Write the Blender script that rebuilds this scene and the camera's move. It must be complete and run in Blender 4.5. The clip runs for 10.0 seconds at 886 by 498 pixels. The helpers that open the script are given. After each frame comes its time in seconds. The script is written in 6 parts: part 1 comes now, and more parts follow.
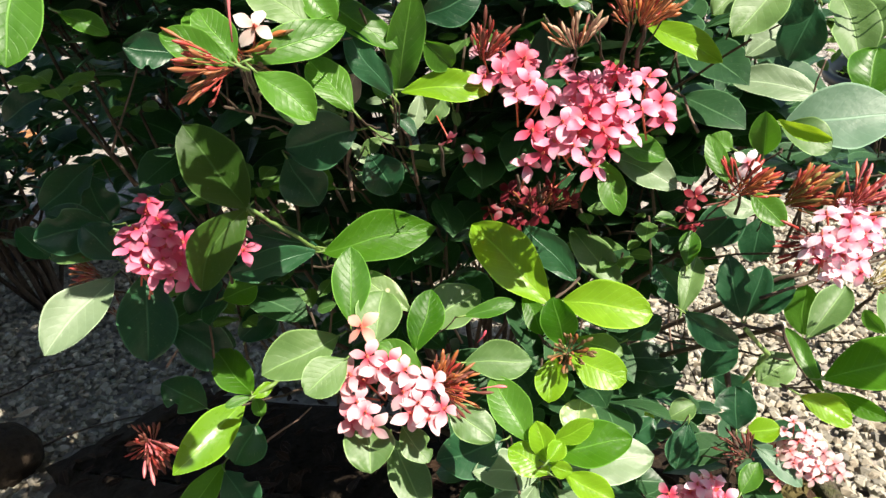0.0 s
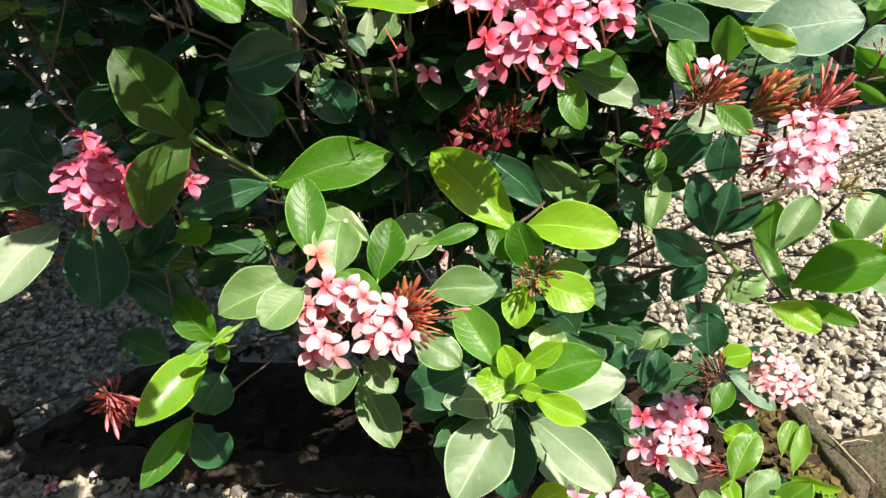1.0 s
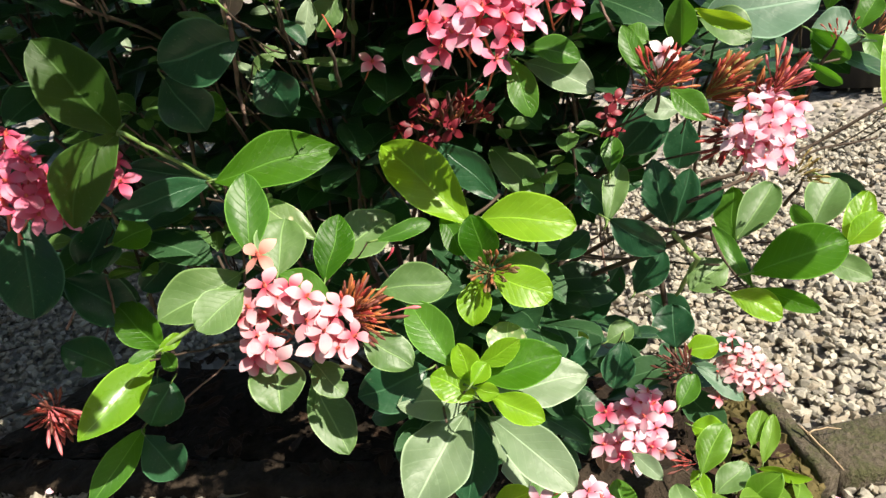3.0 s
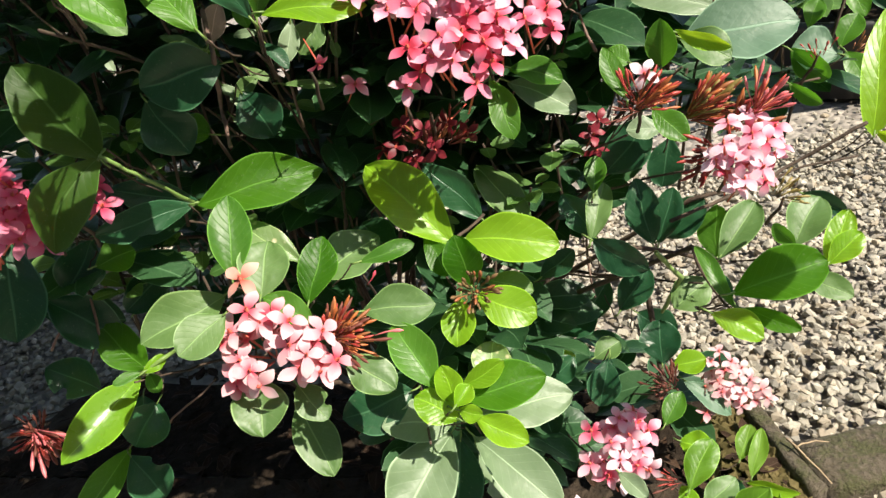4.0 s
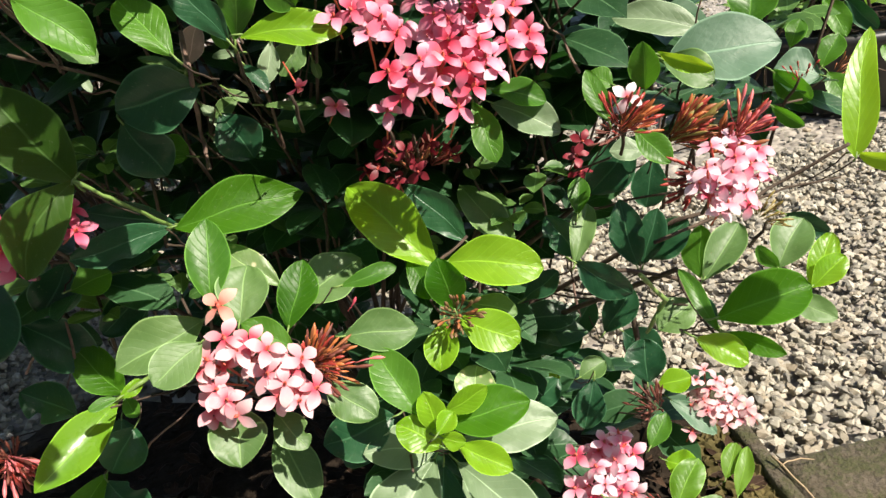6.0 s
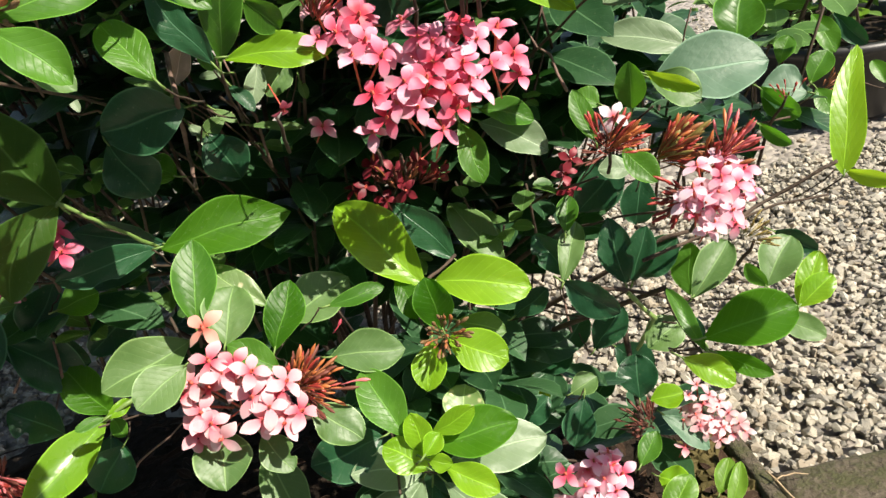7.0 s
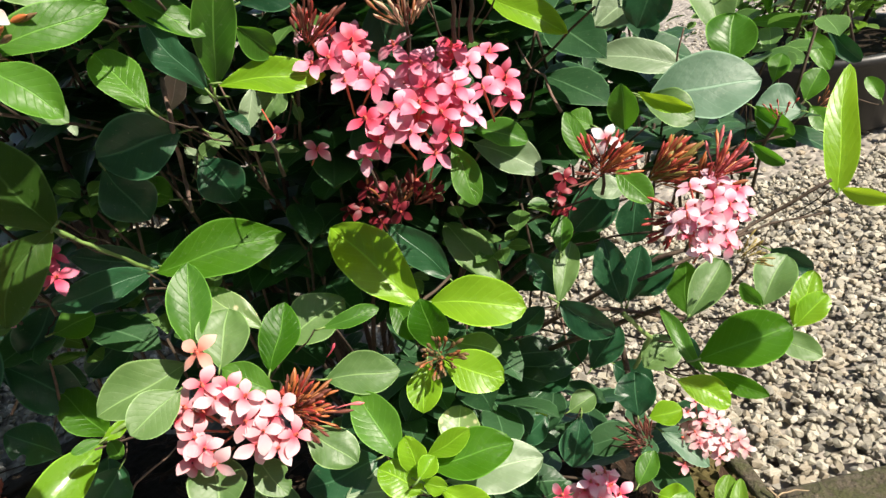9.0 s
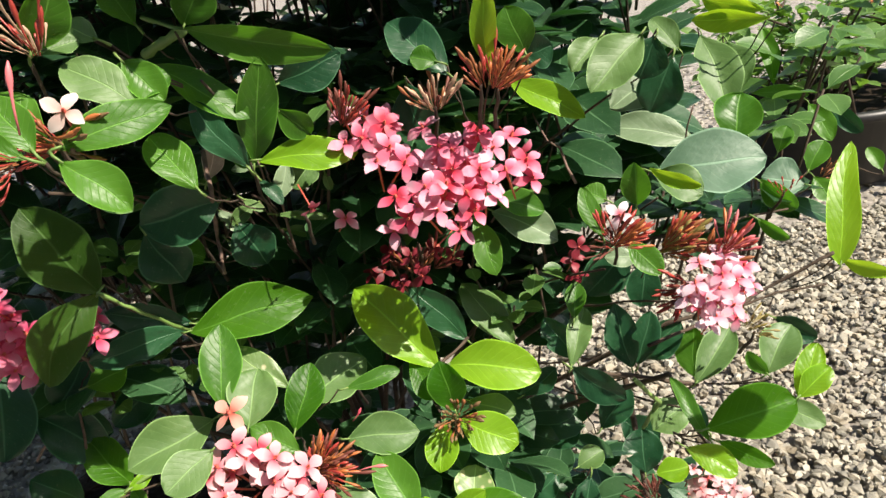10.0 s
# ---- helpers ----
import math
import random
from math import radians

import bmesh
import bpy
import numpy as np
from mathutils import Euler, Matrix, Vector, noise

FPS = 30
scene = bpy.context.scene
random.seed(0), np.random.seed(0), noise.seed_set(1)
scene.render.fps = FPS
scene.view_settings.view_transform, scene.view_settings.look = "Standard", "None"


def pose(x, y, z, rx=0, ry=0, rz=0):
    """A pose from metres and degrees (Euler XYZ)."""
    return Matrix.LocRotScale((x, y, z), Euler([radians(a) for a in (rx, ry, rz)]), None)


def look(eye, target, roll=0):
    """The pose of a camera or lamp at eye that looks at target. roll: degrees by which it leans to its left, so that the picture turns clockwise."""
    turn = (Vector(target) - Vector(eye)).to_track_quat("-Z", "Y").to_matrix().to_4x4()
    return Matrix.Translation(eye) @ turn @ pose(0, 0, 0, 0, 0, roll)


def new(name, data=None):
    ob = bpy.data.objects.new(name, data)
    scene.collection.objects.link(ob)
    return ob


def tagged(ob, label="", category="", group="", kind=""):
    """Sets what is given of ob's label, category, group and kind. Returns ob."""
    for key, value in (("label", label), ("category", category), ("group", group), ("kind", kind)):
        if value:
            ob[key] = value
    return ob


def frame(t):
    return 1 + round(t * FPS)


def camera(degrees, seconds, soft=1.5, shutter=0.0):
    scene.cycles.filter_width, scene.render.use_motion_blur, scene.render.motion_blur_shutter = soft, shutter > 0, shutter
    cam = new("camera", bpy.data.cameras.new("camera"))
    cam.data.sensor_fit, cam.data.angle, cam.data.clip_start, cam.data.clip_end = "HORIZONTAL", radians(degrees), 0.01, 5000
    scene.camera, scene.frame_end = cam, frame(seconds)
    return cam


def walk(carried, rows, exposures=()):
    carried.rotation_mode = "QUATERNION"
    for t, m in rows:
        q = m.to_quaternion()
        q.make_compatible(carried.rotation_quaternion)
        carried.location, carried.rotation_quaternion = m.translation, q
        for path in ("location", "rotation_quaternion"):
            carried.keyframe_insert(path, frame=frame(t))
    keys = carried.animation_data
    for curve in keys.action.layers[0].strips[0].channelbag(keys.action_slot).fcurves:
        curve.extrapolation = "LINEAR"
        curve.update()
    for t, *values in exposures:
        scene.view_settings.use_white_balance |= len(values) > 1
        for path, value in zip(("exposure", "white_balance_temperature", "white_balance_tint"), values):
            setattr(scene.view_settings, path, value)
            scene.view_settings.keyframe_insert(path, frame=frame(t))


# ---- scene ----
EXPOSURE = 0.82
cam = camera(64.4, 10.0)
PATH = [
    (0, (0.037, -0.003, 0.765), (-0.006, 1.804, -0.092), -9.0),
    (0.5, (0.042, -0.008, 0.757), (-0.002, 1.787, -0.124), -11.0),
    (1, (0.044, 0.0, 0.729), (0.049, 1.759, -0.223), -10.9),
    (1.5, (0.047, 0.002, 0.711), (0.06, 1.744, -0.272), -11.3),
    (2, (0.054, 0.009, 0.704), (0.101, 1.747, -0.285), -11.5),
    (2.5, (0.057, 0.013, 0.708), (0.12, 1.755, -0.271), -11.4),
    (4, (0.07, 0.017, 0.72), (0.163, 1.778, -0.225), -11.4),
    (4.5, (0.071, 0.018, 0.721), (0.177, 1.776, -0.228), -11.2),
    (5, (0.069, 0.019, 0.722), (0.178, 1.779, -0.222), -11.1),
    (5.5, (0.071, 0.023, 0.723), (0.195, 1.786, -0.213), -10.9),
    (7, (0.085, 0.029, 0.73), (0.229, 1.806, -0.177), -10.9),
    (7.5, (0.088, 0.03, 0.732), (0.23, 1.81, -0.169), -11.0),
    (8, (0.091, 0.03, 0.732), (0.229, 1.812, -0.166), -11.1),
    (8.5, (0.092, 0.03, 0.734), (0.232, 1.818, -0.15), -11.3),
    (9, (0.092, 0.03, 0.736), (0.236, 1.822, -0.142), -11.2),
    (9.5, (0.088, 0.023, 0.745), (0.204, 1.83, -0.105), -11.9),
    (10, (0.083, 0.019, 0.77), (0.239, 1.849, -0.022), -9.9),
]
walk(cam, [(t, look(eye, target, roll)) for t, eye, target, roll in PATH], [(0.0, EXPOSURE + 0.27, 6850, 13), (1.5, EXPOSURE + 0.27, 6850, 13), (2.6, EXPOSURE + 0.06, 6850, 13), (6.0, EXPOSURE + 0.03, 6850, 13), (10.0, EXPOSURE, 6850, 13)])

# ---- world, sun and sky ----
SUN = Vector((0.62, -0.50, 1.0)).normalized()
world = bpy.data.worlds.new("garden_sky")
scene.world = world
world.use_nodes = True
wn = world.node_tree.nodes
sky = wn.new("ShaderNodeTexSky")
sky.sky_type, sky.sun_disc = "NISHITA", False
sky.sun_elevation, sky.sun_rotation = math.asin(SUN.z), math.atan2(SUN.x, SUN.y)
wn["Background"].inputs["Strength"].default_value = 0.087
world.node_tree.links.new(sky.outputs["Color"], wn["Background"].inputs["Color"])
sun_data = bpy.data.lights.new("sun", "SUN")
sun_data.energy, sun_data.angle, sun_data.color = 5.0, radians(0.55), (1.0, 0.95, 0.84)
sun = new("sun", sun_data)
sun.matrix_world = look(SUN * 6.0, (0, 0, 0))


# ---- materials ----
def mat(name):
    m = bpy.data.materials.new(name)
    m.use_nodes = True
    return m, m.node_tree.nodes, m.node_tree.links, m.node_tree.nodes["Principled BSDF"]


def noise_node(n, l, scale, detail=4.0, vector=None, rough=0.6):
    t = n.new("ShaderNodeTexNoise")
    t.inputs["Scale"].default_value, t.inputs["Detail"].default_value, t.inputs["Roughness"].default_value = scale, detail, rough
    if vector is None:
        co = n.new("ShaderNodeTexCoord")
        vector = co.outputs["Object"]
    l.new(vector, t.inputs["Vector"])
    return t


def ramp(n, l, fac, stops):
    r = n.new("ShaderNodeValToRGB")
    while len(r.color_ramp.elements) < len(stops):
        r.color_ramp.elements.new(0.5)
    for e, (p, c) in zip(r.color_ramp.elements, stops):
        e.position, e.color = p, (*c, 1)
    l.new(fac, r.inputs["Fac"])
    return r


def math_node(n, l, op, a, b=None):
    m = n.new("ShaderNodeMath")
    m.operation = op
    for i, v in enumerate((a, b)):
        if v is None:
            continue
        if isinstance(v, (int, float)):
            m.inputs[i].default_value = v
        else:
            l.new(v, m.inputs[i])
    return m.outputs[0]


def mix_rgb(n, l, fac, a, b, kind="MIX"):
    m = n.new("ShaderNodeMix")
    m.data_type, m.blend_type = "RGBA", kind
    for socket, v in ((m.inputs[0], fac), (m.inputs[6], a), (m.inputs[7], b)):
        if isinstance(v, (int, float)):
            socket.default_value = v
        elif isinstance(v, tuple):
            socket.default_value = (*v, 1)
        else:
            l.new(v, socket)
    return m.outputs[2]


def bump(n, l, height, strength, distance, bsdf):
    b = n.new("ShaderNodeBump")
    b.inputs["Strength"].default_value, b.inputs["Distance"].default_value = strength, distance
    l.new(height, b.inputs["Height"])
    l.new(b.outputs["Normal"], bsdf.inputs["Normal"])
    return b


def leaf_material(name, dark, light, glow, through_light, gloss=0.36, spots=0.0, burn=0.0, island=False, sheen=0.5, ribs=0.17):
    """A leathery leaf: pale midrib and side veins, mottling, a waxy gloss and light that shines through."""
    m, n, l, p = mat(name)
    uv = n.new("ShaderNodeUVMap")
    uv.uv_map = "leaf"
    sep = n.new("ShaderNodeSeparateXYZ")
    l.new(uv.outputs["UV"], sep.inputs["Vector"])
    across = math_node(n, l, "ABSOLUTE", math_node(n, l, "SUBTRACT", sep.outputs["X"], 0.5))
    rib = n.new("ShaderNodeMapRange")
    rib.interpolation_type = "SMOOTHSTEP"
    l.new(across, rib.inputs["Value"])
    rib.inputs["From Min"].default_value, rib.inputs["From Max"].default_value = 0.008, 0.028
    rib.inputs["To Min"].default_value, rib.inputs["To Max"].default_value = 1.25, 0.0
    slant = math_node(n, l, "SUBTRACT", math_node(n, l, "MULTIPLY", sep.outputs["Y"], 9.0), math_node(n, l, "MULTIPLY", across, 5.0))
    saw = math_node(n, l, "ABSOLUTE", math_node(n, l, "SUBTRACT", math_node(n, l, "FRACT", slant), 0.5))
    vein = n.new("ShaderNodeMapRange")
    vein.interpolation_type = "SMOOTHSTEP"
    l.new(saw, vein.inputs["Value"])
    vein.inputs["From Min"].default_value, vein.inputs["From Max"].default_value = 0.0, 0.09
    vein.inputs["To Min"].default_value, vein.inputs["To Max"].default_value = ribs, 0.0
    veins = math_node(n, l, "MAXIMUM", rib.outputs[0], vein.outputs[0])
    rim = n.new("ShaderNodeMapRange")
    rim.interpolation_type = "SMOOTHSTEP"
    l.new(across, rim.inputs["Value"])
    rim.inputs["From Min"].default_value, rim.inputs["From Max"].default_value = 0.462, 0.490
    rim.inputs["To Min"].default_value, rim.inputs["To Max"].default_value = 0.0, 0.85
    broad = noise_node(n, l, 38.0, 3.0)
    fine = noise_node(n, l, 420.0, 3.0)
    if island:
        rnd = n.new("ShaderNodeNewGeometry").outputs["Random Per Island"]
    else:
        rnd = n.new("ShaderNodeObjectInfo").outputs["Random"]
    fac = math_node(n, l, "ADD", math_node(n, l, "MULTIPLY", broad.outputs["Fac"], 0.7), math_node(n, l, "MULTIPLY", rnd, 0.45))
    fac = math_node(n, l, "SUBTRACT", fac, 0.1)
    col = ramp(n, l, fac, ((0.15, dark), (0.85, light))).outputs["Color"]
    col = mix_rgb(n, l, math_node(n, l, "MAXIMUM", math_node(n, l, "MULTIPLY", veins, 0.5), rim.outputs[0]), col, tuple(min(1, c * 1.9 + 0.03) for c in light))
    if spots:
        v = n.new("ShaderNodeTexVoronoi")
        v.inputs["Scale"].default_value = 150.0
        co = n.new("ShaderNodeTexCoord")
        l.new(co.outputs["Object"], v.inputs["Vector"])
        ring = ramp(n, l, v.outputs["Distance"], ((0.16, (1, 1, 1)), (0.34, (0, 0, 0)))).outputs["Color"]
        col = mix_rgb(n, l, math_node(n, l, "MULTIPLY", ring, spots), col, (0.55, 0.5, 0.3))
    if burn:
        edge = math_node(n, l, "ADD", sep.outputs["Y"], math_node(n, l, "MULTIPLY", broad.outputs["Fac"], 0.35))
        mask = ramp(n, l, edge, ((1.02 - burn, (0, 0, 0)), (1.07 - burn, (1, 1, 1)))).outputs["Color"]
        col = mix_rgb(n, l, mask, col, (0.60, 0.34, 0.25))
    specks = ramp(n, l, noise_node(n, l, 480.0, 2.0).outputs["Fac"], ((0.66, (0, 0, 0)), (0.72, (1, 1, 1)))).outputs["Color"]
    col = mix_rgb(n, l, math_node(n, l, "MULTIPLY", specks, 0.2), col, (0.30, 0.34, 0.2))
    worn = ramp(n, l, noise_node(n, l, 85.0, 4.0, rough=0.7).outputs["Fac"], ((0.60, (0, 0, 0)), (0.72, (1, 1, 1)))).outputs["Color"]
    col = mix_rgb(n, l, math_node(n, l, "MULTIPLY", worn, 0.28), col, tuple(min(1, 1.5 * c + 0.012) for c in light))
    l.new(col, p.inputs["Base Color"])
    rough = n.new("ShaderNodeMapRange")
    l.new(broad.outputs["Fac"], rough.inputs["Value"])
    rough.inputs["To Min"].default_value, rough.inputs["To Max"].default_value = gloss - 0.08, gloss + 0.12
    l.new(rough.outputs[0], p.inputs["Roughness"])
    p.inputs["IOR"].default_value, p.inputs["Specular IOR Level"].default_value = 1.48, sheen
    height = math_node(n, l, "ADD", math_node(n, l, "MULTIPLY", veins, -0.3), math_node(n, l, "MULTIPLY", fine.outputs["Fac"], 0.12))
    height = math_node(n, l, "ADD", height, math_node(n, l, "MULTIPLY", broad.outputs["Fac"], 1.5))
    pucker = noise_node(n, l, 130.0, 2.0)
    height = math_node(n, l, "ADD", height, math_node(n, l, "MULTIPLY", pucker.outputs["Fac"], 0.3))
    height = math_node(n, l, "ADD", height, math_node(n, l, "MULTIPLY", math_node(n, l, "POWER", saw, 0.5), 0.45 * ribs))
    bump(n, l, height, 0.5, 0.0014, p)
    tr = n.new("ShaderNodeBsdfTranslucent")
    l.new(mix_rgb(n, l, 0.75, col, glow), tr.inputs["Color"])
    mx = n.new("ShaderNodeMixShader")
    mx.inputs[0].default_value = through_light
    l.new(p.outputs[0], mx.inputs[1])
    l.new(tr.outputs[0], mx.inputs[2])
    l.new(mx.outputs[0], n["Material Output"].inputs["Surface"])
    return m


LEAF = {
    "old": leaf_material("leaf_old", (0.008, 0.046, 0.020), (0.021, 0.088, 0.034), (0.05, 0.28, 0.05), 0.10, 0.36, sheen=0.42),
    "green": leaf_material("leaf_green", (0.034, 0.120, 0.012), (0.085, 0.220, 0.022), (0.18, 0.55, 0.02), 0.32, 0.36, sheen=0.34, ribs=0.26),
    "lime": leaf_material("leaf_lime", (0.085, 0.205, 0.016), (0.150, 0.300, 0.030), (0.34, 0.66, 0.03), 0.36, 0.38, sheen=0.4, ribs=0.3),
    "deep": leaf_material("leaf_deep", (0.022, 0.092, 0.004), (0.056, 0.165, 0.008), (0.16, 0.58, 0.01), 0.34, 0.36, sheen=0.20, ribs=0.36),
    "pale": leaf_material("leaf_pale", (0.060, 0.132, 0.034), (0.115, 0.205, 0.060), (0.18, 0.45, 0.06), 0.14, 0.47, sheen=0.48),
    "bleached": leaf_material("leaf_bleached", (0.118, 0.185, 0.092), (0.190, 0.265, 0.155), (0.22, 0.45, 0.10), 0.10, 0.46, sheen=0.5),
    "waxy": leaf_material("leaf_waxy", (0.070, 0.145, 0.085), (0.115, 0.205, 0.130), (0.12, 0.32, 0.08), 0.10, 0.47, sheen=0.45),
    "olive": leaf_material("leaf_olive", (0.018, 0.060, 0.006), (0.038, 0.098, 0.010), (0.17, 0.34, 0.02), 0.34, 0.46, sheen=0.35),
    "young": leaf_material("leaf_young", (0.130, 0.310, 0.012), (0.220, 0.430, 0.020), (0.55, 0.80, 0.03), 0.42, 0.32, sheen=0.40, ribs=0.36),
    "withered": leaf_material("leaf_withered", (0.30, 0.19, 0.14), (0.52, 0.37, 0.29), (0.45, 0.28, 0.18), 0.12, 0.6),
    "glossy": leaf_material("leaf_glossy", (0.095, 0.250, 0.010), (0.160, 0.340, 0.016), (0.45, 0.75, 0.03), 0.34, 0.25, sheen=0.85, ribs=0.05),
    "spotted": leaf_material("leaf_spotted", (0.110, 0.190, 0.060), (0.180, 0.270, 0.090), (0.25, 0.45, 0.08), 0.18, 0.42, spots=0.9, sheen=0.7),
    "burnt": leaf_material("leaf_burnt", (0.065, 0.140, 0.036), (0.125, 0.215, 0.065), (0.25, 0.45, 0.08), 0.16, 0.45, burn=-0.025, sheen=0.55),
}
# Inner leaves: colour lowered so that it carries part of the shade.
FILL = leaf_material("leaf_inner_shade", (0.009, 0.040, 0.016), (0.040, 0.105, 0.040), (0.07, 0.30, 0.04), 0.14, 0.38, island=True, sheen=0.42)


EDGE = leaf_material("leaf_edge", (0.040, 0.115, 0.024), (0.120, 0.225, 0.060), (0.20, 0.48, 0.05), 0.25, 0.40, island=True)
SPROUT = leaf_material("leaf_sprout", (0.060, 0.150, 0.016), (0.150, 0.290, 0.030), (0.30, 0.60, 0.03), 0.35, 0.38, island=True)


def petal_material(name, tones, blotch=0.3, spread=0.75):
    """Petals: deep in the throat, paler towards the tip, each flower a little different."""
    m, n, l, p = mat(name)
    uv = n.new("ShaderNodeUVMap")
    uv.uv_map = "leaf"
    sep = n.new("ShaderNodeSeparateXYZ")
    l.new(uv.outputs["UV"], sep.inputs["Vector"])
    info = n.new("ShaderNodeObjectInfo")
    along = math_node(n, l, "ADD", sep.outputs["Y"], math_node(n, l, "MULTIPLY", math_node(n, l, "SUBTRACT", info.outputs["Random"], 0.5), spread))
    col = ramp(n, l, along, list(zip((0.0, 0.25, 0.65, 1.0), tones))).outputs["Color"]
    tone = noise_node(n, l, 260.0, 3.0)
    col = mix_rgb(n, l, math_node(n, l, "MULTIPLY", tone.outputs["Fac"], blotch), col, (0.80, 0.14, 0.25))
    l.new(col, p.inputs["Base Color"])
    p.inputs["Roughness"].default_value = 0.5
    bump(n, l, tone.outputs["Fac"], 0.2, 0.0006, p)
    tr = n.new("ShaderNodeBsdfTranslucent")
    l.new(col, tr.inputs["Color"])
    mx = n.new("ShaderNodeMixShader")
    mx.inputs[0].default_value = 0.3
    l.new(p.outputs[0], mx.inputs[1])
    l.new(tr.outputs[0], mx.inputs[2])
    l.new(mx.outputs[0], n["Material Output"].inputs["Surface"])
    return m


def plain_material(name, a, b, scale, rough, depth=0.001, strength=0.5, sheen=0.5):
    m, n, l, p = mat(name)
    t = noise_node(n, l, scale, 6.0)
    big = noise_node(n, l, scale * 0.17, 3.0)
    f = math_node(n, l, "ADD", math_node(n, l, "MULTIPLY", t.outputs["Fac"], 0.6), math_node(n, l, "MULTIPLY", big.outputs["Fac"], 0.4))
    l.new(ramp(n, l, f, ((0.3, a), (0.7, b))).outputs["Color"], p.inputs["Base Color"])
    p.inputs["Roughness"].default_value, p.inputs["Specular IOR Level"].default_value = rough, sheen
    bump(n, l, t.outputs["Fac"], strength, depth, p)
    return m


PETALS = {
    "coral": petal_material("petal_coral", ((0.62, 0.03, 0.06), (0.76, 0.12, 0.21), (0.84, 0.30, 0.43), (0.92, 0.60, 0.70))),
    "orange": petal_material("petal_orange", ((0.55, 0.10, 0.02), (0.78, 0.25, 0.05), (0.85, 0.40, 0.12), (0.90, 0.55, 0.25))),
    "rose": petal_material("petal_rose", ((0.50, 0.025, 0.08), (0.63, 0.09, 0.19), (0.71, 0.19, 0.30), (0.77, 0.32, 0.43))),
    "blush": petal_material("petal_blush", ((0.60, 0.06, 0.10), (0.77, 0.29, 0.33), (0.84, 0.51, 0.54), (0.89, 0.70, 0.70)), 0.22, 0.6),
    "faded": petal_material("petal_faded", ((0.55, 0.14, 0.18), (0.72, 0.36, 0.40), (0.80, 0.55, 0.56), (0.84, 0.68, 0.67)), 0.12, 0.5),
    "maroon": petal_material("petal_maroon", ((0.11, 0.005, 0.008), (0.16, 0.009, 0.015), (0.22, 0.015, 0.025), (0.30, 0.03, 0.045)), 0.1),
    "white": petal_material("petal_white", ((0.72, 0.24, 0.32), (0.88, 0.70, 0.75), (0.93, 0.87, 0.89), (0.95, 0.92, 0.93)), 0.05, 0.3),
    "pearl": petal_material("petal_pearl", ((0.66, 0.07, 0.14), (0.80, 0.28, 0.39), (0.87, 0.56, 0.65), (0.91, 0.77, 0.82)), 0.18, 0.6),
    "peach": petal_material("petal_peach", ((0.62, 0.15, 0.10), (0.78, 0.36, 0.28), (0.84, 0.49, 0.40), (0.86, 0.58, 0.50)), 0.10, 0.3),
    "shell": petal_material("petal_shell", ((0.62, 0.30, 0.22), (0.72, 0.52, 0.46), (0.78, 0.66, 0.61), (0.82, 0.74, 0.70)), 0.06, 0.3),
    "pink": petal_material("petal_pink", ((0.66, 0.06, 0.12), (0.80, 0.23, 0.34), (0.87, 0.50, 0.61), (0.93, 0.76, 0.82))),
}
TUBE = plain_material("flower_tube", (0.50, 0.07, 0.05), (0.62, 0.14, 0.09), 300, 0.45)
BUD = {
    "red": plain_material("bud_red", (0.26, 0.020, 0.020), (0.46, 0.075, 0.050), 220, 0.42, 0.0005, 0.3),
    "crimson": plain_material("bud_crimson", (0.48, 0.035, 0.070), (0.62, 0.09, 0.13), 220, 0.42, 0.0005, 0.3),
    "tan": plain_material("bud_tan", (0.11, 0.062, 0.026), (0.24, 0.15, 0.065), 220, 0.55, 0.0005, 0.3),
    "brown": plain_material("bud_brown", (0.20, 0.060, 0.022), (0.36, 0.14, 0.05), 220, 0.5, 0.0005, 0.3),
    "pink": plain_material("bud_pink", (0.70, 0.14, 0.16), (0.78, 0.24, 0.24), 220, 0.42, 0.0005, 0.3),
    "pale": plain_material("bud_pale", (0.48, 0.30, 0.20), (0.62, 0.42, 0.28), 220, 0.5, 0.0005, 0.3),
    "orange": plain_material("bud_orange", (0.34, 0.085, 0.025), (0.58, 0.20, 0.06), 220, 0.45, 0.0005, 0.3),
    "olive": plain_material("bud_olive", (0.17, 0.15, 0.035), (0.32, 0.24, 0.07), 220, 0.5, 0.0005, 0.3),
    "dry": plain_material("bud_dry", (0.10, 0.025, 0.018), (0.19, 0.055, 0.034), 220, 0.6, 0.0005, 0.3),
}
GREEN_STEM = plain_material("stem_green", (0.12, 0.22, 0.05), (0.20, 0.30, 0.08), 90, 0.5)
BARK = plain_material("bark", (0.030, 0.020, 0.014), (0.11, 0.075, 0.05), 120, 0.85, 0.002, 0.8)
PINK_BARK = plain_material("young_bark", (0.10, 0.060, 0.045), (0.28, 0.18, 0.14), 160, 0.8, 0.0015, 0.7)
STRAW = plain_material("dry_straw", (0.36, 0.25, 0.14), (0.55, 0.42, 0.27), 90, 0.7)
# Near black: the deep shade under the shrub is put into the soil colour.
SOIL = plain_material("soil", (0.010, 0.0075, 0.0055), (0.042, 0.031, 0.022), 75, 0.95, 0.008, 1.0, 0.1)


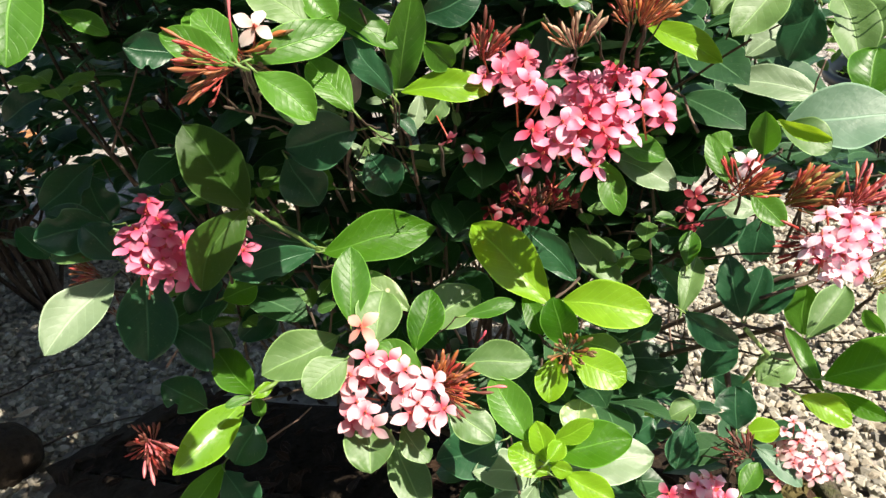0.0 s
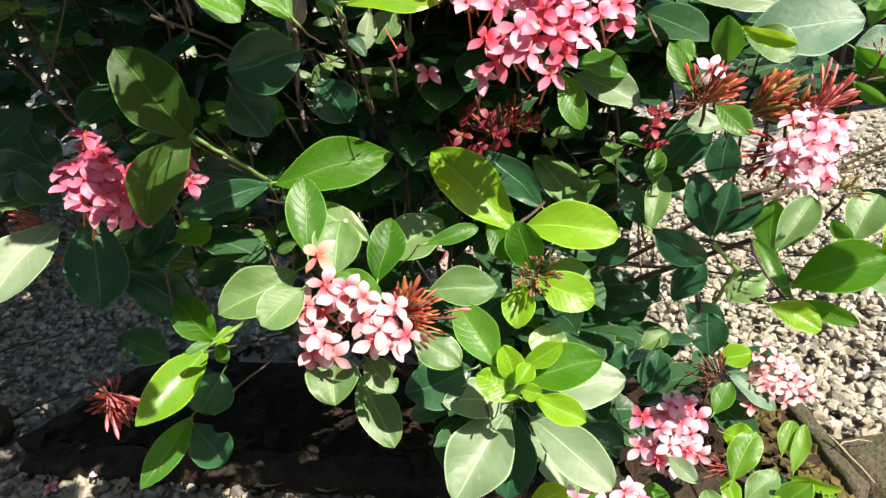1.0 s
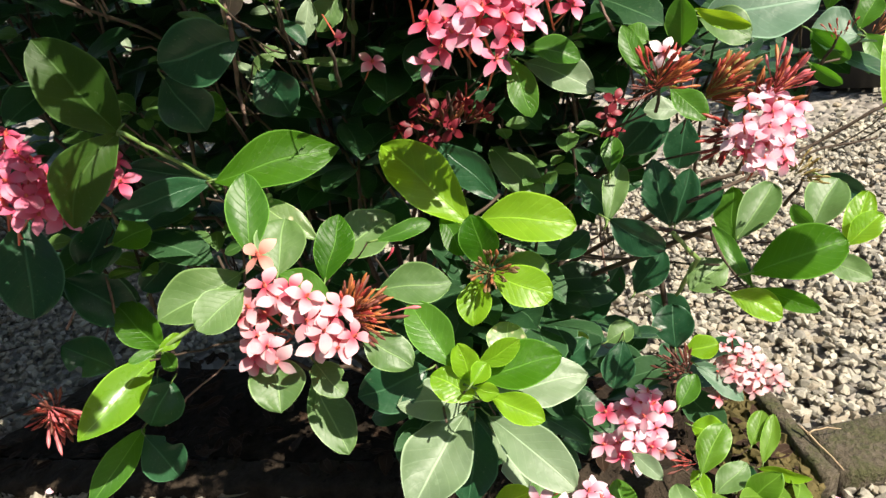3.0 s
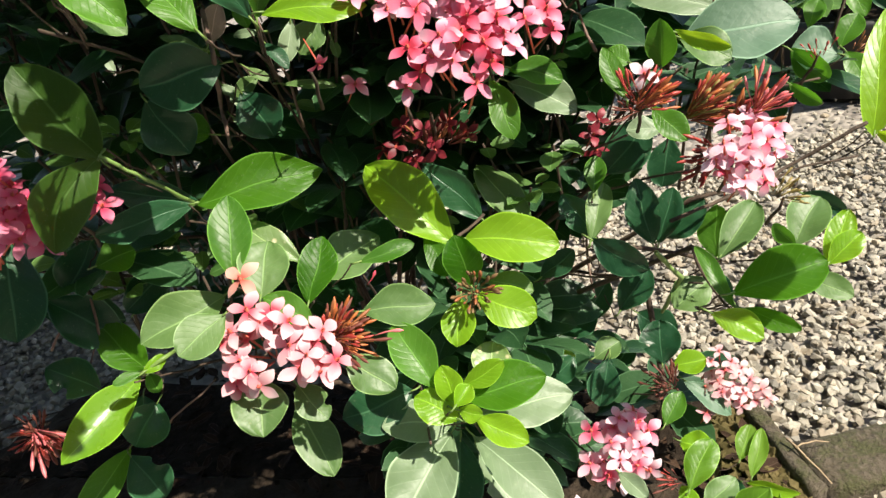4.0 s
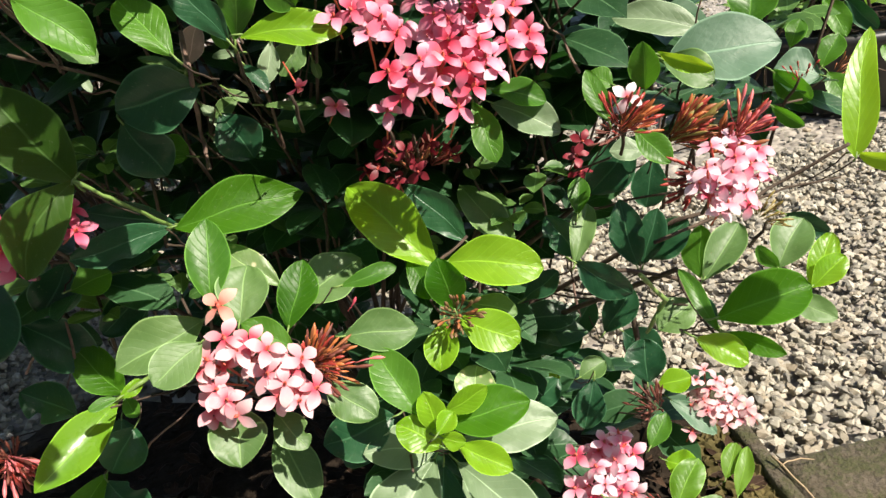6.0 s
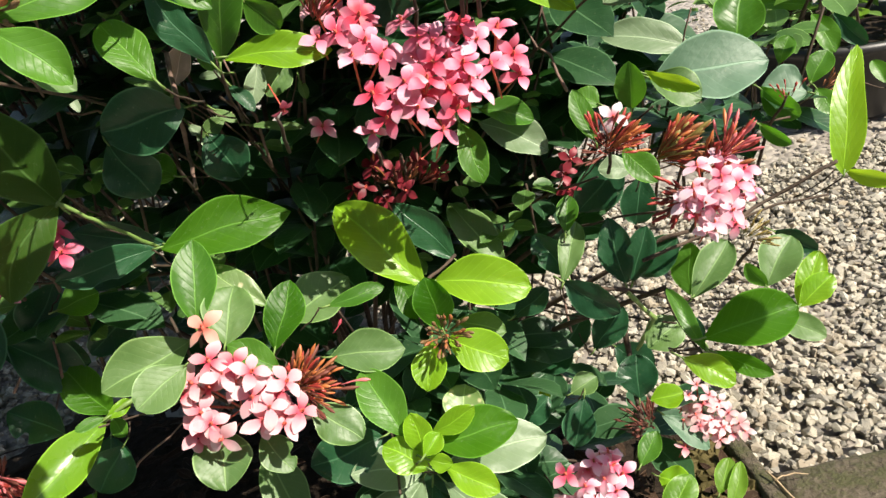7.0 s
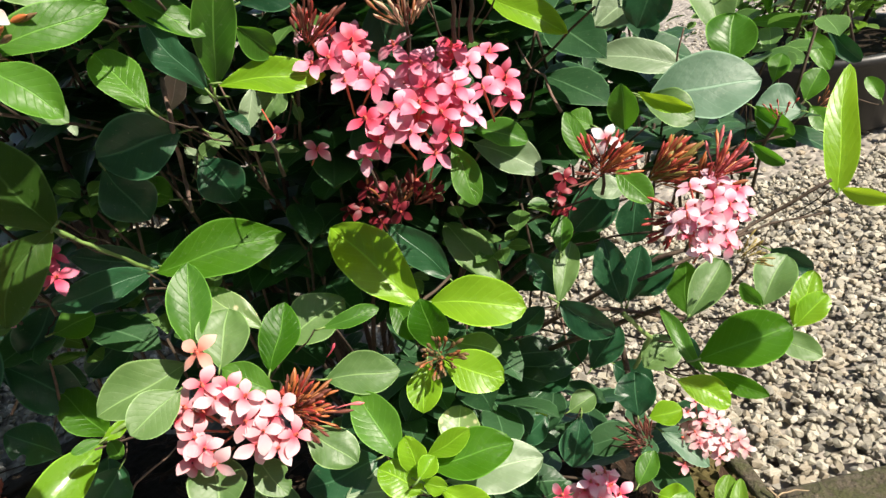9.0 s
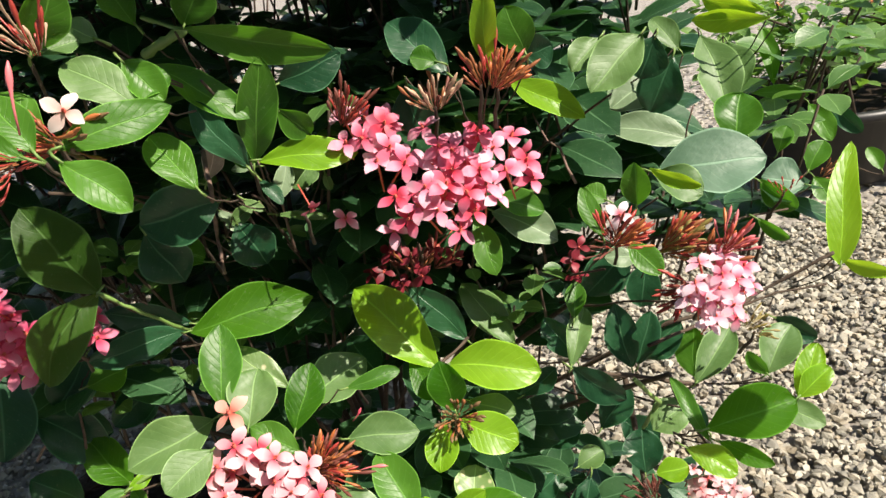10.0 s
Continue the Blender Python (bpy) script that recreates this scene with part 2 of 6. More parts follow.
def stone_material(name, island):
    m, n, l, p = mat(name)
    if island:
        rnd = n.new("ShaderNodeNewGeometry").outputs["Random Per Island"]
    else:
        rnd = n.new("ShaderNodeObjectInfo").outputs["Random"]
    col = ramp(n, l, rnd, ((0.0, (0.07, 0.064, 0.056)), (0.18, (0.40, 0.37, 0.29)), (0.36, (0.17, 0.155, 0.13)), (0.55, (0.52, 0.48, 0.385)), (0.72, (0.28, 0.23, 0.16)), (0.86, (0.51, 0.485, 0.41)), (1.0, (0.39, 0.32, 0.225)))).outputs["Color"]
    grain = noise_node(n, l, 420.0, 4.0)
    blot = noise_node(n, l, 55.0, 3.0)
    col = mix_rgb(n, l, math_node(n, l, "MULTIPLY", blot.outputs["Fac"], 0.36), col, (0.30, 0.28, 0.23), "MULTIPLY")
    col = mix_rgb(n, l, math_node(n, l, "MULTIPLY", grain.outputs["Fac"], 0.2), col, (0.55, 0.53, 0.45))
    l.new(col, p.inputs["Base Color"])
    p.inputs["Roughness"].default_value = 0.85
    bump(n, l, grain.outputs["Fac"], 0.5, 0.0015, p)
    return m


STONE, STONES = stone_material("crushed_stone", False), stone_material("crushed_stones", True)


def ground_material():
    m, n, l, p = mat("gravel_ground")
    v = n.new("ShaderNodeTexVoronoi")
    v.inputs["Scale"].default_value = 48.0
    co = n.new("ShaderNodeTexCoord")
    l.new(co.outputs["Object"], v.inputs["Vector"])
    col = ramp(n, l, math_node(n, l, "FRACT", math_node(n, l, "MULTIPLY", v.outputs["Color"], 7.3)), ((0.0, (0.17, 0.155, 0.14)), (0.5, (0.30, 0.28, 0.25)), (1.0, (0.42, 0.38, 0.33)))).outputs["Color"]
    big = noise_node(n, l, 1.3, 4.0)
    col = mix_rgb(n, l, math_node(n, l, "MULTIPLY", big.outputs["Fac"], 0.5), col, (0.23, 0.19, 0.14))
    l.new(col, p.inputs["Base Color"])
    p.inputs["Roughness"].default_value = 0.9
    bump(n, l, v.outputs["Distance"], 1.0, -0.01, p)
    return m


def concrete_material():
    m, n, l, p = mat("mossy_concrete")
    t = noise_node(n, l, 140.0, 6.0)
    big = noise_node(n, l, 14.0, 4.0)
    moss = noise_node(n, l, 26.0, 6.0, rough=0.75)
    col = ramp(n, l, t.outputs["Fac"], ((0.28, (0.055, 0.044, 0.030)), (0.72, (0.18, 0.148, 0.105)))).outputs["Color"]
    col = mix_rgb(n, l, ramp(n, l, big.outputs["Fac"], ((0.4, (0, 0, 0)), (0.65, (1, 1, 1)))).outputs["Color"], col, (0.085, 0.068, 0.042))
    col = mix_rgb(n, l, ramp(n, l, moss.outputs["Fac"], ((0.47, (0, 0, 0)), (0.58, (0.85, 0.85, 0.85)))).outputs["Color"], col, (0.060, 0.066, 0.020))
    l.new(col, p.inputs["Base Color"])
    p.inputs["Roughness"].default_value = 0.92
    speck = noise_node(n, l, 520.0, 3.0)
    col = mix_rgb(n, l, ramp(n, l, speck.outputs["Fac"], ((0.55, (0, 0, 0)), (0.66, (0.75, 0.75, 0.75)))).outputs["Color"], col, (0.035, 0.028, 0.018))
    l.new(col, p.inputs["Base Color"])
    bump(n, l, math_node(n, l, "ADD", t.outputs["Fac"], moss.outputs["Fac"]), 1.0, 0.007, p)
    return m


CONCRETE = concrete_material()
# Kerb stone darkened in place of shade; the rounded stone is dark itself.
DARK_SHADED_STONE = plain_material("dark_shaded_stone", (0.017, 0.013, 0.009), (0.068, 0.050, 0.035), 48, 0.9, 0.014, 1.0, 0.15)
WALL = plain_material("block_wall_plaster", (0.16, 0.15, 0.13), (0.30, 0.28, 0.25), 9, 0.9, 0.004, 0.6)
PALE_STONE = plain_material("pale_stone", (0.55, 0.53, 0.50), (0.80, 0.78, 0.74), 40, 0.8)
POT = plain_material("black_pot_plastic", (0.012, 0.012, 0.013), (0.03, 0.03, 0.03), 30, 0.45)
CLAY = plain_material("fired_clay", (0.24, 0.10, 0.040), (0.36, 0.18, 0.070), 25, 0.85)


# ---- builders ----
def mesh_of(bm, name, materials, smooth=True):
    me = bpy.data.meshes.new(name)
    bm.to_mesh(me)
    bm.free()
    for m in materials:
        me.materials.append(m)
    if smooth:
        me.polygons.foreach_set("use_smooth", [True] * len(me.polygons))
    return me


def part(name, bm, material, parent, label="", smooth=True):
    ob = new(name, bm if isinstance(bm, bpy.types.Mesh) else mesh_of(bm, name, material if isinstance(material, (list, tuple)) else [material], smooth))
    ob.parent = parent
    return tagged(ob, label)


def tube(bm, points, radii, sides=6, index=0):
    """A tapered tube along points."""
    pts = [Vector(p) for p in points]
    rings = []
    for i, p in enumerate(pts):
        d = (pts[min(i + 1, len(pts) - 1)] - pts[max(i - 1, 0)]).normalized()
        a = d.orthogonal().normalized() if i == 0 else (rings_axis - d * rings_axis.dot(d)).normalized()
        rings_axis = a
        b = d.cross(a)
        rings.append([bm.verts.new(p + (a * math.cos(k * 2 * math.pi / sides) + b * math.sin(k * 2 * math.pi / sides)) * radii[i]) for k in range(sides)])
    for r, s in zip(rings, rings[1:]):
        for k in range(sides):
            bm.faces.new((r[k], r[(k + 1) % sides], s[(k + 1) % sides], s[k])).material_index = index
    for r in (list(reversed(rings[0])), rings[-1]):
        bm.faces.new(r).material_index = index
    return bm


def bent(a, b, sag=0.0, wob=0.0, steps=7):
    """A slightly crooked line from a to b."""
    a, b = Vector(a), Vector(b)
    out = []
    for i in range(steps):
        f = i / (steps - 1)
        k = math.sin(f * math.pi)
        w = Vector((noise.noise(a * 31 + Vector((f * 3, 0, 0))), noise.noise(b * 17 + Vector((0, f * 3, 5))), noise.noise(a * 13 + Vector((0, 7, f * 3))))) * wob
        out.append(a.lerp(b, f) + Vector((0, 0, sag * k)) + w * k)
    return out


def leaf_surface(bm, base, tip, width, face, curl, fold, wave, rows=10, cols=6, shape=1.0, index=0, bite=None, bow=0.0, tip_power=0.72):
    """One leaf blade: pointed egg-shaped outline, wedge-shaped foot, raised halves beside a sunk midrib, a curl along its length and a wavy rim."""
    base, tip = Vector(base), Vector(tip)
    axis = tip - base
    length = axis.length
    d = axis / length
    n = Vector(face)
    n = (n - d * n.dot(d)).normalized()
    s = d.cross(n)
    layer = bm.loops.layers.uv.get("leaf") or bm.loops.layers.uv.new("leaf")
    seed = base * 53.0
    grid = []
    for i in range(rows + 1):
        v = i / rows
        half = 0.5 * width * max(0.0, math.sin(math.pi * v ** (1.08 * shape))) ** (0.82 + (tip_power - 0.82) * v) + 0.0005
        if i == rows:
            half = 0.0003
        row = []
        for j in range(cols + 1):
            u = 2.0 * j / cols - 1.0
            rim = 1.0 + 0.05 * noise.noise(seed + Vector((v * 5.0, u * 0.7, 0)))
            if bite and u * bite[1] > 0:
                rim *= 1.0 - bite[2] * abs(u) * math.exp(-((v - bite[0]) / bite[3]) ** 4)
            lift = fold * half * abs(u) ** 1.3 - curl * length * (v - 0.5) ** 2 * 4.0 + wave * width * noise.noise(seed + Vector((v * 3.2, u * 1.6, 2.0))) * abs(u)
            side = length * (bow + 0.06 * noise.noise(seed + Vector((v * 1.5, 0, 9.0)))) * math.sin(math.pi * v)
            row.append((bm.verts.new(base + d * (length * v) + s * (u * half * rim + side) + n * lift), (0.5 + 0.5 * u, v)))
        grid.append(row)
    for i in range(rows):
        for j in range(cols):
            q = (grid[i][j], grid[i][j + 1], grid[i + 1][j + 1], grid[i + 1][j])
            f = bm.faces.new([c[0] for c in q])
            f.material_index = index
            for loop, c in zip(f.loops, q):
                loop[layer].uv = c[1]
    return bm

# ---- ground ----
def stone_verts(rng, size):
    """A crushed stone: an angular, flattened chip with broken faces."""
    bm = bmesh.new()
    sx, sy, sz = rng.uniform(0.8, 1.35), rng.uniform(0.6, 1.0), rng.uniform(0.45, 0.85)
    for k in range(11):
        z = 1.0 - 2.0 * (k + 0.5) / 11
        a = k * 2.39996 + rng.uniform(-0.7, 0.7)
        ring = math.sqrt(1.0 - z * z)
        d = Vector((ring * math.cos(a), ring * math.sin(a), z)) * rng.uniform(0.8, 1.25)
        bm.verts.new(Vector((d.x * sx, d.y * sy, d.z * sz)) * size)
    bmesh.ops.convex_hull(bm, input=list(bm.verts))
    for v in [v for v in bm.verts if not v.link_faces]:
        bm.verts.remove(v)
    bm.verts.index_update()
    co = np.array([v.co[:] for v in bm.verts])
    tri = np.array([[v.index for v in f.verts] for f in bm.faces])
    bm.free()
    return co, tri


ground_bm = bmesh.new()
GRID = 44
rows_g = [[ground_bm.verts.new((math.copysign(abs(2 * i / GRID - 1) ** 3.5 * 400, 2 * i / GRID - 1) + 0.2, math.copysign(abs(2 * j / GRID - 1) ** 3.5 * 400, 2 * j / GRID - 1) + 0.9, -0.012)) for j in range(GRID + 1)] for i in range(GRID + 1)]
for i in range(GRID):
    for j in range(GRID):
        ground_bm.faces.new((rows_g[i][j], rows_g[i + 1][j], rows_g[i + 1][j + 1], rows_g[i][j + 1]))
ground = tagged(new("ground", mesh_of(ground_bm, "ground", [ground_material()])), "grey crushed-stone gravel ground of a garden", "gravel", kind="structure")

# an unseen plain wall, added behind the camera to hold back low sky light
wall_bm = bmesh.new()
bmesh.ops.create_cube(wall_bm, size=1.0)
for v in wall_bm.verts:
    v.co = Vector((v.co.x * 9.0, v.co.y * 0.18, (v.co.z + 0.5) * 2.3))
bmesh.ops.bevel(wall_bm, geom=list(wall_bm.edges), offset=0.02, segments=2, affect="EDGES")
wall = tagged(new("sky_block_wall", mesh_of(wall_bm, "sky_block_wall", [WALL], False)), "unseen plain wall added to hold back sky light", "wall", kind="structure")
wall.location = (0.0, -1.75, -0.02)

# the planted bed: corners of its soil, counter-clockwise
BED = [(-0.66, 0.93), (0.44, 0.575), (0.45, 0.77), (-0.45, 1.10)]


def inside(x, y, corners, grow=0.0):
    n = len(corners)
    for i in range(n):
        (ax, ay), (bx, by) = corners[i], corners[(i + 1) % n]
        ln = math.hypot(bx - ax, by - ay)
        if ((bx - ax) * (y - ay) - (by - ay) * (x - ax)) / ln < -grow:
            return False
    return True


def on_kerb(x, y):
    return 0.47 < x < 1.7 and 0.535 - 0.06 * (x - 0.47) < y < 0.618 - 0.02 * (x - 0.47)


def loose(x, y):
    """The stretch of gravel nearest to the path, whose top stones are single pieces."""
    return 0.50 < x < 0.80 and 0.635 < y < 0.86


rng = random.Random(5)
SHAPES = [stone_verts(rng, 1.0) for _ in range(24)]


def scatter(zone, count, rng):
    """Places for stones inside a zone, on the gravel alone."""
    out = []
    while len(out) < count:
        x, y = rng.uniform(zone[0], zone[1]), rng.uniform(zone[2], zone[3])
        if not inside(x, y, BED, 0.035) and not on_kerb(x, y) and not (loose(x, y) and rng.random() < 0.45):
            out.append((x, y, rng.uniform(-0.008, 0.007), 0.0042 + 0.0068 * rng.random() ** 1.5))
    return out


def joined_stones(name, places, label, material=STONES, category="gravel"):
    cos, tris, off = [], [], 0
    for x, y, z, size in places:
        co, tri = SHAPES[rng.randrange(len(SHAPES))]
        r = np.array(Euler((rng.uniform(-0.5, 0.5), rng.uniform(-0.5, 0.5), rng.uniform(0, 6.28))).to_matrix())
        cos.append((co * size) @ r.T + (x, y, z))
        tris.append(tri + off)
        off += len(co)
    me = bpy.data.meshes.new(name)
    me.from_pydata(np.concatenate(cos).tolist(), [], np.concatenate(tris).tolist())
    me.materials.append(material)
    return tagged(new(name, me), label, category, kind="stuff")


joined_stones("gravel", scatter((0.43, 1.5, 0.30, 1.5), 14000, rng) + scatter((0.43, 3.0, 1.5, 3.4), 5200, rng), "sunlit layer of loose grey and tan crushed stones")
joined_stones("gravel", scatter((-1.7, -0.45, 0.75, 2.3), 13000, rng), "shaded layer of loose dark grey crushed stones")
joined_stones("gravel", scatter((-0.45, 0.43, 0.85, 2.2), 7000, rng), "dappled layer of loose crushed stones behind the shrub")
joined_stones("gravel", scatter((-0.9, 0.45, 0.28, 0.95), 5200, rng), "strip of loose crushed stones before the planted bed")

# ---- bed and kerbs ----
bed_bm = bmesh.new()
N = 18
lattice = []
for i in range(N + 1):
    line = []
    for j in range(N + 1):
        a = Vector(BED[0]).lerp(Vector(BED[1]), i / N)
        b = Vector(BED[3]).lerp(Vector(BED[2]), i / N)
        p = a.lerp(b, j / N)
        line.append(bed_bm.verts.new((p.x, p.y, (-0.016 if j == N else 0.018) + 0.016 * noise.noise(Vector((p.x * 9, p.y * 9, 1))) + 0.006 * noise.noise(Vector((p.x * 40, p.y * 40, 3))))))
    lattice.append(line)
for i in range(N):
    for j in range(N):
        bed_bm.faces.new((lattice[i][j], lattice[i + 1][j], lattice[i + 1][j + 1], lattice[i][j + 1]))
tagged(new("bed_soil", mesh_of(bed_bm, "bed_soil", [SOIL])), "soil of the planted bed, its deep shade put into the colour", "soil", kind="structure")


def kerb(name, a, b, width, top, label, material=CONCRETE, rough=0.0035):
    """A worn kerb stone from a to b with rounded, chipped edges."""
    a, b = Vector((*a, 0)), Vector((*b, 0))
    d = (b - a).normalized()
    s = Vector((-d.y, d.x, 0))
    bm = bmesh.new()
    prof = [(-0.5, -0.02), (-0.5, 0.72), (-0.46, 0.92), (-0.36, 1.0), (-0.12, 1.01), (0.12, 0.99), (0.36, 1.0), (0.46, 0.9), (0.5, 0.7), (0.5, -0.02)]
    steps = max(6, int((b - a).length / 0.018))
    rings = []
    for i in range(steps + 1):
        c = a.lerp(b, i / steps)
        ring = []
        for u, h in prof:
            co = c + s * (u * width) + Vector((0, 0, h * top))
            k = Vector((noise.noise(co * 38), noise.noise(co * 38 + Vector((5, 0, 0))), noise.noise(co * 38 + Vector((0, 9, 0))))) * rough
            ring.append(bm.verts.new(co + k * (1 if h > 0 else 0)))
        rings.append(ring)
    for r, q in zip(rings, rings[1:]):
        for k in range(len(prof) - 1):
            bm.faces.new((r[k], q[k], q[k + 1], r[k + 1]))
    bm.faces.new(rings[0])
    bm.faces.new(list(reversed(rings[-1])))
    return tagged(new(name, mesh_of(bm, name, [material])), label, "kerb", "kerbs of the bed", "structure")


kerb("kerb", (0.475, 0.575), (1.75, 0.50), 0.085, 0.03, "weathered grey-brown concrete kerb with moss along its foot")
kerb("kerb", (0.458, 0.53), (0.458, 0.775), 0.021, 0.043, "narrow mossy brown concrete kerb at the side of the bed")
# These two kerbs carry the shade under the shrub in their colour.
kerb("kerb", (-0.66, 0.895), (0.43, 0.545), 0.055, 0.026, "stone kerb before the shaded bed, darkened in place of shade", DARK_SHADED_STONE, 0.008)
kerb("kerb", (-0.69, 0.925), (-0.47, 1.11), 0.05, 0.024, "stone kerb beside the gravel, darkened in place of shade", DARK_SHADED_STONE, 0.008)


# ---- flowers and buds ----
def flower_mesh(name, seed, tone):
    """Four spreading petals at the end of a thin tube; the flower looks along +z."""
    r = random.Random(seed)
    bm = bmesh.new()
    spin = r.uniform(-0.1, 0.1)
    for k in range(4):
        a = spin + k * math.pi / 2 + r.uniform(-0.2, 0.2)
        d = Vector((math.cos(a), math.sin(a), r.uniform(-0.6, 0.35)))
        long = r.uniform(0.0100, 0.0124)
        leaf_surface(bm, d * 0.0006, d * long, long * r.uniform(0.46, 0.56), (r.uniform(-0.2, 0.2), r.uniform(-0.2, 0.2), 1), r.uniform(0.05, 0.16), 0.12, 0.08, 7, 4, 0.96, tip_power=0.98)
    tube(bm, ((0, 0, 0.0012), (0, 0, -0.006), (0.0005, 0, -0.028)), (0.0011, 0.0008, 0.0006), 5, 1)
    tube(bm, ((0, 0, 0.0008), (0, 0, 0.0032)), (0.0006, 0.0003), 4, 1)
    return mesh_of(bm, name, [PETALS[tone], TUBE])


def bud_mesh(name, kind, long):
    """A pointed closed bud on its thin tube, along +z from the origin."""
    bm = bmesh.new()
    zs = (0.0, 0.35, 0.52, 0.62, 0.74, 0.86, 0.96, 1.0)
    rs = (0.0004, 0.0005, 0.0006, 0.0009, 0.0014, 0.0013, 0.0006, 0.0002)
    tube(bm, [(0.0012 * math.sin(3 * z), 0, z * long) for z in zs], rs, 7)
    return mesh_of(bm, name, [BUD[kind]])


BLOOMS = {tone: [flower_mesh("flower", k, tone) for k in range(9)] for tone in PETALS}
BUDS = {kind: [bud_mesh("bud", kind, long) for long in (0.015, 0.021, 0.028)] for kind in BUD}


def aimed(place, way, spin, size):
    q = Vector(way).normalized().to_track_quat("Z", "Y")
    return Matrix.Translation(place) @ q.to_matrix().to_4x4() @ Matrix.Rotation(spin, 4, "Z") @ Matrix.Scale(size, 4)


bush = tagged(new("ixora_bush"), "flowering shrub with glossy green leaves and pink flower heads", "shrub")
bush.location = (0.02, 0.86, 0.015)
ROOT = Vector((0.02, 0.86, 0.015))
bush_rng = random.Random(11)


def put(name, me, parent, m, label=""):
    """A part under its parent, at the world pose m."""
    ob = new(name, me)
    ob.parent = parent
    ob.matrix_parent_inverse = Matrix.Translation(-ROOT) if parent is bush else Matrix()
    ob.matrix_basis = m
    return tagged(ob, label)


def branch(node, via=None, label=""):
    """A woody branch from the foot of the shrub to a shoot's tip; the leaves of that shoot hang on it."""
    node = Vector(node)
    low = Vector((ROOT.x + (node.x - ROOT.x) * 0.85, max(node.y + 0.15, ROOT.y - 0.17), max(0.04, node.z - 0.11))) if via is None else Vector(via)
    pts = bent(ROOT + Vector((node.x * 0.06, 0, 0)), low, 0.0, 0.05, 6) + bent(low, node, 0.0, 0.008, 8)[1:]
    k = len(pts) - 1
    bm = tube(bmesh.new(), pts, [0.0009 + 0.0034 * (1 - i / k) ** 2.0 for i in range(k + 1)], 7)
    ob = put("branch", mesh_of(bm, "branch", [BARK]), bush, Matrix(), label)
    ob["node"] = node[:]
    return ob


def leaf(shoot, base, tip, width, face, kind, curl=0.05, label="", bow=0.0, neat=0.0, heel=1.0):
    """A leaf on a short green stalk; a thin twig leads from the stalk back into the shoot."""
    bm = bmesh.new()
    b, t = Vector(base), Vector(tip)
    r = bush_rng
    eaten = (r.uniform(0.35, 0.85), r.choice((-1, 1)), r.uniform(0.2, 0.5), r.uniform(0.05, 0.11)) if r.random() < 0.20 and not neat and kind in ("pale", "old", "spotted", "burnt", "bleached") else None
    leaf_surface(bm, b, t, width * 0.98, face, curl * r.uniform(0.5, 1.5), r.uniform(0.14, 0.42), 0.05 if neat else r.uniform(0.07, 0.19), 30 if eaten else 18, 8, r.uniform(0.94, 1.22) if not neat else heel, 0, eaten, bow, neat or r.uniform(0.50, 0.76))
    d = (t - b).normalized()
    foot = b - d * 0.006 + Vector((0, 0.003, -0.001))
    tube(bm, (b + d * 0.002, b - d * 0.003, foot), (0.0006, 0.0007, 0.0008), 5, 1)
    node = Vector(shoot["node"])
    inner_end = foot + (node + Vector((0, 0.04, -0.03)) - foot) * min(1.0, 0.028 / max((node - foot).length, 1e-4))
    tube(bm, bent(foot, inner_end + Vector((0, 0.012, 0)), -0.002, 0.003, 5), (0.0007, 0.0006, 0.0006, 0.0006, 0.0007), 5, 2)
    put("leaf", mesh_of(bm, "leaf", [LEAF[kind], GREEN_STEM, BARK]), shoot, Matrix(), label)


def twig(shoot, points, radius, green=False, label=""):
    """A bare piece of stem in plain view."""
    pts = []
    for a, c in zip(points, points[1:]):
        pts += bent(a, c, 0.0, 0.0016, 6)[(1 if pts else 0):]
    bm = tube(bmesh.new(), pts, [radius * (1 + 0.15 * math.sin(i * 1.7)) for i in range(len(pts))], 7)
    put("twig", mesh_of(bm, "twig", [PINK_BARK if "pinkish" in label else GREEN_STEM if green else BARK]), shoot, Matrix(), label)


def flower_head(heart, label, tone="pink"):
    ob = put("flower_head", mesh_of(tube(bmesh.new(), bent(Vector(heart) + Vector((0, 0.02, -0.03)), heart, 0, 0.004, 4), (0.0014, 0.0013, 0.0012, 0.001), 6), "flower_head", [BARK]), bush, Matrix(), label)
    ob["tone"] = tone
    return ob


def flower(head, place, way, size=1.0):
    """A flower, with a thin stalk from its tube's end to the heart of the head."""
    put("flower", BLOOMS[head["tone"]][bush_rng.randrange(9)], head, aimed(place, way, bush_rng.uniform(0, 1.57), size * bush_rng.uniform(0.93, 1.05)))


def buds(head, heart, way, spread, count, kind, size=1.0, stout=False):
    """A tuft of buds that fan out from a heart."""
    w = Vector(way).normalized()
    count = int(count * 1.7)
    a = w.orthogonal().normalized()
    b = w.cross(a)
    for i in range(count):
        f, g = math.sqrt((i + 0.5) / count) * spread, i * 2.39996 + bush_rng.uniform(-0.3, 0.3)
        d = (w + (a * math.cos(g) + b * math.sin(g)) * f + Vector((bush_rng.gauss(0, 0.14), bush_rng.gauss(0, 0.14), bush_rng.gauss(0, 0.14)))).normalized()
        k = kind if isinstance(kind, str) else kind[bush_rng.randrange(len(kind))]
        put("bud", BUDS[k][0 if stout else bush_rng.randrange(3)], head, aimed(Vector(heart) + (a * math.cos(g) + b * math.sin(g)) * f * 0.006 + d * bush_rng.uniform(-0.004, 0.006), d, bush_rng.uniform(0, 6), size * bush_rng.uniform(0.5, 1.03)))


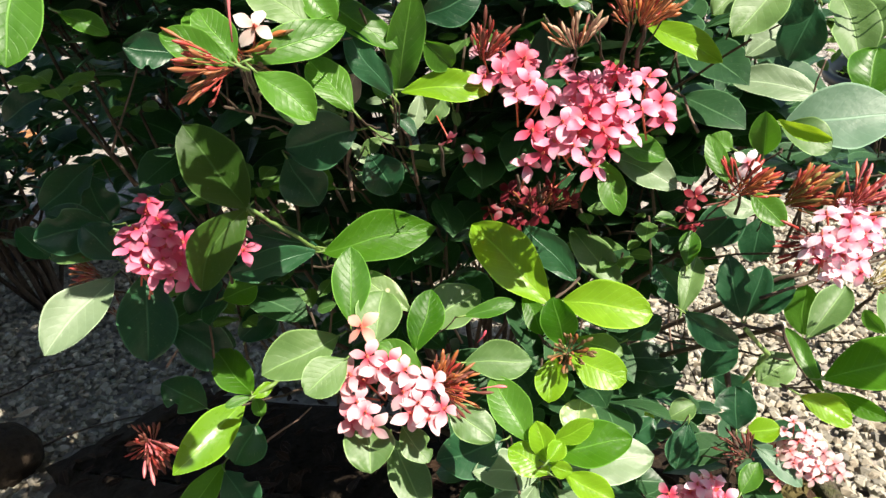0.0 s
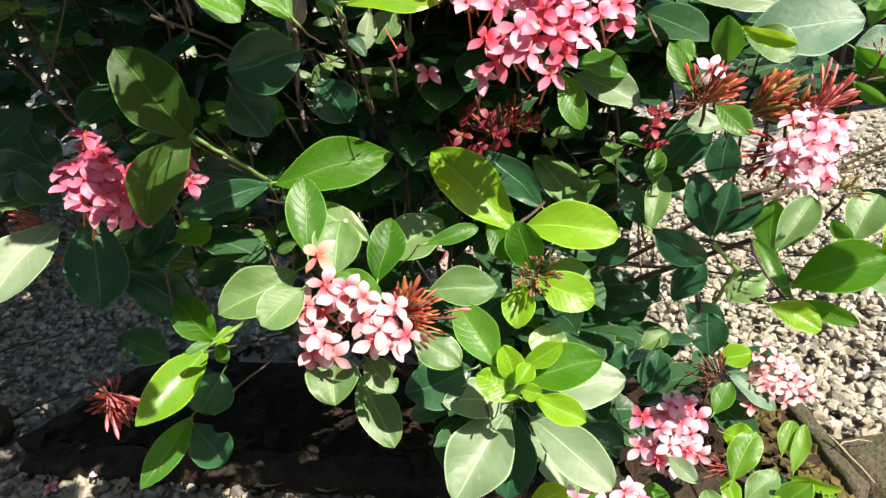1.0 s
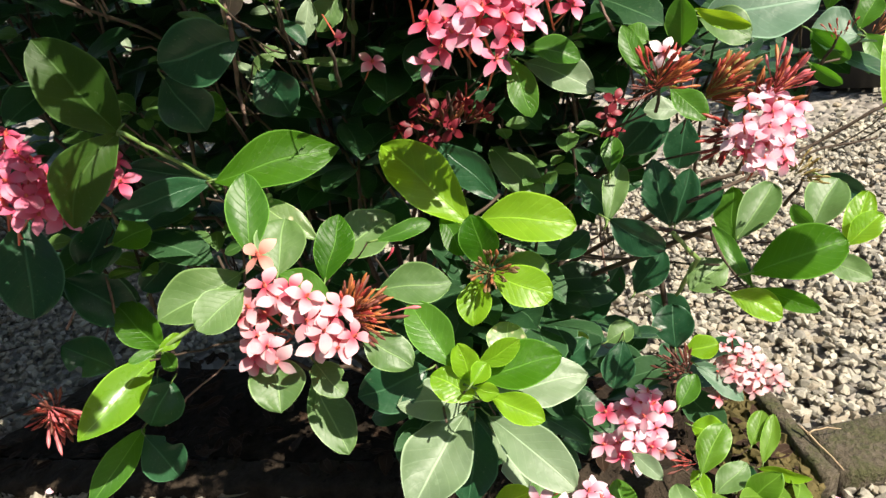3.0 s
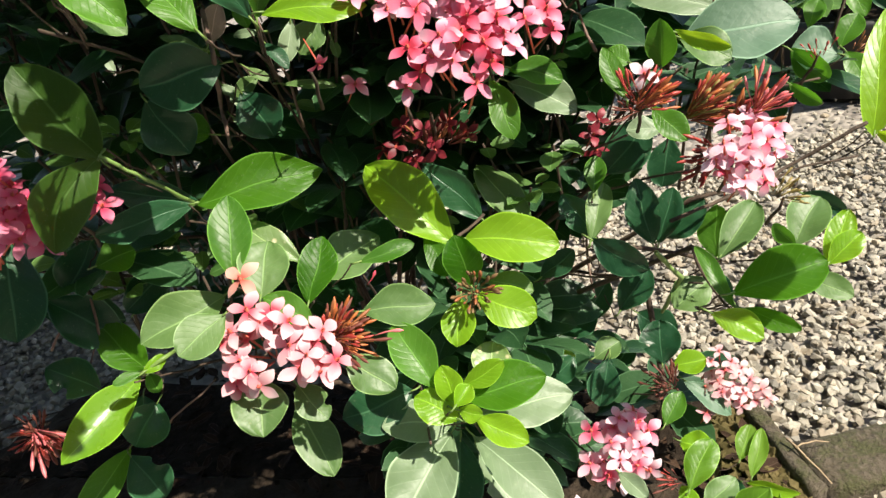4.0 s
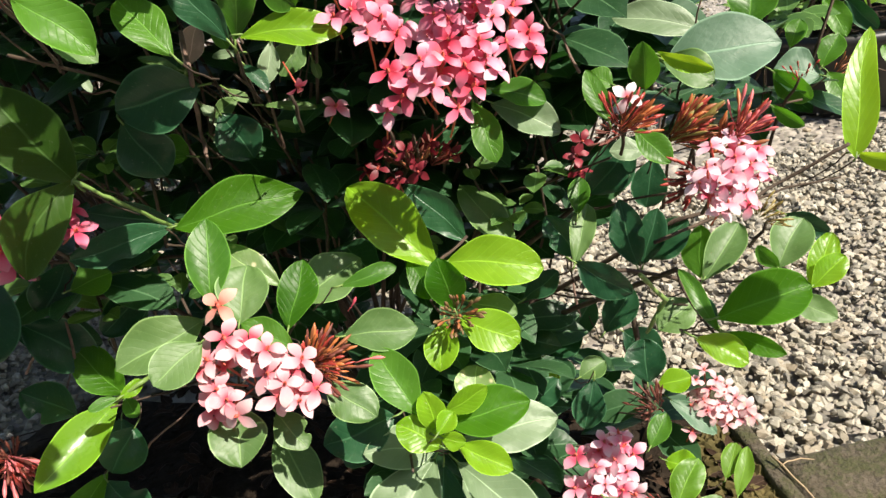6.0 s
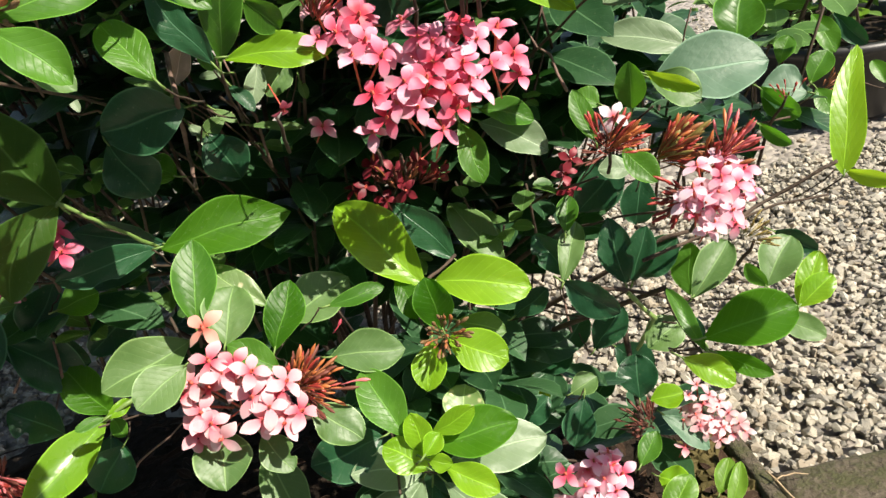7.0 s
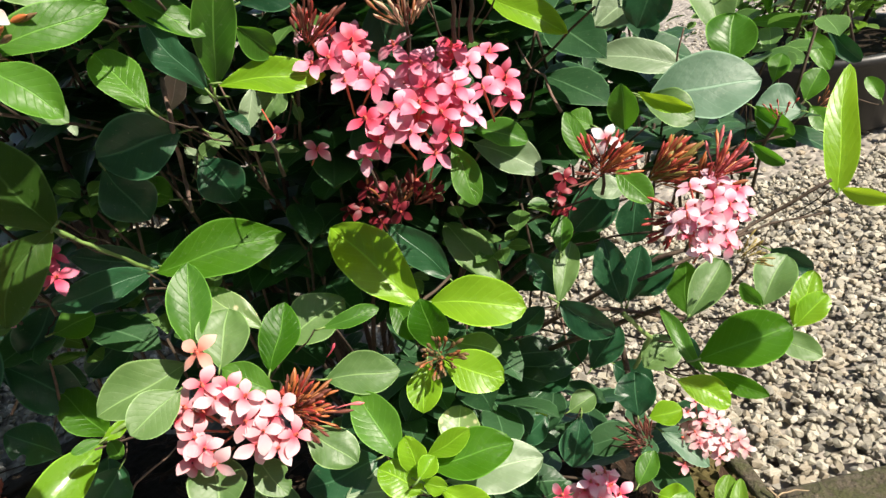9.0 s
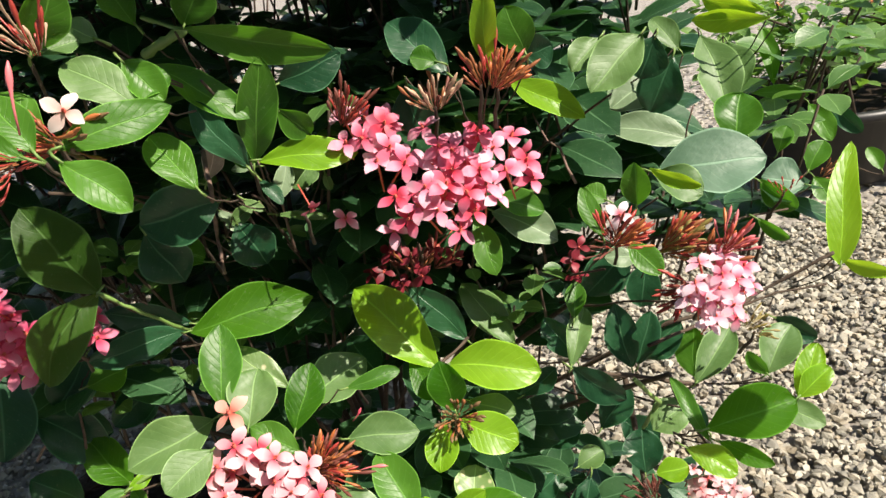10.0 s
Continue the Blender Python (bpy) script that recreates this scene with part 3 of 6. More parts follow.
# ---- the shrub: shoots, leaves, flower heads ----
shoot = branch((0.097, 0.455, 0.452))
leaf(shoot, (0.1041, 0.4800, 0.4735), (0.0513, 0.5284, 0.5330), 0.0444, (0.04, -0.76, 0.65), "young")
leaf(shoot, (0.1101, 0.4688, 0.4825), (0.1768, 0.4518, 0.4696), 0.0380, (-0.05, -0.72, 0.70), "young", neat=0.55)
leaf(shoot, (0.0830, 0.4889, 0.4816), (0.0932, 0.4651, 0.4565), 0.0185, (0.03, -0.72, 0.69), "deep")
leaf(shoot, (0.1089, 0.4596, 0.4456), (0.1032, 0.4663, 0.4865), 0.0286, (-0.17, -0.98, 0.13), "deep")
leaf(shoot, (0.1102, 0.4486, 0.4456), (0.1487, 0.4288, 0.4289), 0.0314, (-0.03, -0.68, 0.74), "young")
leaf(shoot, (0.0988, 0.4531, 0.4434), (0.0880, 0.4272, 0.4201), 0.0247, (0.02, -0.67, 0.74), "young")
leaf(shoot, (0.1205, 0.4781, 0.4402), (0.1555, 0.4633, 0.4284), 0.0220, (0.00, -0.62, 0.79), "pale")

shoot = branch((-0.010, 0.420, 0.475))
leaf(shoot, (-0.0476, 0.4362, 0.5092), (-0.0420, 0.4748, 0.5522), 0.0282, (0.22, -0.74, 0.64), "green")
leaf(shoot, (-0.0050, 0.4595, 0.4983), (-0.0413, 0.4817, 0.5271), 0.0221, (0.18, -0.66, 0.73), "spotted")
leaf(shoot, (-0.0323, 0.4272, 0.4951), (-0.0224, 0.4590, 0.5202), 0.0339, (0.18, -0.64, 0.74), "pale")
leaf(shoot, (-0.0049, 0.4344, 0.4785), (0.0129, 0.4679, 0.5103), 0.0268, (0.14, -0.72, 0.68), "deep")
leaf(shoot, (0.0007, 0.4777, 0.4723), (0.0497, 0.4989, 0.4855), 0.0379, (0.12, -0.65, 0.75), "pale")
leaf(shoot, (0.0335, 0.4571, 0.4887), (0.0744, 0.4632, 0.4907), 0.0129, (0.07, -0.73, 0.68), "green")
leaf(shoot, (-0.0013, 0.4132, 0.4763), (-0.0308, 0.4253, 0.4958), 0.0203, (0.18, -0.69, 0.70), "green")
leaf(shoot, (0.0287, 0.4318, 0.4640), (0.0795, 0.4308, 0.4578), 0.0301, (0.07, -0.69, 0.72), "pale")
leaf(shoot, (-0.0644, 0.4641, 0.4833), (-0.1235, 0.4403, 0.4733), 0.0382, (0.25, -0.61, 0.75), "burnt")
leaf(shoot, (-0.0463, 0.3897, 0.5100), (-0.0738, 0.3687, 0.5017), 0.0275, (0.23, -0.61, 0.76), "pale")
leaf(shoot, (-0.0459, 0.3953, 0.4591), (-0.0432, 0.3620, 0.4347), 0.0353, (0.20, -0.57, 0.80), "burnt")
leaf(shoot, (0.0124, 0.3950, 0.4570), (0.0421, 0.3743, 0.4375), 0.0270, (0.12, -0.58, 0.80), "burnt")
leaf(shoot, (-0.0203, 0.3924, 0.4453), (-0.0043, 0.3724, 0.4280), 0.0212, (0.16, -0.57, 0.81), "pale")

shoot = branch((-0.075, 0.485, 0.535))
leaf(shoot, (-0.0634, 0.4744, 0.5512), (0.0234, 0.4938, 0.5500), 0.0391, (0.18, -0.77, 0.61), "deep", neat=0.95)
leaf(shoot, (-0.1046, 0.4587, 0.5978), (-0.1313, 0.4591, 0.6631), 0.0415, (0.31, -0.94, 0.13), "olive", neat=0.6)
leaf(shoot, (-0.1008, 0.4472, 0.6028), (-0.1392, 0.4222, 0.5576), 0.0328, (0.32, -0.91, 0.25), "olive", bow=0.13, neat=0.7)
leaf(shoot, (-0.0719, 0.4983, 0.5413), (-0.1360, 0.4752, 0.5425), 0.0238, (0.34, -0.92, 0.22), "old")
leaf(shoot, (-0.0773, 0.5289, 0.5313), (-0.1311, 0.5164, 0.5590), 0.0239, (0.32, -0.93, 0.19), "old")

shoot = branch((-0.175, 0.515, 0.395))
leaf(shoot, (-0.1786, 0.5378, 0.3859), (-0.2338, 0.4708, 0.3659), 0.0375, (0.4645, -0.5794, 0.6697), "glossy", neat=0.85)
leaf(shoot, (-0.1696, 0.5323, 0.3927), (-0.1967, 0.5453, 0.4408), 0.0323, (0.41, -0.84, 0.36), "deep")
leaf(shoot, (-0.1609, 0.5033, 0.4103), (-0.1815, 0.4941, 0.4112), 0.0086, (0.32, -0.64, 0.70), "green")
leaf(shoot, (-0.1598, 0.5035, 0.4098), (-0.1427, 0.5150, 0.4134), 0.0107, (0.30, -0.65, 0.70), "young")
leaf(shoot, (-0.1662, 0.5226, 0.3956), (-0.1602, 0.5168, 0.3790), 0.0127, (0.38, -0.82, 0.42), "green")
leaf(shoot, (-0.2356, 0.5730, 0.2855), (-0.2827, 0.5122, 0.2582), 0.0310, (0.33, -0.59, 0.74), "green", neat=0.85)
leaf(shoot, (-0.2355, 0.5658, 0.2815), (-0.2133, 0.5473, 0.2362), 0.0426, (0.39, -0.77, 0.51), "old")
leaf(shoot, (-0.2254, 0.6214, 0.3078), (-0.2370, 0.5947, 0.2688), 0.0421, (0.39, -0.81, 0.44), "old")
leaf(shoot, (-0.2394, 0.5540, 0.4582), (-0.1847, 0.5701, 0.4237), 0.0359, (0.44, -0.84, 0.31), "old")
leaf(shoot, (-0.1321, 0.5681, 0.4660), (-0.1703, 0.5453, 0.4449), 0.0296, (0.36, -0.88, 0.31), "old")
leaf(shoot, (-0.1677, 0.5538, 0.4386), (-0.1380, 0.5730, 0.4591), 0.0300, (0.36, -0.88, 0.31), "old")
leaf(shoot, (-0.2267, 0.5584, 0.3659), (-0.2598, 0.5564, 0.4030), 0.0361, (0.47, -0.80, 0.37), "old")
leaf(shoot, (-0.1782, 0.5426, 0.3513), (-0.2009, 0.5173, 0.3282), 0.0413, (0.40, -0.79, 0.47), "old")

shoot = branch((0.055, 0.375, 0.385))
leaf(shoot, (-0.0378, 0.4485, 0.3898), (-0.0191, 0.4008, 0.3530), 0.0316, (0.15, -0.57, 0.81), "pale")
leaf(shoot, (0.0498, 0.4201, 0.3964), (-0.0031, 0.4121, 0.3920), 0.0387, (0.08, -0.82, 0.56), "old")
leaf(shoot, (0.0749, 0.4066, 0.3736), (0.0233, 0.4030, 0.3850), 0.0312, (0.09, -0.55, 0.83), "bleached")
leaf(shoot, (0.0771, 0.3698, 0.4048), (0.0515, 0.3853, 0.4188), 0.0251, (0.06, -0.62, 0.78), "young")
leaf(shoot, (0.0674, 0.3836, 0.4237), (0.0480, 0.4198, 0.4571), 0.0285, (0.07, -0.66, 0.75), "green", neat=0.6)
leaf(shoot, (0.0838, 0.3991, 0.3974), (0.1440, 0.4002, 0.3988), 0.0334, (-0.01, -0.62, 0.78), "deep")
leaf(shoot, (0.0840, 0.3981, 0.4068), (0.1154, 0.3974, 0.4214), 0.0166, (-0.17, -0.93, 0.33), "young")
leaf(shoot, (0.0775, 0.3764, 0.4071), (0.0729, 0.3879, 0.4363), 0.0179, (-0.11, -0.93, 0.35), "young")
leaf(shoot, (0.0774, 0.3713, 0.4116), (0.0926, 0.3666, 0.4061), 0.0121, (-0.14, -0.91, 0.40), "young")
leaf(shoot, (0.0759, 0.3661, 0.4191), (0.0892, 0.3756, 0.4261), 0.0129, (0.03, -0.62, 0.78), "young")
leaf(shoot, (0.0874, 0.3745, 0.3993), (0.1183, 0.3553, 0.3851), 0.0204, (0.00, -0.59, 0.81), "young")
leaf(shoot, (0.0713, 0.4105, 0.3596), (0.0192, 0.3539, 0.3361), 0.0488, (0.08, -0.53, 0.84), "bleached")
leaf(shoot, (0.0757, 0.4244, 0.3363), (0.0568, 0.3874, 0.2895), 0.0378, (-0.05, -0.77, 0.64), "old")
leaf(shoot, (0.0851, 0.4079, 0.3535), (0.1324, 0.3501, 0.3224), 0.0363, (0.01, -0.53, 0.85), "bleached")
leaf(shoot, (0.1038, 0.4194, 0.3861), (0.1163, 0.4455, 0.4040), 0.0296, (0.03, -0.58, 0.82), "spotted")

shoot = branch((0.2700, 0.3840, 0.4290), (0.2739, 0.4479, 0.4439))
leaf(shoot, (0.2637, 0.3716, 0.4525), (0.3219, 0.3637, 0.4670), 0.0347, (-0.27, -0.62, 0.74), "deep", neat=0.52, heel=1.15)
# unseen leaf, added to throw a shadow on this shoot's first leaf
leaf(shoot, (0.3800, 0.2730, 0.6530), (0.4240, 0.2660, 0.6640), 0.0320, (0.40, -0.35, 0.85), "green")
leaf(shoot, (0.2781, 0.3841, 0.4286), (0.3053, 0.3590, 0.4201), 0.0125, (-0.51, -0.71, 0.49), "deep")
leaf(shoot, (0.2502, 0.3733, 0.4400), (0.2762, 0.3532, 0.4267), 0.0195, (-0.15, -0.70, 0.70), "young")
leaf(shoot, (0.2706, 0.3794, 0.4351), (0.2610, 0.4174, 0.4651), 0.0105, (-0.22, -0.64, 0.74), "green")
leaf(shoot, (0.2811, 0.4029, 0.4228), (0.2738, 0.4173, 0.4398), 0.0124, (-0.46, -0.77, 0.45), "old")

shoot = branch((0.285, 0.455, 0.405))
leaf(shoot, (0.3195, 0.4990, 0.3945), (0.3246, 0.5111, 0.4384), 0.0276, (-0.58, -0.81, 0.11), "green")
leaf(shoot, (0.2991, 0.4553, 0.4251), (0.3410, 0.4799, 0.4528), 0.0263, (-0.17, -0.60, 0.78), "pale")
leaf(shoot, (0.3514, 0.4444, 0.4279), (0.3846, 0.4654, 0.4524), 0.0303, (-0.21, -0.58, 0.79), "pale")
leaf(shoot, (0.3495, 0.4019, 0.4351), (0.3757, 0.4206, 0.4629), 0.0188, (-0.32, -0.62, 0.72), "young")
leaf(shoot, (0.3456, 0.3967, 0.4391), (0.3725, 0.4013, 0.4548), 0.0177, (-0.32, -0.61, 0.73), "young")
leaf(shoot, (0.3483, 0.4383, 0.4305), (0.3376, 0.4500, 0.4465), 0.0122, (-0.66, -0.75, 0.11), "green")
leaf(shoot, (0.3531, 0.4327, 0.4076), (0.3775, 0.4081, 0.3974), 0.0200, (-0.21, -0.54, 0.81), "pale")
leaf(shoot, (0.3008, 0.4706, 0.3968), (0.2641, 0.4611, 0.3844), 0.0295, (-0.13, -0.58, 0.81), "pale")
leaf(shoot, (0.2679, 0.4953, 0.4238), (0.2851, 0.5050, 0.4663), 0.0236, (-0.41, -0.84, 0.36), "old")
leaf(shoot, (0.2758, 0.5079, 0.4206), (0.3102, 0.5033, 0.4509), 0.0289, (-0.43, -0.83, 0.36), "old")

shoot = branch((0.280, 0.460, 0.500))
leaf(shoot, (0.2817, 0.5110, 0.5157), (0.2540, 0.5175, 0.5180), 0.0192, (-0.12, -0.67, 0.73), "bleached")

shoot = branch((0.235, 0.465, 0.535))
leaf(shoot, (0.2697, 0.4851, 0.5703), (0.2675, 0.4800, 0.6051), 0.0211, (-0.50, -0.85, -0.16), "green")
leaf(shoot, (0.2606, 0.4822, 0.5463), (0.2763, 0.4588, 0.5245), 0.0199, (-0.22, -0.74, 0.63), "green")
leaf(shoot, (0.2335, 0.4598, 0.5639), (0.2284, 0.4838, 0.5942), 0.0146, (-0.18, -0.79, 0.59), "green")
leaf(shoot, (0.2493, 0.4900, 0.5775), (0.2352, 0.5007, 0.5861), 0.0188, (-0.12, -0.71, 0.69), "green")

shoot = branch((0.110, 0.490, 0.570))
leaf(shoot, (0.1475, 0.4767, 0.5923), (0.1534, 0.4494, 0.5568), 0.0196, (-0.07, -0.80, 0.60), "green")
leaf(shoot, (0.1717, 0.5418, 0.5680), (0.2162, 0.5143, 0.5437), 0.0309, (-0.06, -0.71, 0.70), "bleached")
leaf(shoot, (0.1721, 0.5335, 0.5805), (0.2105, 0.5237, 0.5665), 0.0230, (-0.05, -0.72, 0.69), "green")

shoot = branch((-0.080, 0.390, 0.685))
leaf(shoot, (-0.0498, 0.3474, 0.7141), (-0.0022, 0.3677, 0.7204), 0.0207, (0.28, -0.82, 0.49), "green")
leaf(shoot, (-0.0438, 0.3278, 0.7121), (-0.0198, 0.3203, 0.6872), 0.0193, (0.31, -0.79, 0.53), "green")
leaf(shoot, (-0.0442, 0.3443, 0.6957), (-0.0258, 0.3387, 0.6821), 0.0140, (0.27, -0.70, 0.66), "pale")
leaf(shoot, (-0.0629, 0.3706, 0.7142), (-0.0838, 0.3816, 0.7384), 0.0211, (0.32, -0.72, 0.61), "green")
leaf(shoot, (-0.0607, 0.3836, 0.7531), (-0.0382, 0.3782, 0.7808), 0.0209, (0.30, -0.86, -0.41), "green")
leaf(shoot, (-0.0606, 0.3928, 0.7520), (-0.0437, 0.4010, 0.7543), 0.0115, (0.29, -0.76, 0.58), "pale")
leaf(shoot, (-0.1203, 0.3078, 0.7714), (-0.1247, 0.2780, 0.7367), 0.0259, (0.38, -0.72, 0.58), "green")
leaf(shoot, (-0.0458, 0.3040, 0.7199), (-0.0732, 0.3046, 0.7372), 0.0150, (0.28, -0.84, 0.47), "green")
leaf(shoot, (-0.0491, 0.3206, 0.7190), (-0.0634, 0.3340, 0.7415), 0.0167, (0.25, -0.76, 0.61), "green")
leaf(shoot, (-0.1032, 0.4069, 0.7147), (-0.1278, 0.3974, 0.7241), 0.0203, (0.35, -0.94, -0.04), "old")
leaf(shoot, (-0.1711, 0.4304, 0.7450), (-0.1472, 0.4327, 0.7290), 0.0129, (0.37, -0.82, 0.44), "green")
leaf(shoot, (-0.0427, 0.3916, 0.7290), (-0.0067, 0.4014, 0.7313), 0.0222, (0.18, -0.78, 0.60), "green")

shoot = branch((0.005, 0.470, 0.640))
leaf(shoot, (-0.0209, 0.4914, 0.6338), (-0.0728, 0.4790, 0.6314), 0.0421, (0.23, -0.97, 0.04), "old")
leaf(shoot, (0.0105, 0.4725, 0.6579), (0.0330, 0.4567, 0.7246), 0.0254, (0.08, -0.96, -0.26), "green")
leaf(shoot, (0.0149, 0.4676, 0.6627), (0.0782, 0.4712, 0.6553), 0.0226, (0.12, -0.82, 0.56), "young")
leaf(shoot, (0.0098, 0.4543, 0.6620), (-0.0119, 0.4527, 0.7076), 0.0206, (0.18, -0.98, 0.05), "old")
leaf(shoot, (-0.0118, 0.4061, 0.6680), (-0.0339, 0.4263, 0.6982), 0.0233, (0.23, -0.73, 0.65), "green")
leaf(shoot, (0.0335, 0.5104, 0.7005), (0.0794, 0.5117, 0.7127), 0.0303, (0.03, -1.00, -0.01), "old")

shoot = branch((0.160, 0.440, 0.660))
leaf(shoot, (0.1433, 0.4607, 0.6942), (0.1125, 0.4882, 0.7296), 0.0314, (0.02, -0.78, 0.63), "old")
leaf(shoot, (0.1373, 0.4590, 0.7032), (0.1211, 0.4628, 0.7092), 0.0156, (-0.02, -0.87, 0.50), "green")
leaf(shoot, (0.1184, 0.4913, 0.6876), (0.1216, 0.4885, 0.6527), 0.0277, (-0.10, -0.99, 0.07), "old")
leaf(shoot, (0.1626, 0.4304, 0.6951), (0.1616, 0.4137, 0.7466), 0.0145, (-0.27, -0.91, -0.30), "young")
leaf(shoot, (0.1869, 0.4941, 0.6782), (0.2307, 0.4676, 0.6492), 0.0211, (-0.13, -0.83, 0.55), "young")
leaf(shoot, (0.1925, 0.4585, 0.6985), (0.1833, 0.4604, 0.7281), 0.0240, (-0.26, -0.96, -0.02), "green")
leaf(shoot, (0.1939, 0.4650, 0.6957), (0.2107, 0.4599, 0.7003), 0.0224, (-0.29, -0.96, 0.01), "old")

shoot = branch((0.310, 0.540, 0.550))
leaf(shoot, (0.3685, 0.5844, 0.5787), (0.2996, 0.6172, 0.5967), 0.0337, (-0.15, -0.70, 0.70), "bleached")
leaf(shoot, (0.3161, 0.5505, 0.5705), (0.3998, 0.5281, 0.5731), 0.0578, (-0.21, -0.69, 0.69), "waxy", neat=0.62)
leaf(shoot, (0.2898, 0.5077, 0.5872), (0.3225, 0.4890, 0.5721), 0.0120, (-0.54, -0.82, -0.16), "young")
leaf(shoot, (0.3016, 0.5270, 0.5775), (0.3315, 0.5031, 0.5615), 0.0303, (-0.18, -0.69, 0.70), "pale")
leaf(shoot, (0.3377, 0.5515, 0.6643), (0.3266, 0.5762, 0.6892), 0.0193, (-0.17, -0.74, 0.65), "pale")
leaf(shoot, (0.2796, 0.5265, 0.5215), (0.2398, 0.5312, 0.4790), 0.0358, (-0.38, -0.89, 0.25), "old")
leaf(shoot, (0.3028, 0.5483, 0.4909), (0.2909, 0.5407, 0.4500), 0.0298, (-0.42, -0.86, 0.28), "old")

shoot = branch((0.420, 0.530, 0.520), (0.310, 0.560, 0.505))
leaf(shoot, (0.3813, 0.5483, 0.5823), (0.3993, 0.5682, 0.6170), 0.0392, (-0.30, -0.75, 0.59), "green")
leaf(shoot, (0.4521, 0.5543, 0.5276), (0.4214, 0.5723, 0.5364), 0.0414, (-0.25, -0.66, 0.71), "waxy")
leaf(shoot, (0.4057, 0.5497, 0.5415), (0.4305, 0.5338, 0.5148), 0.0227, (-0.66, -0.74, -0.11), "green")
leaf(shoot, (0.3670, 0.4872, 0.5375), (0.3845, 0.4735, 0.5213), 0.0112, (-0.66, -0.75, -0.08), "green")
leaf(shoot, (0.5000, 0.6133, 0.5077), (0.5062, 0.5924, 0.4875), 0.0214, (-0.37, -0.70, 0.61), "green")

shoot = branch((0.430, 0.490, 0.465), (0.300, 0.505, 0.452))
leaf(shoot, (0.4406, 0.4884, 0.4826), (0.4870, 0.5463, 0.5649), 0.0255, (-0.36, -0.67, 0.65), "young", neat=0.62, heel=0.62)
leaf(shoot, (0.4561, 0.5075, 0.4723), (0.4815, 0.4791, 0.4665), 0.0139, (-0.74, -0.67, 0.05), "young")
leaf(shoot, (0.3882, 0.4959, 0.4404), (0.4117, 0.4717, 0.4277), 0.0190, (-0.58, -0.74, 0.33), "old")

shoot = branch((0.180, 0.440, 0.270))
leaf(shoot, (0.1297, 0.4471, 0.2510), (0.1114, 0.4070, 0.2243), 0.0299, (-0.02, -0.55, 0.84), "green")
leaf(shoot, (0.1514, 0.5017, 0.3242), (0.1915, 0.5024, 0.3277), 0.0221, (-0.06, -0.63, 0.78), "young")
leaf(shoot, (0.1575, 0.4791, 0.3214), (0.1857, 0.4844, 0.3397), 0.0225, (-0.21, -0.80, 0.56), "old")
leaf(shoot, (0.2147, 0.4802, 0.3344), (0.1971, 0.4612, 0.3005), 0.0279, (-0.27, -0.77, 0.58), "old")
leaf(shoot, (0.1943, 0.5643, 0.3052), (0.2321, 0.5630, 0.3224), 0.0285, (-0.26, -0.83, 0.50), "old")
leaf(shoot, (0.1868, 0.3920, 0.2985), (0.1998, 0.3666, 0.2924), 0.0144, (-0.05, -0.51, 0.86), "bleached")
leaf(shoot, (0.1736, 0.3715, 0.2387), (0.1774, 0.4045, 0.2596), 0.0234, (-0.08, -0.53, 0.85), "green")
leaf(shoot, (0.2433, 0.4364, 0.2879), (0.2659, 0.4531, 0.3038), 0.0176, (-0.15, -0.57, 0.81), "green")

shoot = branch((0.320, 0.500, 0.070))
leaf(shoot, (0.2939, 0.5018, 0.1235), (0.3353, 0.5338, 0.1527), 0.0316, (-0.17, -0.54, 0.83), "lime")
leaf(shoot, (0.3098, 0.5578, 0.1346), (0.3384, 0.5384, 0.1275), 0.0325, (-0.17, -0.55, 0.82), "young")
leaf(shoot, (0.3847, 0.5669, 0.0723), (0.4113, 0.5924, 0.0958), 0.0231, (-0.20, -0.54, 0.82), "lime")
leaf(shoot, (0.3884, 0.5472, 0.0638), (0.4201, 0.5838, 0.0955), 0.0188, (-0.21, -0.53, 0.82), "lime")
leaf(shoot, (0.3428, 0.5065, 0.0500), (0.3822, 0.5034, 0.0946), 0.0314, (-0.60, -0.64, 0.48), "lime")
leaf(shoot, (0.3460, 0.5085, 0.0304), (0.3867, 0.4940, 0.0606), 0.0257, (-0.60, -0.62, 0.51), "young")
leaf(shoot, (0.3826, 0.5489, 0.0550), (0.4242, 0.5126, 0.0618), 0.0137, (-0.63, -0.63, 0.45), "young")
leaf(shoot, (0.2993, 0.4942, 0.0881), (0.2966, 0.5244, 0.1062), 0.0201, (-0.15, -0.52, 0.84), "young")
leaf(shoot, (0.2693, 0.4685, 0.0890), (0.2706, 0.5090, 0.1108), 0.0295, (-0.07, -0.47, 0.88), "pale")
leaf(shoot, (0.3199, 0.5202, 0.0662), (0.3645, 0.5384, 0.0816), 0.0297, (-0.11, -0.48, 0.87), "pale")
leaf(shoot, (0.3528, 0.5353, 0.0440), (0.3711, 0.5471, 0.0666), 0.0330, (-0.41, -0.62, 0.66), "old")

shoot = branch((0.290, 0.565, 0.200))
leaf(shoot, (0.3354, 0.5994, 0.1785), (0.3749, 0.5672, 0.1444), 0.0244, (-0.11, -0.52, 0.85), "waxy")
leaf(shoot, (0.2985, 0.5708, 0.2333), (0.3065, 0.5938, 0.2726), 0.0415, (-0.36, -0.77, 0.52), "old")
leaf(shoot, (0.3019, 0.6451, 0.2497), (0.3347, 0.6166, 0.2289), 0.0393, (-0.36, -0.78, 0.50), "old")
leaf(shoot, (0.3223, 0.6004, 0.2014), (0.3584, 0.5960, 0.2060), 0.0275, (-0.17, -0.59, 0.79), "young")
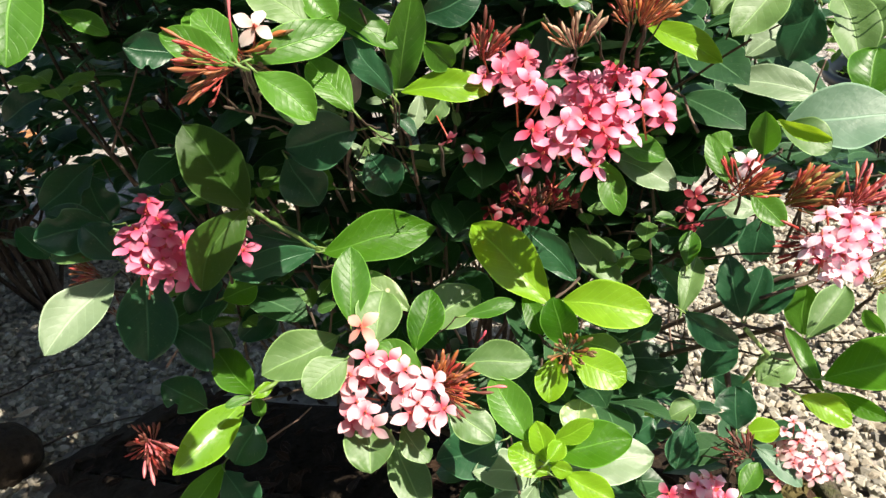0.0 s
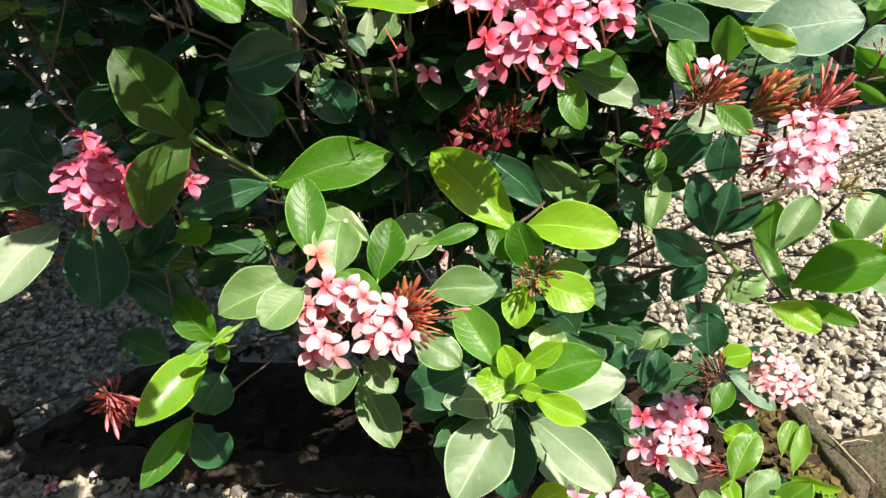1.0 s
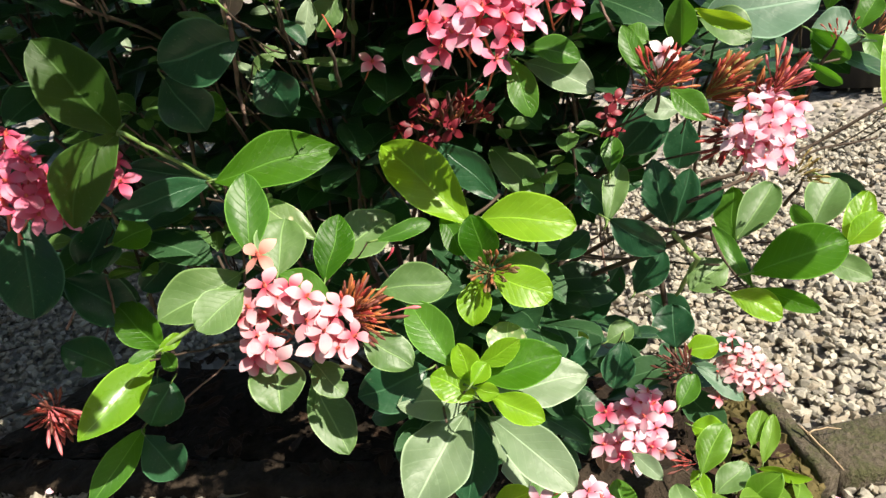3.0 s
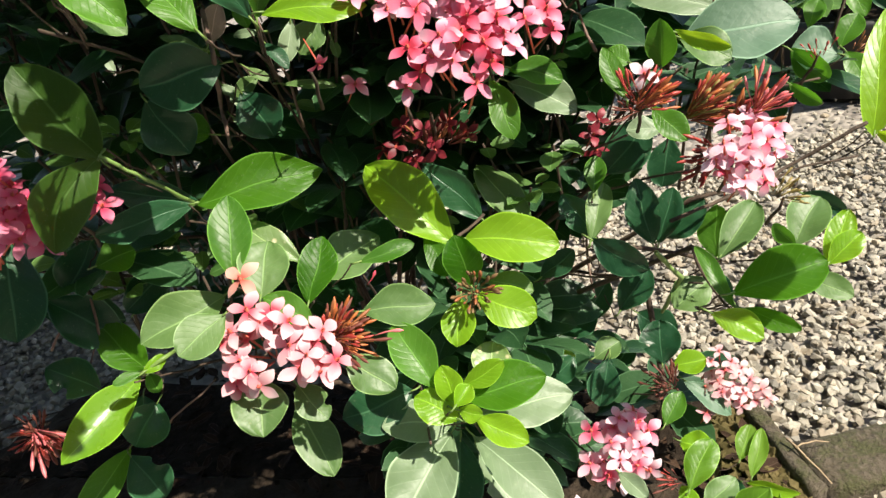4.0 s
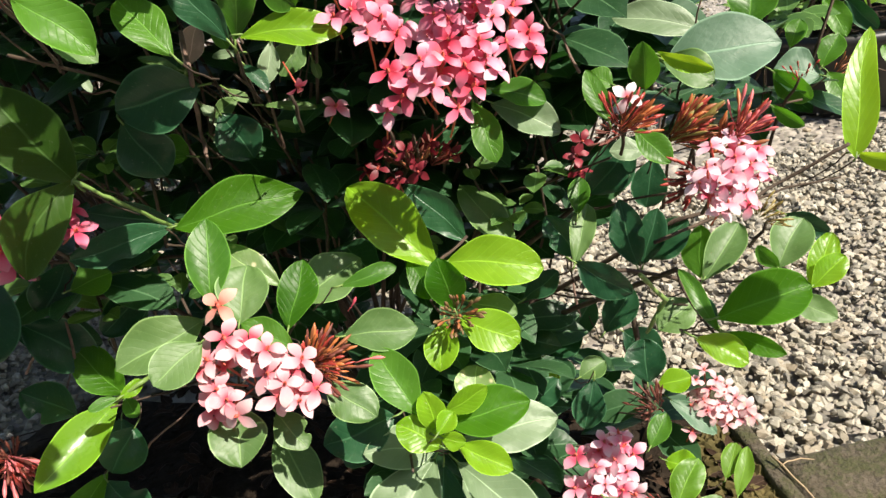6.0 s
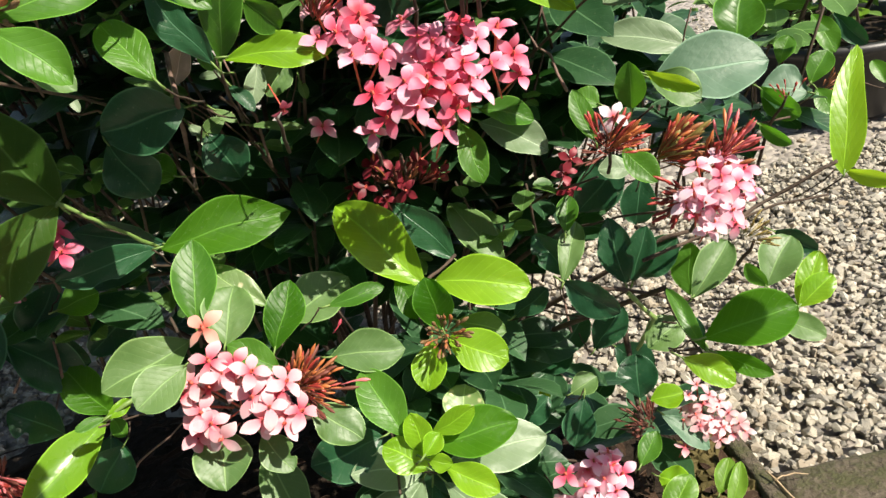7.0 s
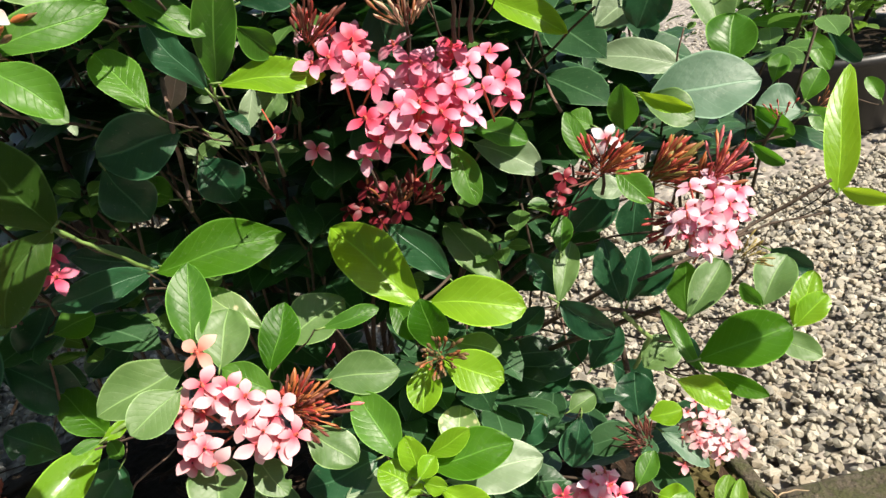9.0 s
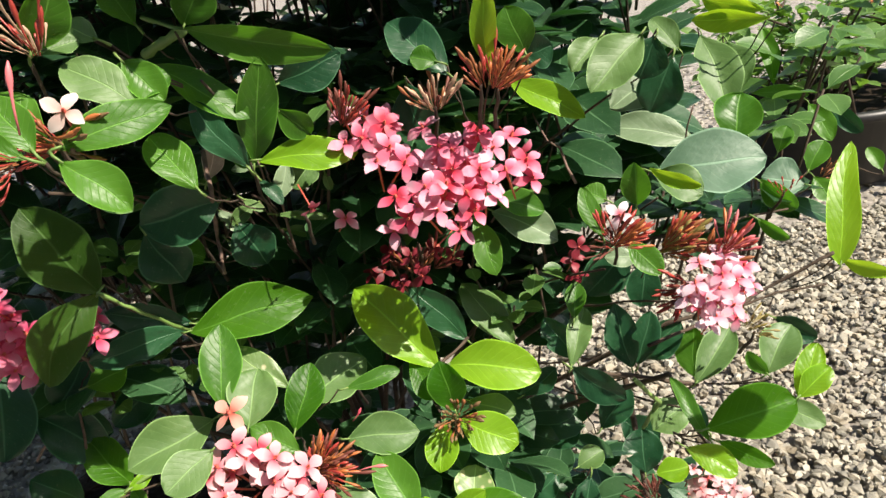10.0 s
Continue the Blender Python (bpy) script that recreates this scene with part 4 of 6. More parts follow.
leaf(shoot, (0.2313, 0.5835, 0.2523), (0.2621, 0.5914, 0.2598), 0.0249, (-0.06, -0.56, 0.82), "pale")

shoot = branch((-0.160, 0.480, 0.545))
leaf(shoot, (-0.1613, 0.5094, 0.5066), (-0.1338, 0.5228, 0.5080), 0.0276, (0.32, -0.72, 0.62), "green")

shoot = branch((-0.260, 0.530, 0.520))
leaf(shoot, (-0.2159, 0.5203, 0.5387), (-0.2281, 0.4889, 0.4689), 0.0462, (0.43, -0.85, 0.30), "old")
leaf(shoot, (-0.2442, 0.5166, 0.5374), (-0.2857, 0.4575, 0.5081), 0.0403, (0.35, -0.60, 0.72), "bleached")
leaf(shoot, (-0.2269, 0.5455, 0.4721), (-0.1815, 0.5434, 0.4210), 0.0415, (0.37, -0.85, 0.37), "old")
leaf(shoot, (-0.2792, 0.6209, 0.6053), (-0.3247, 0.5921, 0.5786), 0.0351, (0.49, -0.87, 0.11), "old")
leaf(shoot, (-0.2906, 0.6212, 0.5961), (-0.2826, 0.6180, 0.5478), 0.0381, (0.46, -0.88, 0.13), "old")
leaf(shoot, (-0.2381, 0.5394, 0.5731), (-0.2905, 0.5106, 0.5811), 0.0380, (0.49, -0.85, 0.17), "old")
leaf(shoot, (-0.2379, 0.5456, 0.5668), (-0.2862, 0.5144, 0.5620), 0.0350, (0.34, -0.64, 0.69), "pale")
leaf(shoot, (-0.2345, 0.5164, 0.5515), (-0.2515, 0.5146, 0.5851), 0.0308, (0.47, -0.86, 0.19), "old")
leaf(shoot, (-0.1706, 0.5469, 0.5139), (-0.1965, 0.5258, 0.4834), 0.0367, (0.43, -0.87, 0.24), "old")

shoot = branch((0.225, 0.475, 0.415))
# the first leaf's dark kind stands in for a shadow cast on it
leaf(shoot, (0.1978, 0.4478, 0.4700), (0.2278, 0.4204, 0.4501), 0.0258, (-0.55, -0.80, 0.20), "old")
leaf(shoot, (0.2553, 0.4762, 0.4359), (0.2516, 0.4979, 0.4850), 0.0265, (-0.38, -0.86, 0.35), "old")
leaf(shoot, (0.2051, 0.4725, 0.4536), (0.2302, 0.5066, 0.4847), 0.0190, (-0.08, -0.64, 0.76), "pale")
leaf(shoot, (0.2168, 0.4934, 0.4828), (0.2270, 0.5115, 0.5051), 0.0163, (-0.14, -0.74, 0.66), "green")
leaf(shoot, (0.2134, 0.4896, 0.4478), (0.1956, 0.5082, 0.4805), 0.0241, (-0.29, -0.89, 0.35), "old")
leaf(shoot, (0.2328, 0.4996, 0.3636), (0.2620, 0.5062, 0.3976), 0.0274, (-0.34, -0.82, 0.46), "old")
leaf(shoot, (0.1733, 0.5225, 0.4003), (0.2051, 0.5229, 0.4199), 0.0200, (-0.25, -0.88, 0.42), "old")

shoot = branch((0.440, 0.620, 0.580))
leaf(shoot, (0.3965, 0.6315, 0.6596), (0.3936, 0.5778, 0.6028), 0.0396, (-0.20, -0.71, 0.68), "pale")
leaf(shoot, (0.4196, 0.6297, 0.6488), (0.4159, 0.5972, 0.6139), 0.0315, (-0.21, -0.70, 0.68), "pale")
leaf(shoot, (0.5446, 0.7528, 0.5658), (0.5517, 0.7913, 0.6241), 0.0203, (-0.34, -0.77, 0.55), "green")
leaf(shoot, (0.5103, 0.7403, 0.5661), (0.5602, 0.7130, 0.5601), 0.0165, (-0.34, -0.75, 0.57), "green")
leaf(shoot, (0.5487, 0.6973, 0.5548), (0.5552, 0.6653, 0.5204), 0.0230, (-0.36, -0.72, 0.60), "green")
leaf(shoot, (0.5800, 0.7095, 0.5477), (0.6032, 0.6843, 0.5143), 0.0191, (-0.63, -0.76, 0.14), "old")
leaf(shoot, (0.4250, 0.5715, 0.6703), (0.3749, 0.6069, 0.6741), 0.0203, (-0.57, -0.78, -0.26), "young")
leaf(shoot, (0.4248, 0.5811, 0.6764), (0.3838, 0.6060, 0.6910), 0.0215, (-0.57, -0.77, -0.28), "young")
leaf(shoot, (0.5070, 0.6316, 0.5067), (0.5290, 0.6410, 0.5322), 0.0233, (-0.37, -0.72, 0.59), "green")
leaf(shoot, (0.4814, 0.6435, 0.5277), (0.4968, 0.6536, 0.5502), 0.0188, (-0.35, -0.74, 0.57), "green")
leaf(shoot, (0.6105, 0.6600, 0.4784), (0.6080, 0.6802, 0.4987), 0.0156, (-0.39, -0.68, 0.63), "green")

# unseen shoot: two leaves turned to the sun, added to shade leaves at left
shoot = branch((-0.1167, 0.3575, 0.8258))
leaf(shoot, (-0.0993, 0.3554, 0.8139), (-0.0585, 0.4170, 0.8194), 0.0480, (0.4850, -0.3911, 0.7822), "green")
leaf(shoot, (-0.1265, 0.3712, 0.8387), (-0.0857, 0.4328, 0.8442), 0.0480, (0.4850, -0.3911, 0.7822), "green")

shoot = branch((0.000, 0.440, 0.720))
leaf(shoot, (-0.0040, 0.4522, 0.7474), (0.0752, 0.4669, 0.7197), 0.0235, (0.05, -0.94, -0.34), "green")
leaf(shoot, (-0.0211, 0.3829, 0.7215), (-0.0527, 0.3914, 0.7461), 0.0240, (0.27, -0.75, 0.60), "pale")
leaf(shoot, (-0.0267, 0.3987, 0.7416), (-0.0105, 0.3916, 0.7198), 0.0180, (0.25, -0.85, 0.47), "green")
leaf(shoot, (-0.0338, 0.4732, 0.7320), (0.0188, 0.4559, 0.6935), 0.0223, (0.20, -0.76, 0.62), "green")
leaf(shoot, (0.0341, 0.4659, 0.6917), (0.0504, 0.4714, 0.6709), 0.0194, (0.03, -0.97, -0.23), "green")
leaf(shoot, (-0.0085, 0.4779, 0.7482), (0.0113, 0.4696, 0.7733), 0.0247, (0.12, -0.91, -0.40), "green")
leaf(shoot, (-0.0432, 0.5091, 0.7528), (-0.0573, 0.5177, 0.7804), 0.0225, (0.26, -0.88, 0.41), "green")
leaf(shoot, (-0.0374, 0.4081, 0.7530), (-0.0514, 0.4100, 0.7622), 0.0143, (0.28, -0.77, 0.58), "pale")

shoot = branch((0.140, 0.530, 0.450))
leaf(shoot, (0.1740, 0.5326, 0.4474), (0.1422, 0.5818, 0.4911), 0.0313, (-0.01, -0.67, 0.74), "pale")
leaf(shoot, (0.1325, 0.5218, 0.4676), (0.0950, 0.5414, 0.5174), 0.0283, (-0.11, -0.95, 0.29), "old")

shoot = branch((-0.050, 0.530, 0.600))
leaf(shoot, (-0.0793, 0.5024, 0.6189), (-0.0635, 0.5023, 0.5769), 0.0358, (0.27, -0.96, 0.10), "old")
leaf(shoot, (-0.0201, 0.5182, 0.6077), (-0.0065, 0.5159, 0.5719), 0.0332, (0.15, -0.98, 0.12), "old")
leaf(shoot, (-0.0833, 0.5603, 0.5858), (-0.0594, 0.5578, 0.5721), 0.0233, (0.23, -0.80, 0.56), "green")

shoot = branch((0.010, 0.530, 0.580))
leaf(shoot, (0.0259, 0.5212, 0.6468), (0.0158, 0.5087, 0.6224), 0.0137, (0.31, -0.81, 0.50), "bleached")
leaf(shoot, (0.0454, 0.5294, 0.6430), (0.0262, 0.5202, 0.6239), 0.0210, (0.29, -0.82, 0.50), "pale")
leaf(shoot, (0.0055, 0.5122, 0.6383), (0.0182, 0.5017, 0.6204), 0.0098, (0.32, -0.80, 0.50), "old")
leaf(shoot, (0.0009, 0.5369, 0.6415), (-0.0173, 0.5386, 0.6425), 0.0059, (0.34, -0.81, 0.48), "bleached")
leaf(shoot, (-0.0141, 0.5371, 0.6190), (0.0004, 0.5305, 0.6085), 0.0072, (0.33, -0.79, 0.51), "pale")
leaf(shoot, (-0.0100, 0.5434, 0.6101), (-0.0287, 0.5395, 0.6008), 0.0115, (0.34, -0.79, 0.52), "pale")
leaf(shoot, (-0.0409, 0.5658, 0.6060), (-0.0281, 0.5555, 0.5884), 0.0102, (0.35, -0.78, 0.52), "bleached")
leaf(shoot, (-0.0401, 0.5634, 0.5806), (-0.0278, 0.5552, 0.5667), 0.0048, (0.35, -0.77, 0.54), "bleached")
leaf(shoot, (0.0069, 0.5284, 0.6052), (0.0450, 0.5221, 0.5978), 0.0060, (0.29, -0.80, 0.53), "pale")
leaf(shoot, (0.0063, 0.5609, 0.5811), (0.0296, 0.5556, 0.5738), 0.0087, (0.30, -0.79, 0.54), "pale")
leaf(shoot, (-0.0496, 0.5195, 0.5825), (-0.0666, 0.5225, 0.5862), 0.0064, (0.38, -0.76, 0.53), "green")
leaf(shoot, (-0.0378, 0.5269, 0.6397), (-0.0650, 0.5357, 0.6528), 0.0062, (0.38, -0.79, 0.48), "pale")
leaf(shoot, (-0.0063, 0.5054, 0.6666), (0.0009, 0.4969, 0.6516), 0.0108, (0.34, -0.81, 0.47), "green")
leaf(shoot, (0.0492, 0.5374, 0.6268), (0.0509, 0.5305, 0.6142), 0.0064, (0.27, -0.81, 0.51), "pale")
leaf(shoot, (-0.1279, 0.6247, 0.5578), (-0.1465, 0.6259, 0.5580), 0.0096, (0.42, -0.74, 0.52), "bleached")
leaf(shoot, (-0.1305, 0.6105, 0.6366), (-0.1249, 0.6031, 0.6236), 0.0062, (0.43, -0.77, 0.47), "bleached")
leaf(shoot, (-0.0337, 0.5270, 0.6404), (-0.0204, 0.5393, 0.6645), 0.0154, (0.36, -0.81, 0.47), "withered", label="pinkish dry curled leaf caught on a bare stem")

shoot = branch((0.100, 0.400, 0.310))
leaf(shoot, (0.0928, 0.4268, 0.3544), (0.1684, 0.4271, 0.3536), 0.0389, (0.01, -0.55, 0.84), "bleached")
leaf(shoot, (0.0886, 0.4355, 0.3096), (0.1052, 0.3951, 0.2840), 0.0254, (0.03, -0.52, 0.85), "bleached")
leaf(shoot, (0.0736, 0.3851, 0.2811), (0.1062, 0.3901, 0.2840), 0.0200, (0.01, -0.55, 0.83), "young")

shoot = branch((0.250, 0.470, 0.660))
leaf(shoot, (0.2496, 0.4816, 0.6965), (0.2250, 0.4708, 0.6798), 0.0223, (-0.11, -0.75, 0.65), "pale")
leaf(shoot, (0.2732, 0.4699, 0.6959), (0.2305, 0.4530, 0.6684), 0.0320, (-0.13, -0.74, 0.66), "pale")
leaf(shoot, (0.2857, 0.4768, 0.6905), (0.2743, 0.4809, 0.6639), 0.0277, (-0.43, -0.90, 0.04), "old")
leaf(shoot, (0.3038, 0.5054, 0.6628), (0.2590, 0.4969, 0.6442), 0.0364, (-0.14, -0.72, 0.68), "bleached")
leaf(shoot, (0.2976, 0.4780, 0.6753), (0.2819, 0.4825, 0.6386), 0.0307, (-0.44, -0.89, 0.08), "old")

shoot = branch((-0.330, 0.600, 0.600))
leaf(shoot, (-0.2960, 0.6396, 0.5961), (-0.3354, 0.6098, 0.5820), 0.0329, (0.50, -0.72, 0.48), "old")
leaf(shoot, (-0.2686, 0.5766, 0.5553), (-0.3069, 0.5671, 0.5839), 0.0299, (0.49, -0.69, 0.54), "old")
leaf(shoot, (-0.3309, 0.5869, 0.5334), (-0.3451, 0.5810, 0.5685), 0.0247, (0.53, -0.65, 0.54), "old")
leaf(shoot, (-0.3711, 0.6613, 0.6456), (-0.3185, 0.6501, 0.6660), 0.0307, (0.56, -0.71, 0.42), "old")
leaf(shoot, (-0.3046, 0.5526, 0.5532), (-0.2633, 0.5354, 0.5615), 0.0212, (0.53, -0.66, 0.54), "old")
leaf(shoot, (-0.3640, 0.7152, 0.6189), (-0.3108, 0.6861, 0.6015), 0.0382, (0.53, -0.72, 0.44), "old")
leaf(shoot, (-0.3347, 0.7556, 0.6326), (-0.3710, 0.7552, 0.6802), 0.0422, (0.50, -0.75, 0.43), "old")

# bare stems in plain view
twig(shoot, [(-0.1001, 0.4459, 0.6043), (-0.0826, 0.4551, 0.5812), (-0.0657, 0.4859, 0.5453)], 0.0013, True, "pale green leaf stem")
twig(shoot, [(-0.0268, 0.5128, 0.6654), (-0.0244, 0.4872, 0.6391), (-0.0418, 0.5421, 0.5932), (-0.0391, 0.5185, 0.5706)], 0.0015, False, "pinkish brown bare stem")
twig(shoot, [(0.4414, 0.4991, 0.4875), (0.4298, 0.4983, 0.4847), (0.3912, 0.5107, 0.4609), (0.3310, 0.4890, 0.4571), (0.2714, 0.4807, 0.4507)], 0.0015, False, "thin dark stem over the gravel")
twig(shoot, [(0.2039, 0.4483, 0.4645), (0.2475, 0.4572, 0.4438), (0.3034, 0.4616, 0.4170)], 0.0017, False, "")
twig(shoot, [(0.2456, 0.4477, 0.4470), (0.2671, 0.4526, 0.4163), (0.2776, 0.5169, 0.3400)], 0.0018, True, "")
twig(shoot, [(0.1041, 0.4714, 0.4818), (0.1316, 0.5032, 0.4806)], 0.0012, False, "thin reddish leaf stalk")
twig(shoot, [(-0.1643, 0.5070, 0.4060), (-0.1412, 0.5105, 0.4152), (-0.1381, 0.5660, 0.3918)], 0.0018, True, "")
twig(shoot, [(-0.0384, 0.4881, 0.7357), (-0.0224, 0.4783, 0.7417), (-0.0072, 0.4682, 0.7465)], 0.003, True, "stout green shoot")
twig(shoot, [(-0.0354, 0.4969, 0.7568), (-0.0072, 0.4682, 0.7465)], 0.0013, True, "")
twig(shoot, [(0.0204, 0.5573, 0.5228), (0.0267, 0.5568, 0.5014), (0.0234, 0.5529, 0.4725)], 0.0012, False, "thin red-brown twig")
twig(shoot, [(0.3011, 0.6201, 0.3234), (0.3056, 0.6135, 0.2692), (0.2955, 0.5585, 0.2078)], 0.003, False, "bare woody stem of the shrub")
twig(shoot, [(0.1986, 0.5950, 0.3707), (0.1858, 0.5901, 0.3175), (0.1820, 0.5904, 0.2540)], 0.003, False, "bare woody stem of the shrub")

# flower heads and bud tufts
head = flower_head((0.1307, 0.5427, 0.5876), "dense rounded head of coral-pink four-petalled flowers in the sun", "coral")
flower(head, (0.0718, 0.4868, 0.6784), (-0.18, -0.47, 0.87), 1.10)
flower(head, (0.0977, 0.4596, 0.6723), (0.08, -0.80, 0.60), 1.10)
flower(head, (0.0818, 0.4621, 0.6650), (-0.28, -0.81, 0.52), 1.10)
flower(head, (0.0885, 0.4466, 0.6527), (-0.01, -0.51, 0.86), 1.10)
flower(head, (0.0713, 0.4690, 0.6628), (-0.05, -0.77, 0.63), 1.10)
flower(head, (0.1045, 0.4372, 0.6510), (0.30, -0.73, 0.61), 1.10)
flower(head, (0.1135, 0.4276, 0.6365), (-0.07, -0.86, 0.50), 1.10)
flower(head, (0.0949, 0.4327, 0.6322), (-0.21, -0.69, 0.70), 1.10)
flower(head, (0.0996, 0.4280, 0.6177), (0.21, -0.85, 0.48), 1.10)
flower(head, (0.1345, 0.4353, 0.6537), (-0.26, -0.88, 0.40), 1.10)
flower(head, (0.1268, 0.4373, 0.6572), (-0.07, -0.86, 0.51), 1.10)
flower(head, (0.1536, 0.4457, 0.6607), (0.25, -0.54, 0.80), 1.10)
flower(head, (0.1605, 0.4401, 0.6483), (0.28, -0.83, 0.48), 1.10)
flower(head, (0.1760, 0.4507, 0.6515), (0.09, -0.49, 0.87), 1.10)
flower(head, (0.1825, 0.4461, 0.6348), (0.00, -0.85, 0.53), 1.10)
flower(head, (0.1495, 0.4314, 0.6396), (-0.06, -0.76, 0.65), 1.10)
flower(head, (0.1574, 0.4292, 0.6211), (0.46, -0.73, 0.51), 1.10)
flower(head, (0.1841, 0.4431, 0.6226), (0.24, -0.82, 0.52), 1.10)
flower(head, (0.1185, 0.4235, 0.6212), (0.01, -0.85, 0.53), 1.10)
flower(head, (0.1411, 0.4241, 0.6161), (0.31, -0.73, 0.60), 1.10)
flower(head, (0.1303, 0.4230, 0.6056), (0.20, -0.57, 0.79), 1.10)
flower(head, (0.1266, 0.4262, 0.6360), (0.06, -0.70, 0.71), 1.10)
flower(head, (0.1381, 0.4251, 0.6284), (-0.24, -0.67, 0.70), 1.10)
flower(head, (0.1071, 0.4263, 0.6253), (-0.39, -0.38, 0.84), 1.10)
flower(head, (0.1662, 0.4363, 0.6340), (-0.21, -0.44, 0.87), 1.10)
flower(head, (0.0978, 0.4469, 0.6599), (0.17, -0.78, 0.61), 1.10)
flower(head, (0.1318, 0.4292, 0.6432), (-0.26, -0.89, 0.37), 1.10)
flower(head, (0.1512, 0.4288, 0.6300), (0.05, -0.42, 0.91), 1.10)
flower(head, (0.0980, 0.4702, 0.6700), (-0.08, -0.98, 0.19), 1.10)
flower(head, (0.1246, 0.4387, 0.6251), (-0.27, -0.47, 0.84), 1.10)
flower(head, (0.1273, 0.4449, 0.6457), (0.02, -0.78, 0.62), 1.10)
flower(head, (0.1081, 0.4506, 0.6505), (0.19, -0.72, 0.66), 1.10)
flower(head, (0.1505, 0.4458, 0.6331), (0.18, -0.66, 0.73), 1.10)
flower(head, (0.0982, 0.4697, 0.6641), (-0.54, -0.81, 0.23), 1.10)
flower(head, (0.1417, 0.4412, 0.6250), (0.78, -0.06, 0.62), 1.10)
flower(head, (0.1452, 0.4432, 0.6374), (0.03, -0.56, 0.82), 1.10)
flower(head, (0.0908, 0.4662, 0.6502), (-0.41, -0.89, -0.18), 1.10)
flower(head, (0.1519, 0.4493, 0.6318), (0.57, -0.47, 0.68), 1.10)
flower(head, (0.0941, 0.4717, 0.6591), (-0.14, -0.60, 0.79), 1.10)
flower(head, (0.0871, 0.4867, 0.6715), (-0.30, -0.59, 0.75), 1.10)
flower(head, (0.1441, 0.4399, 0.6264), (-0.09, -0.87, 0.48), 1.10)
flower(head, (0.1836, 0.4633, 0.6325), (0.25, -0.84, -0.48), 1.10)
flower(head, (0.0855, 0.4744, 0.6601), (-0.16, -0.63, 0.76), 1.10)
flower(head, (0.1558, 0.4513, 0.6522), (0.74, -0.58, 0.34), 1.10)
flower(head, (0.1458, 0.4414, 0.6383), (0.38, -0.85, -0.38), 1.10)
flower(head, (0.1216, 0.4436, 0.6442), (-0.15, -0.94, 0.31), 1.10)
flower(head, (0.1457, 0.4497, 0.6434), (-0.16, -0.68, 0.72), 1.10)
flower(head, (0.1063, 0.4435, 0.6301), (-0.25, -0.40, 0.88), 1.10)
flower(head, (0.0970, 0.4658, 0.6551), (-0.27, -0.89, 0.38), 1.10)
flower(head, (0.1216, 0.4654, 0.6642), (-0.27, -0.46, 0.85), 1.10)

head = flower_head((0.0913, 0.5175, 0.5721), "single pink flower on a long thin stalk", "coral")
flower(head, (0.0587, 0.5028, 0.6004), (0.30, -0.73, 0.61))

head = flower_head((0.1072, 0.5133, 0.5654), "single coral-pink flower below the large head", "coral")
flower(head, (0.0898, 0.4378, 0.6085), (0.10, -0.58, 0.81))

head = flower_head((-0.1703, 0.4766, 0.5559), "pink flower head in the shade behind a hanging leaf", "rose")
flower(head, (-0.1778, 0.4770, 0.6097), (0.60, -0.19, 0.78), 1.14)
flower(head, (-0.1670, 0.4568, 0.6019), (-0.00, -0.60, 0.80), 1.14)
flower(head, (-0.1841, 0.4573, 0.5971), (0.12, -0.49, 0.86), 1.14)
flower(head, (-0.1757, 0.4462, 0.5889), (0.28, -0.80, 0.53), 1.14)
flower(head, (-0.1582, 0.4467, 0.5919), (0.60, -0.38, 0.70), 1.14)
flower(head, (-0.1657, 0.4416, 0.5782), (0.48, -0.66, 0.57), 1.14)
flower(head, (-0.1516, 0.4479, 0.5860), (-0.04, -0.43, 0.90), 1.14)
flower(head, (-0.1657, 0.4450, 0.5639), (0.52, -0.54, 0.66), 1.14)
flower(head, (-0.1897, 0.4524, 0.5848), (0.14, -0.35, 0.93), 1.14)
flower(head, (-0.1942, 0.4618, 0.5936), (0.03, -0.39, 0.92), 1.14)
flower(head, (-0.1756, 0.4439, 0.5697), (0.48, -0.31, 0.82), 1.14)
flower(head, (-0.1571, 0.4450, 0.5706), (0.50, -0.60, 0.63), 1.14)
flower(head, (-0.1829, 0.4462, 0.5769), (0.17, -0.26, 0.95), 1.14)
flower(head, (-0.1474, 0.4522, 0.5735), (0.37, -0.44, 0.82), 1.14)
flower(head, (-0.1565, 0.4522, 0.5568), (0.41, -0.81, 0.42), 1.14)
flower(head, (-0.1701, 0.4560, 0.5744), (-0.10, -0.81, 0.58), 1.14)
flower(head, (-0.1641, 0.4606, 0.5761), (0.72, -0.12, 0.69), 1.14)
flower(head, (-0.1862, 0.4646, 0.5816), (0.30, 0.14, 0.94), 1.14)
flower(head, (-0.1669, 0.4569, 0.5683), (0.28, -0.86, 0.43), 1.14)
flower(head, (-0.1669, 0.4539, 0.5685), (0.74, -0.26, 0.62), 1.14)
flower(head, (-0.1676, 0.4626, 0.5607), (0.66, -0.72, 0.21), 1.14)
flower(head, (-0.1649, 0.4660, 0.5931), (0.20, -0.34, 0.92), 1.14)
flower(head, (-0.1734, 0.4614, 0.5891), (-0.62, -0.33, 0.71), 1.14)
flower(head, (-0.1772, 0.4589, 0.5789), (-0.14, -0.67, 0.73), 1.14)
flower(head, (-0.1901, 0.4643, 0.5787), (-0.00, -0.44, 0.90), 1.14)
flower(head, (-0.1574, 0.4662, 0.5753), (0.29, -0.52, 0.80), 1.14)
flower(head, (-0.1815, 0.4768, 0.5999), (-0.01, -0.39, 0.92), 1.14)

head = flower_head((-0.1396, 0.4643, 0.5617), "two shaded pink flowers beside a leaf", "rose")
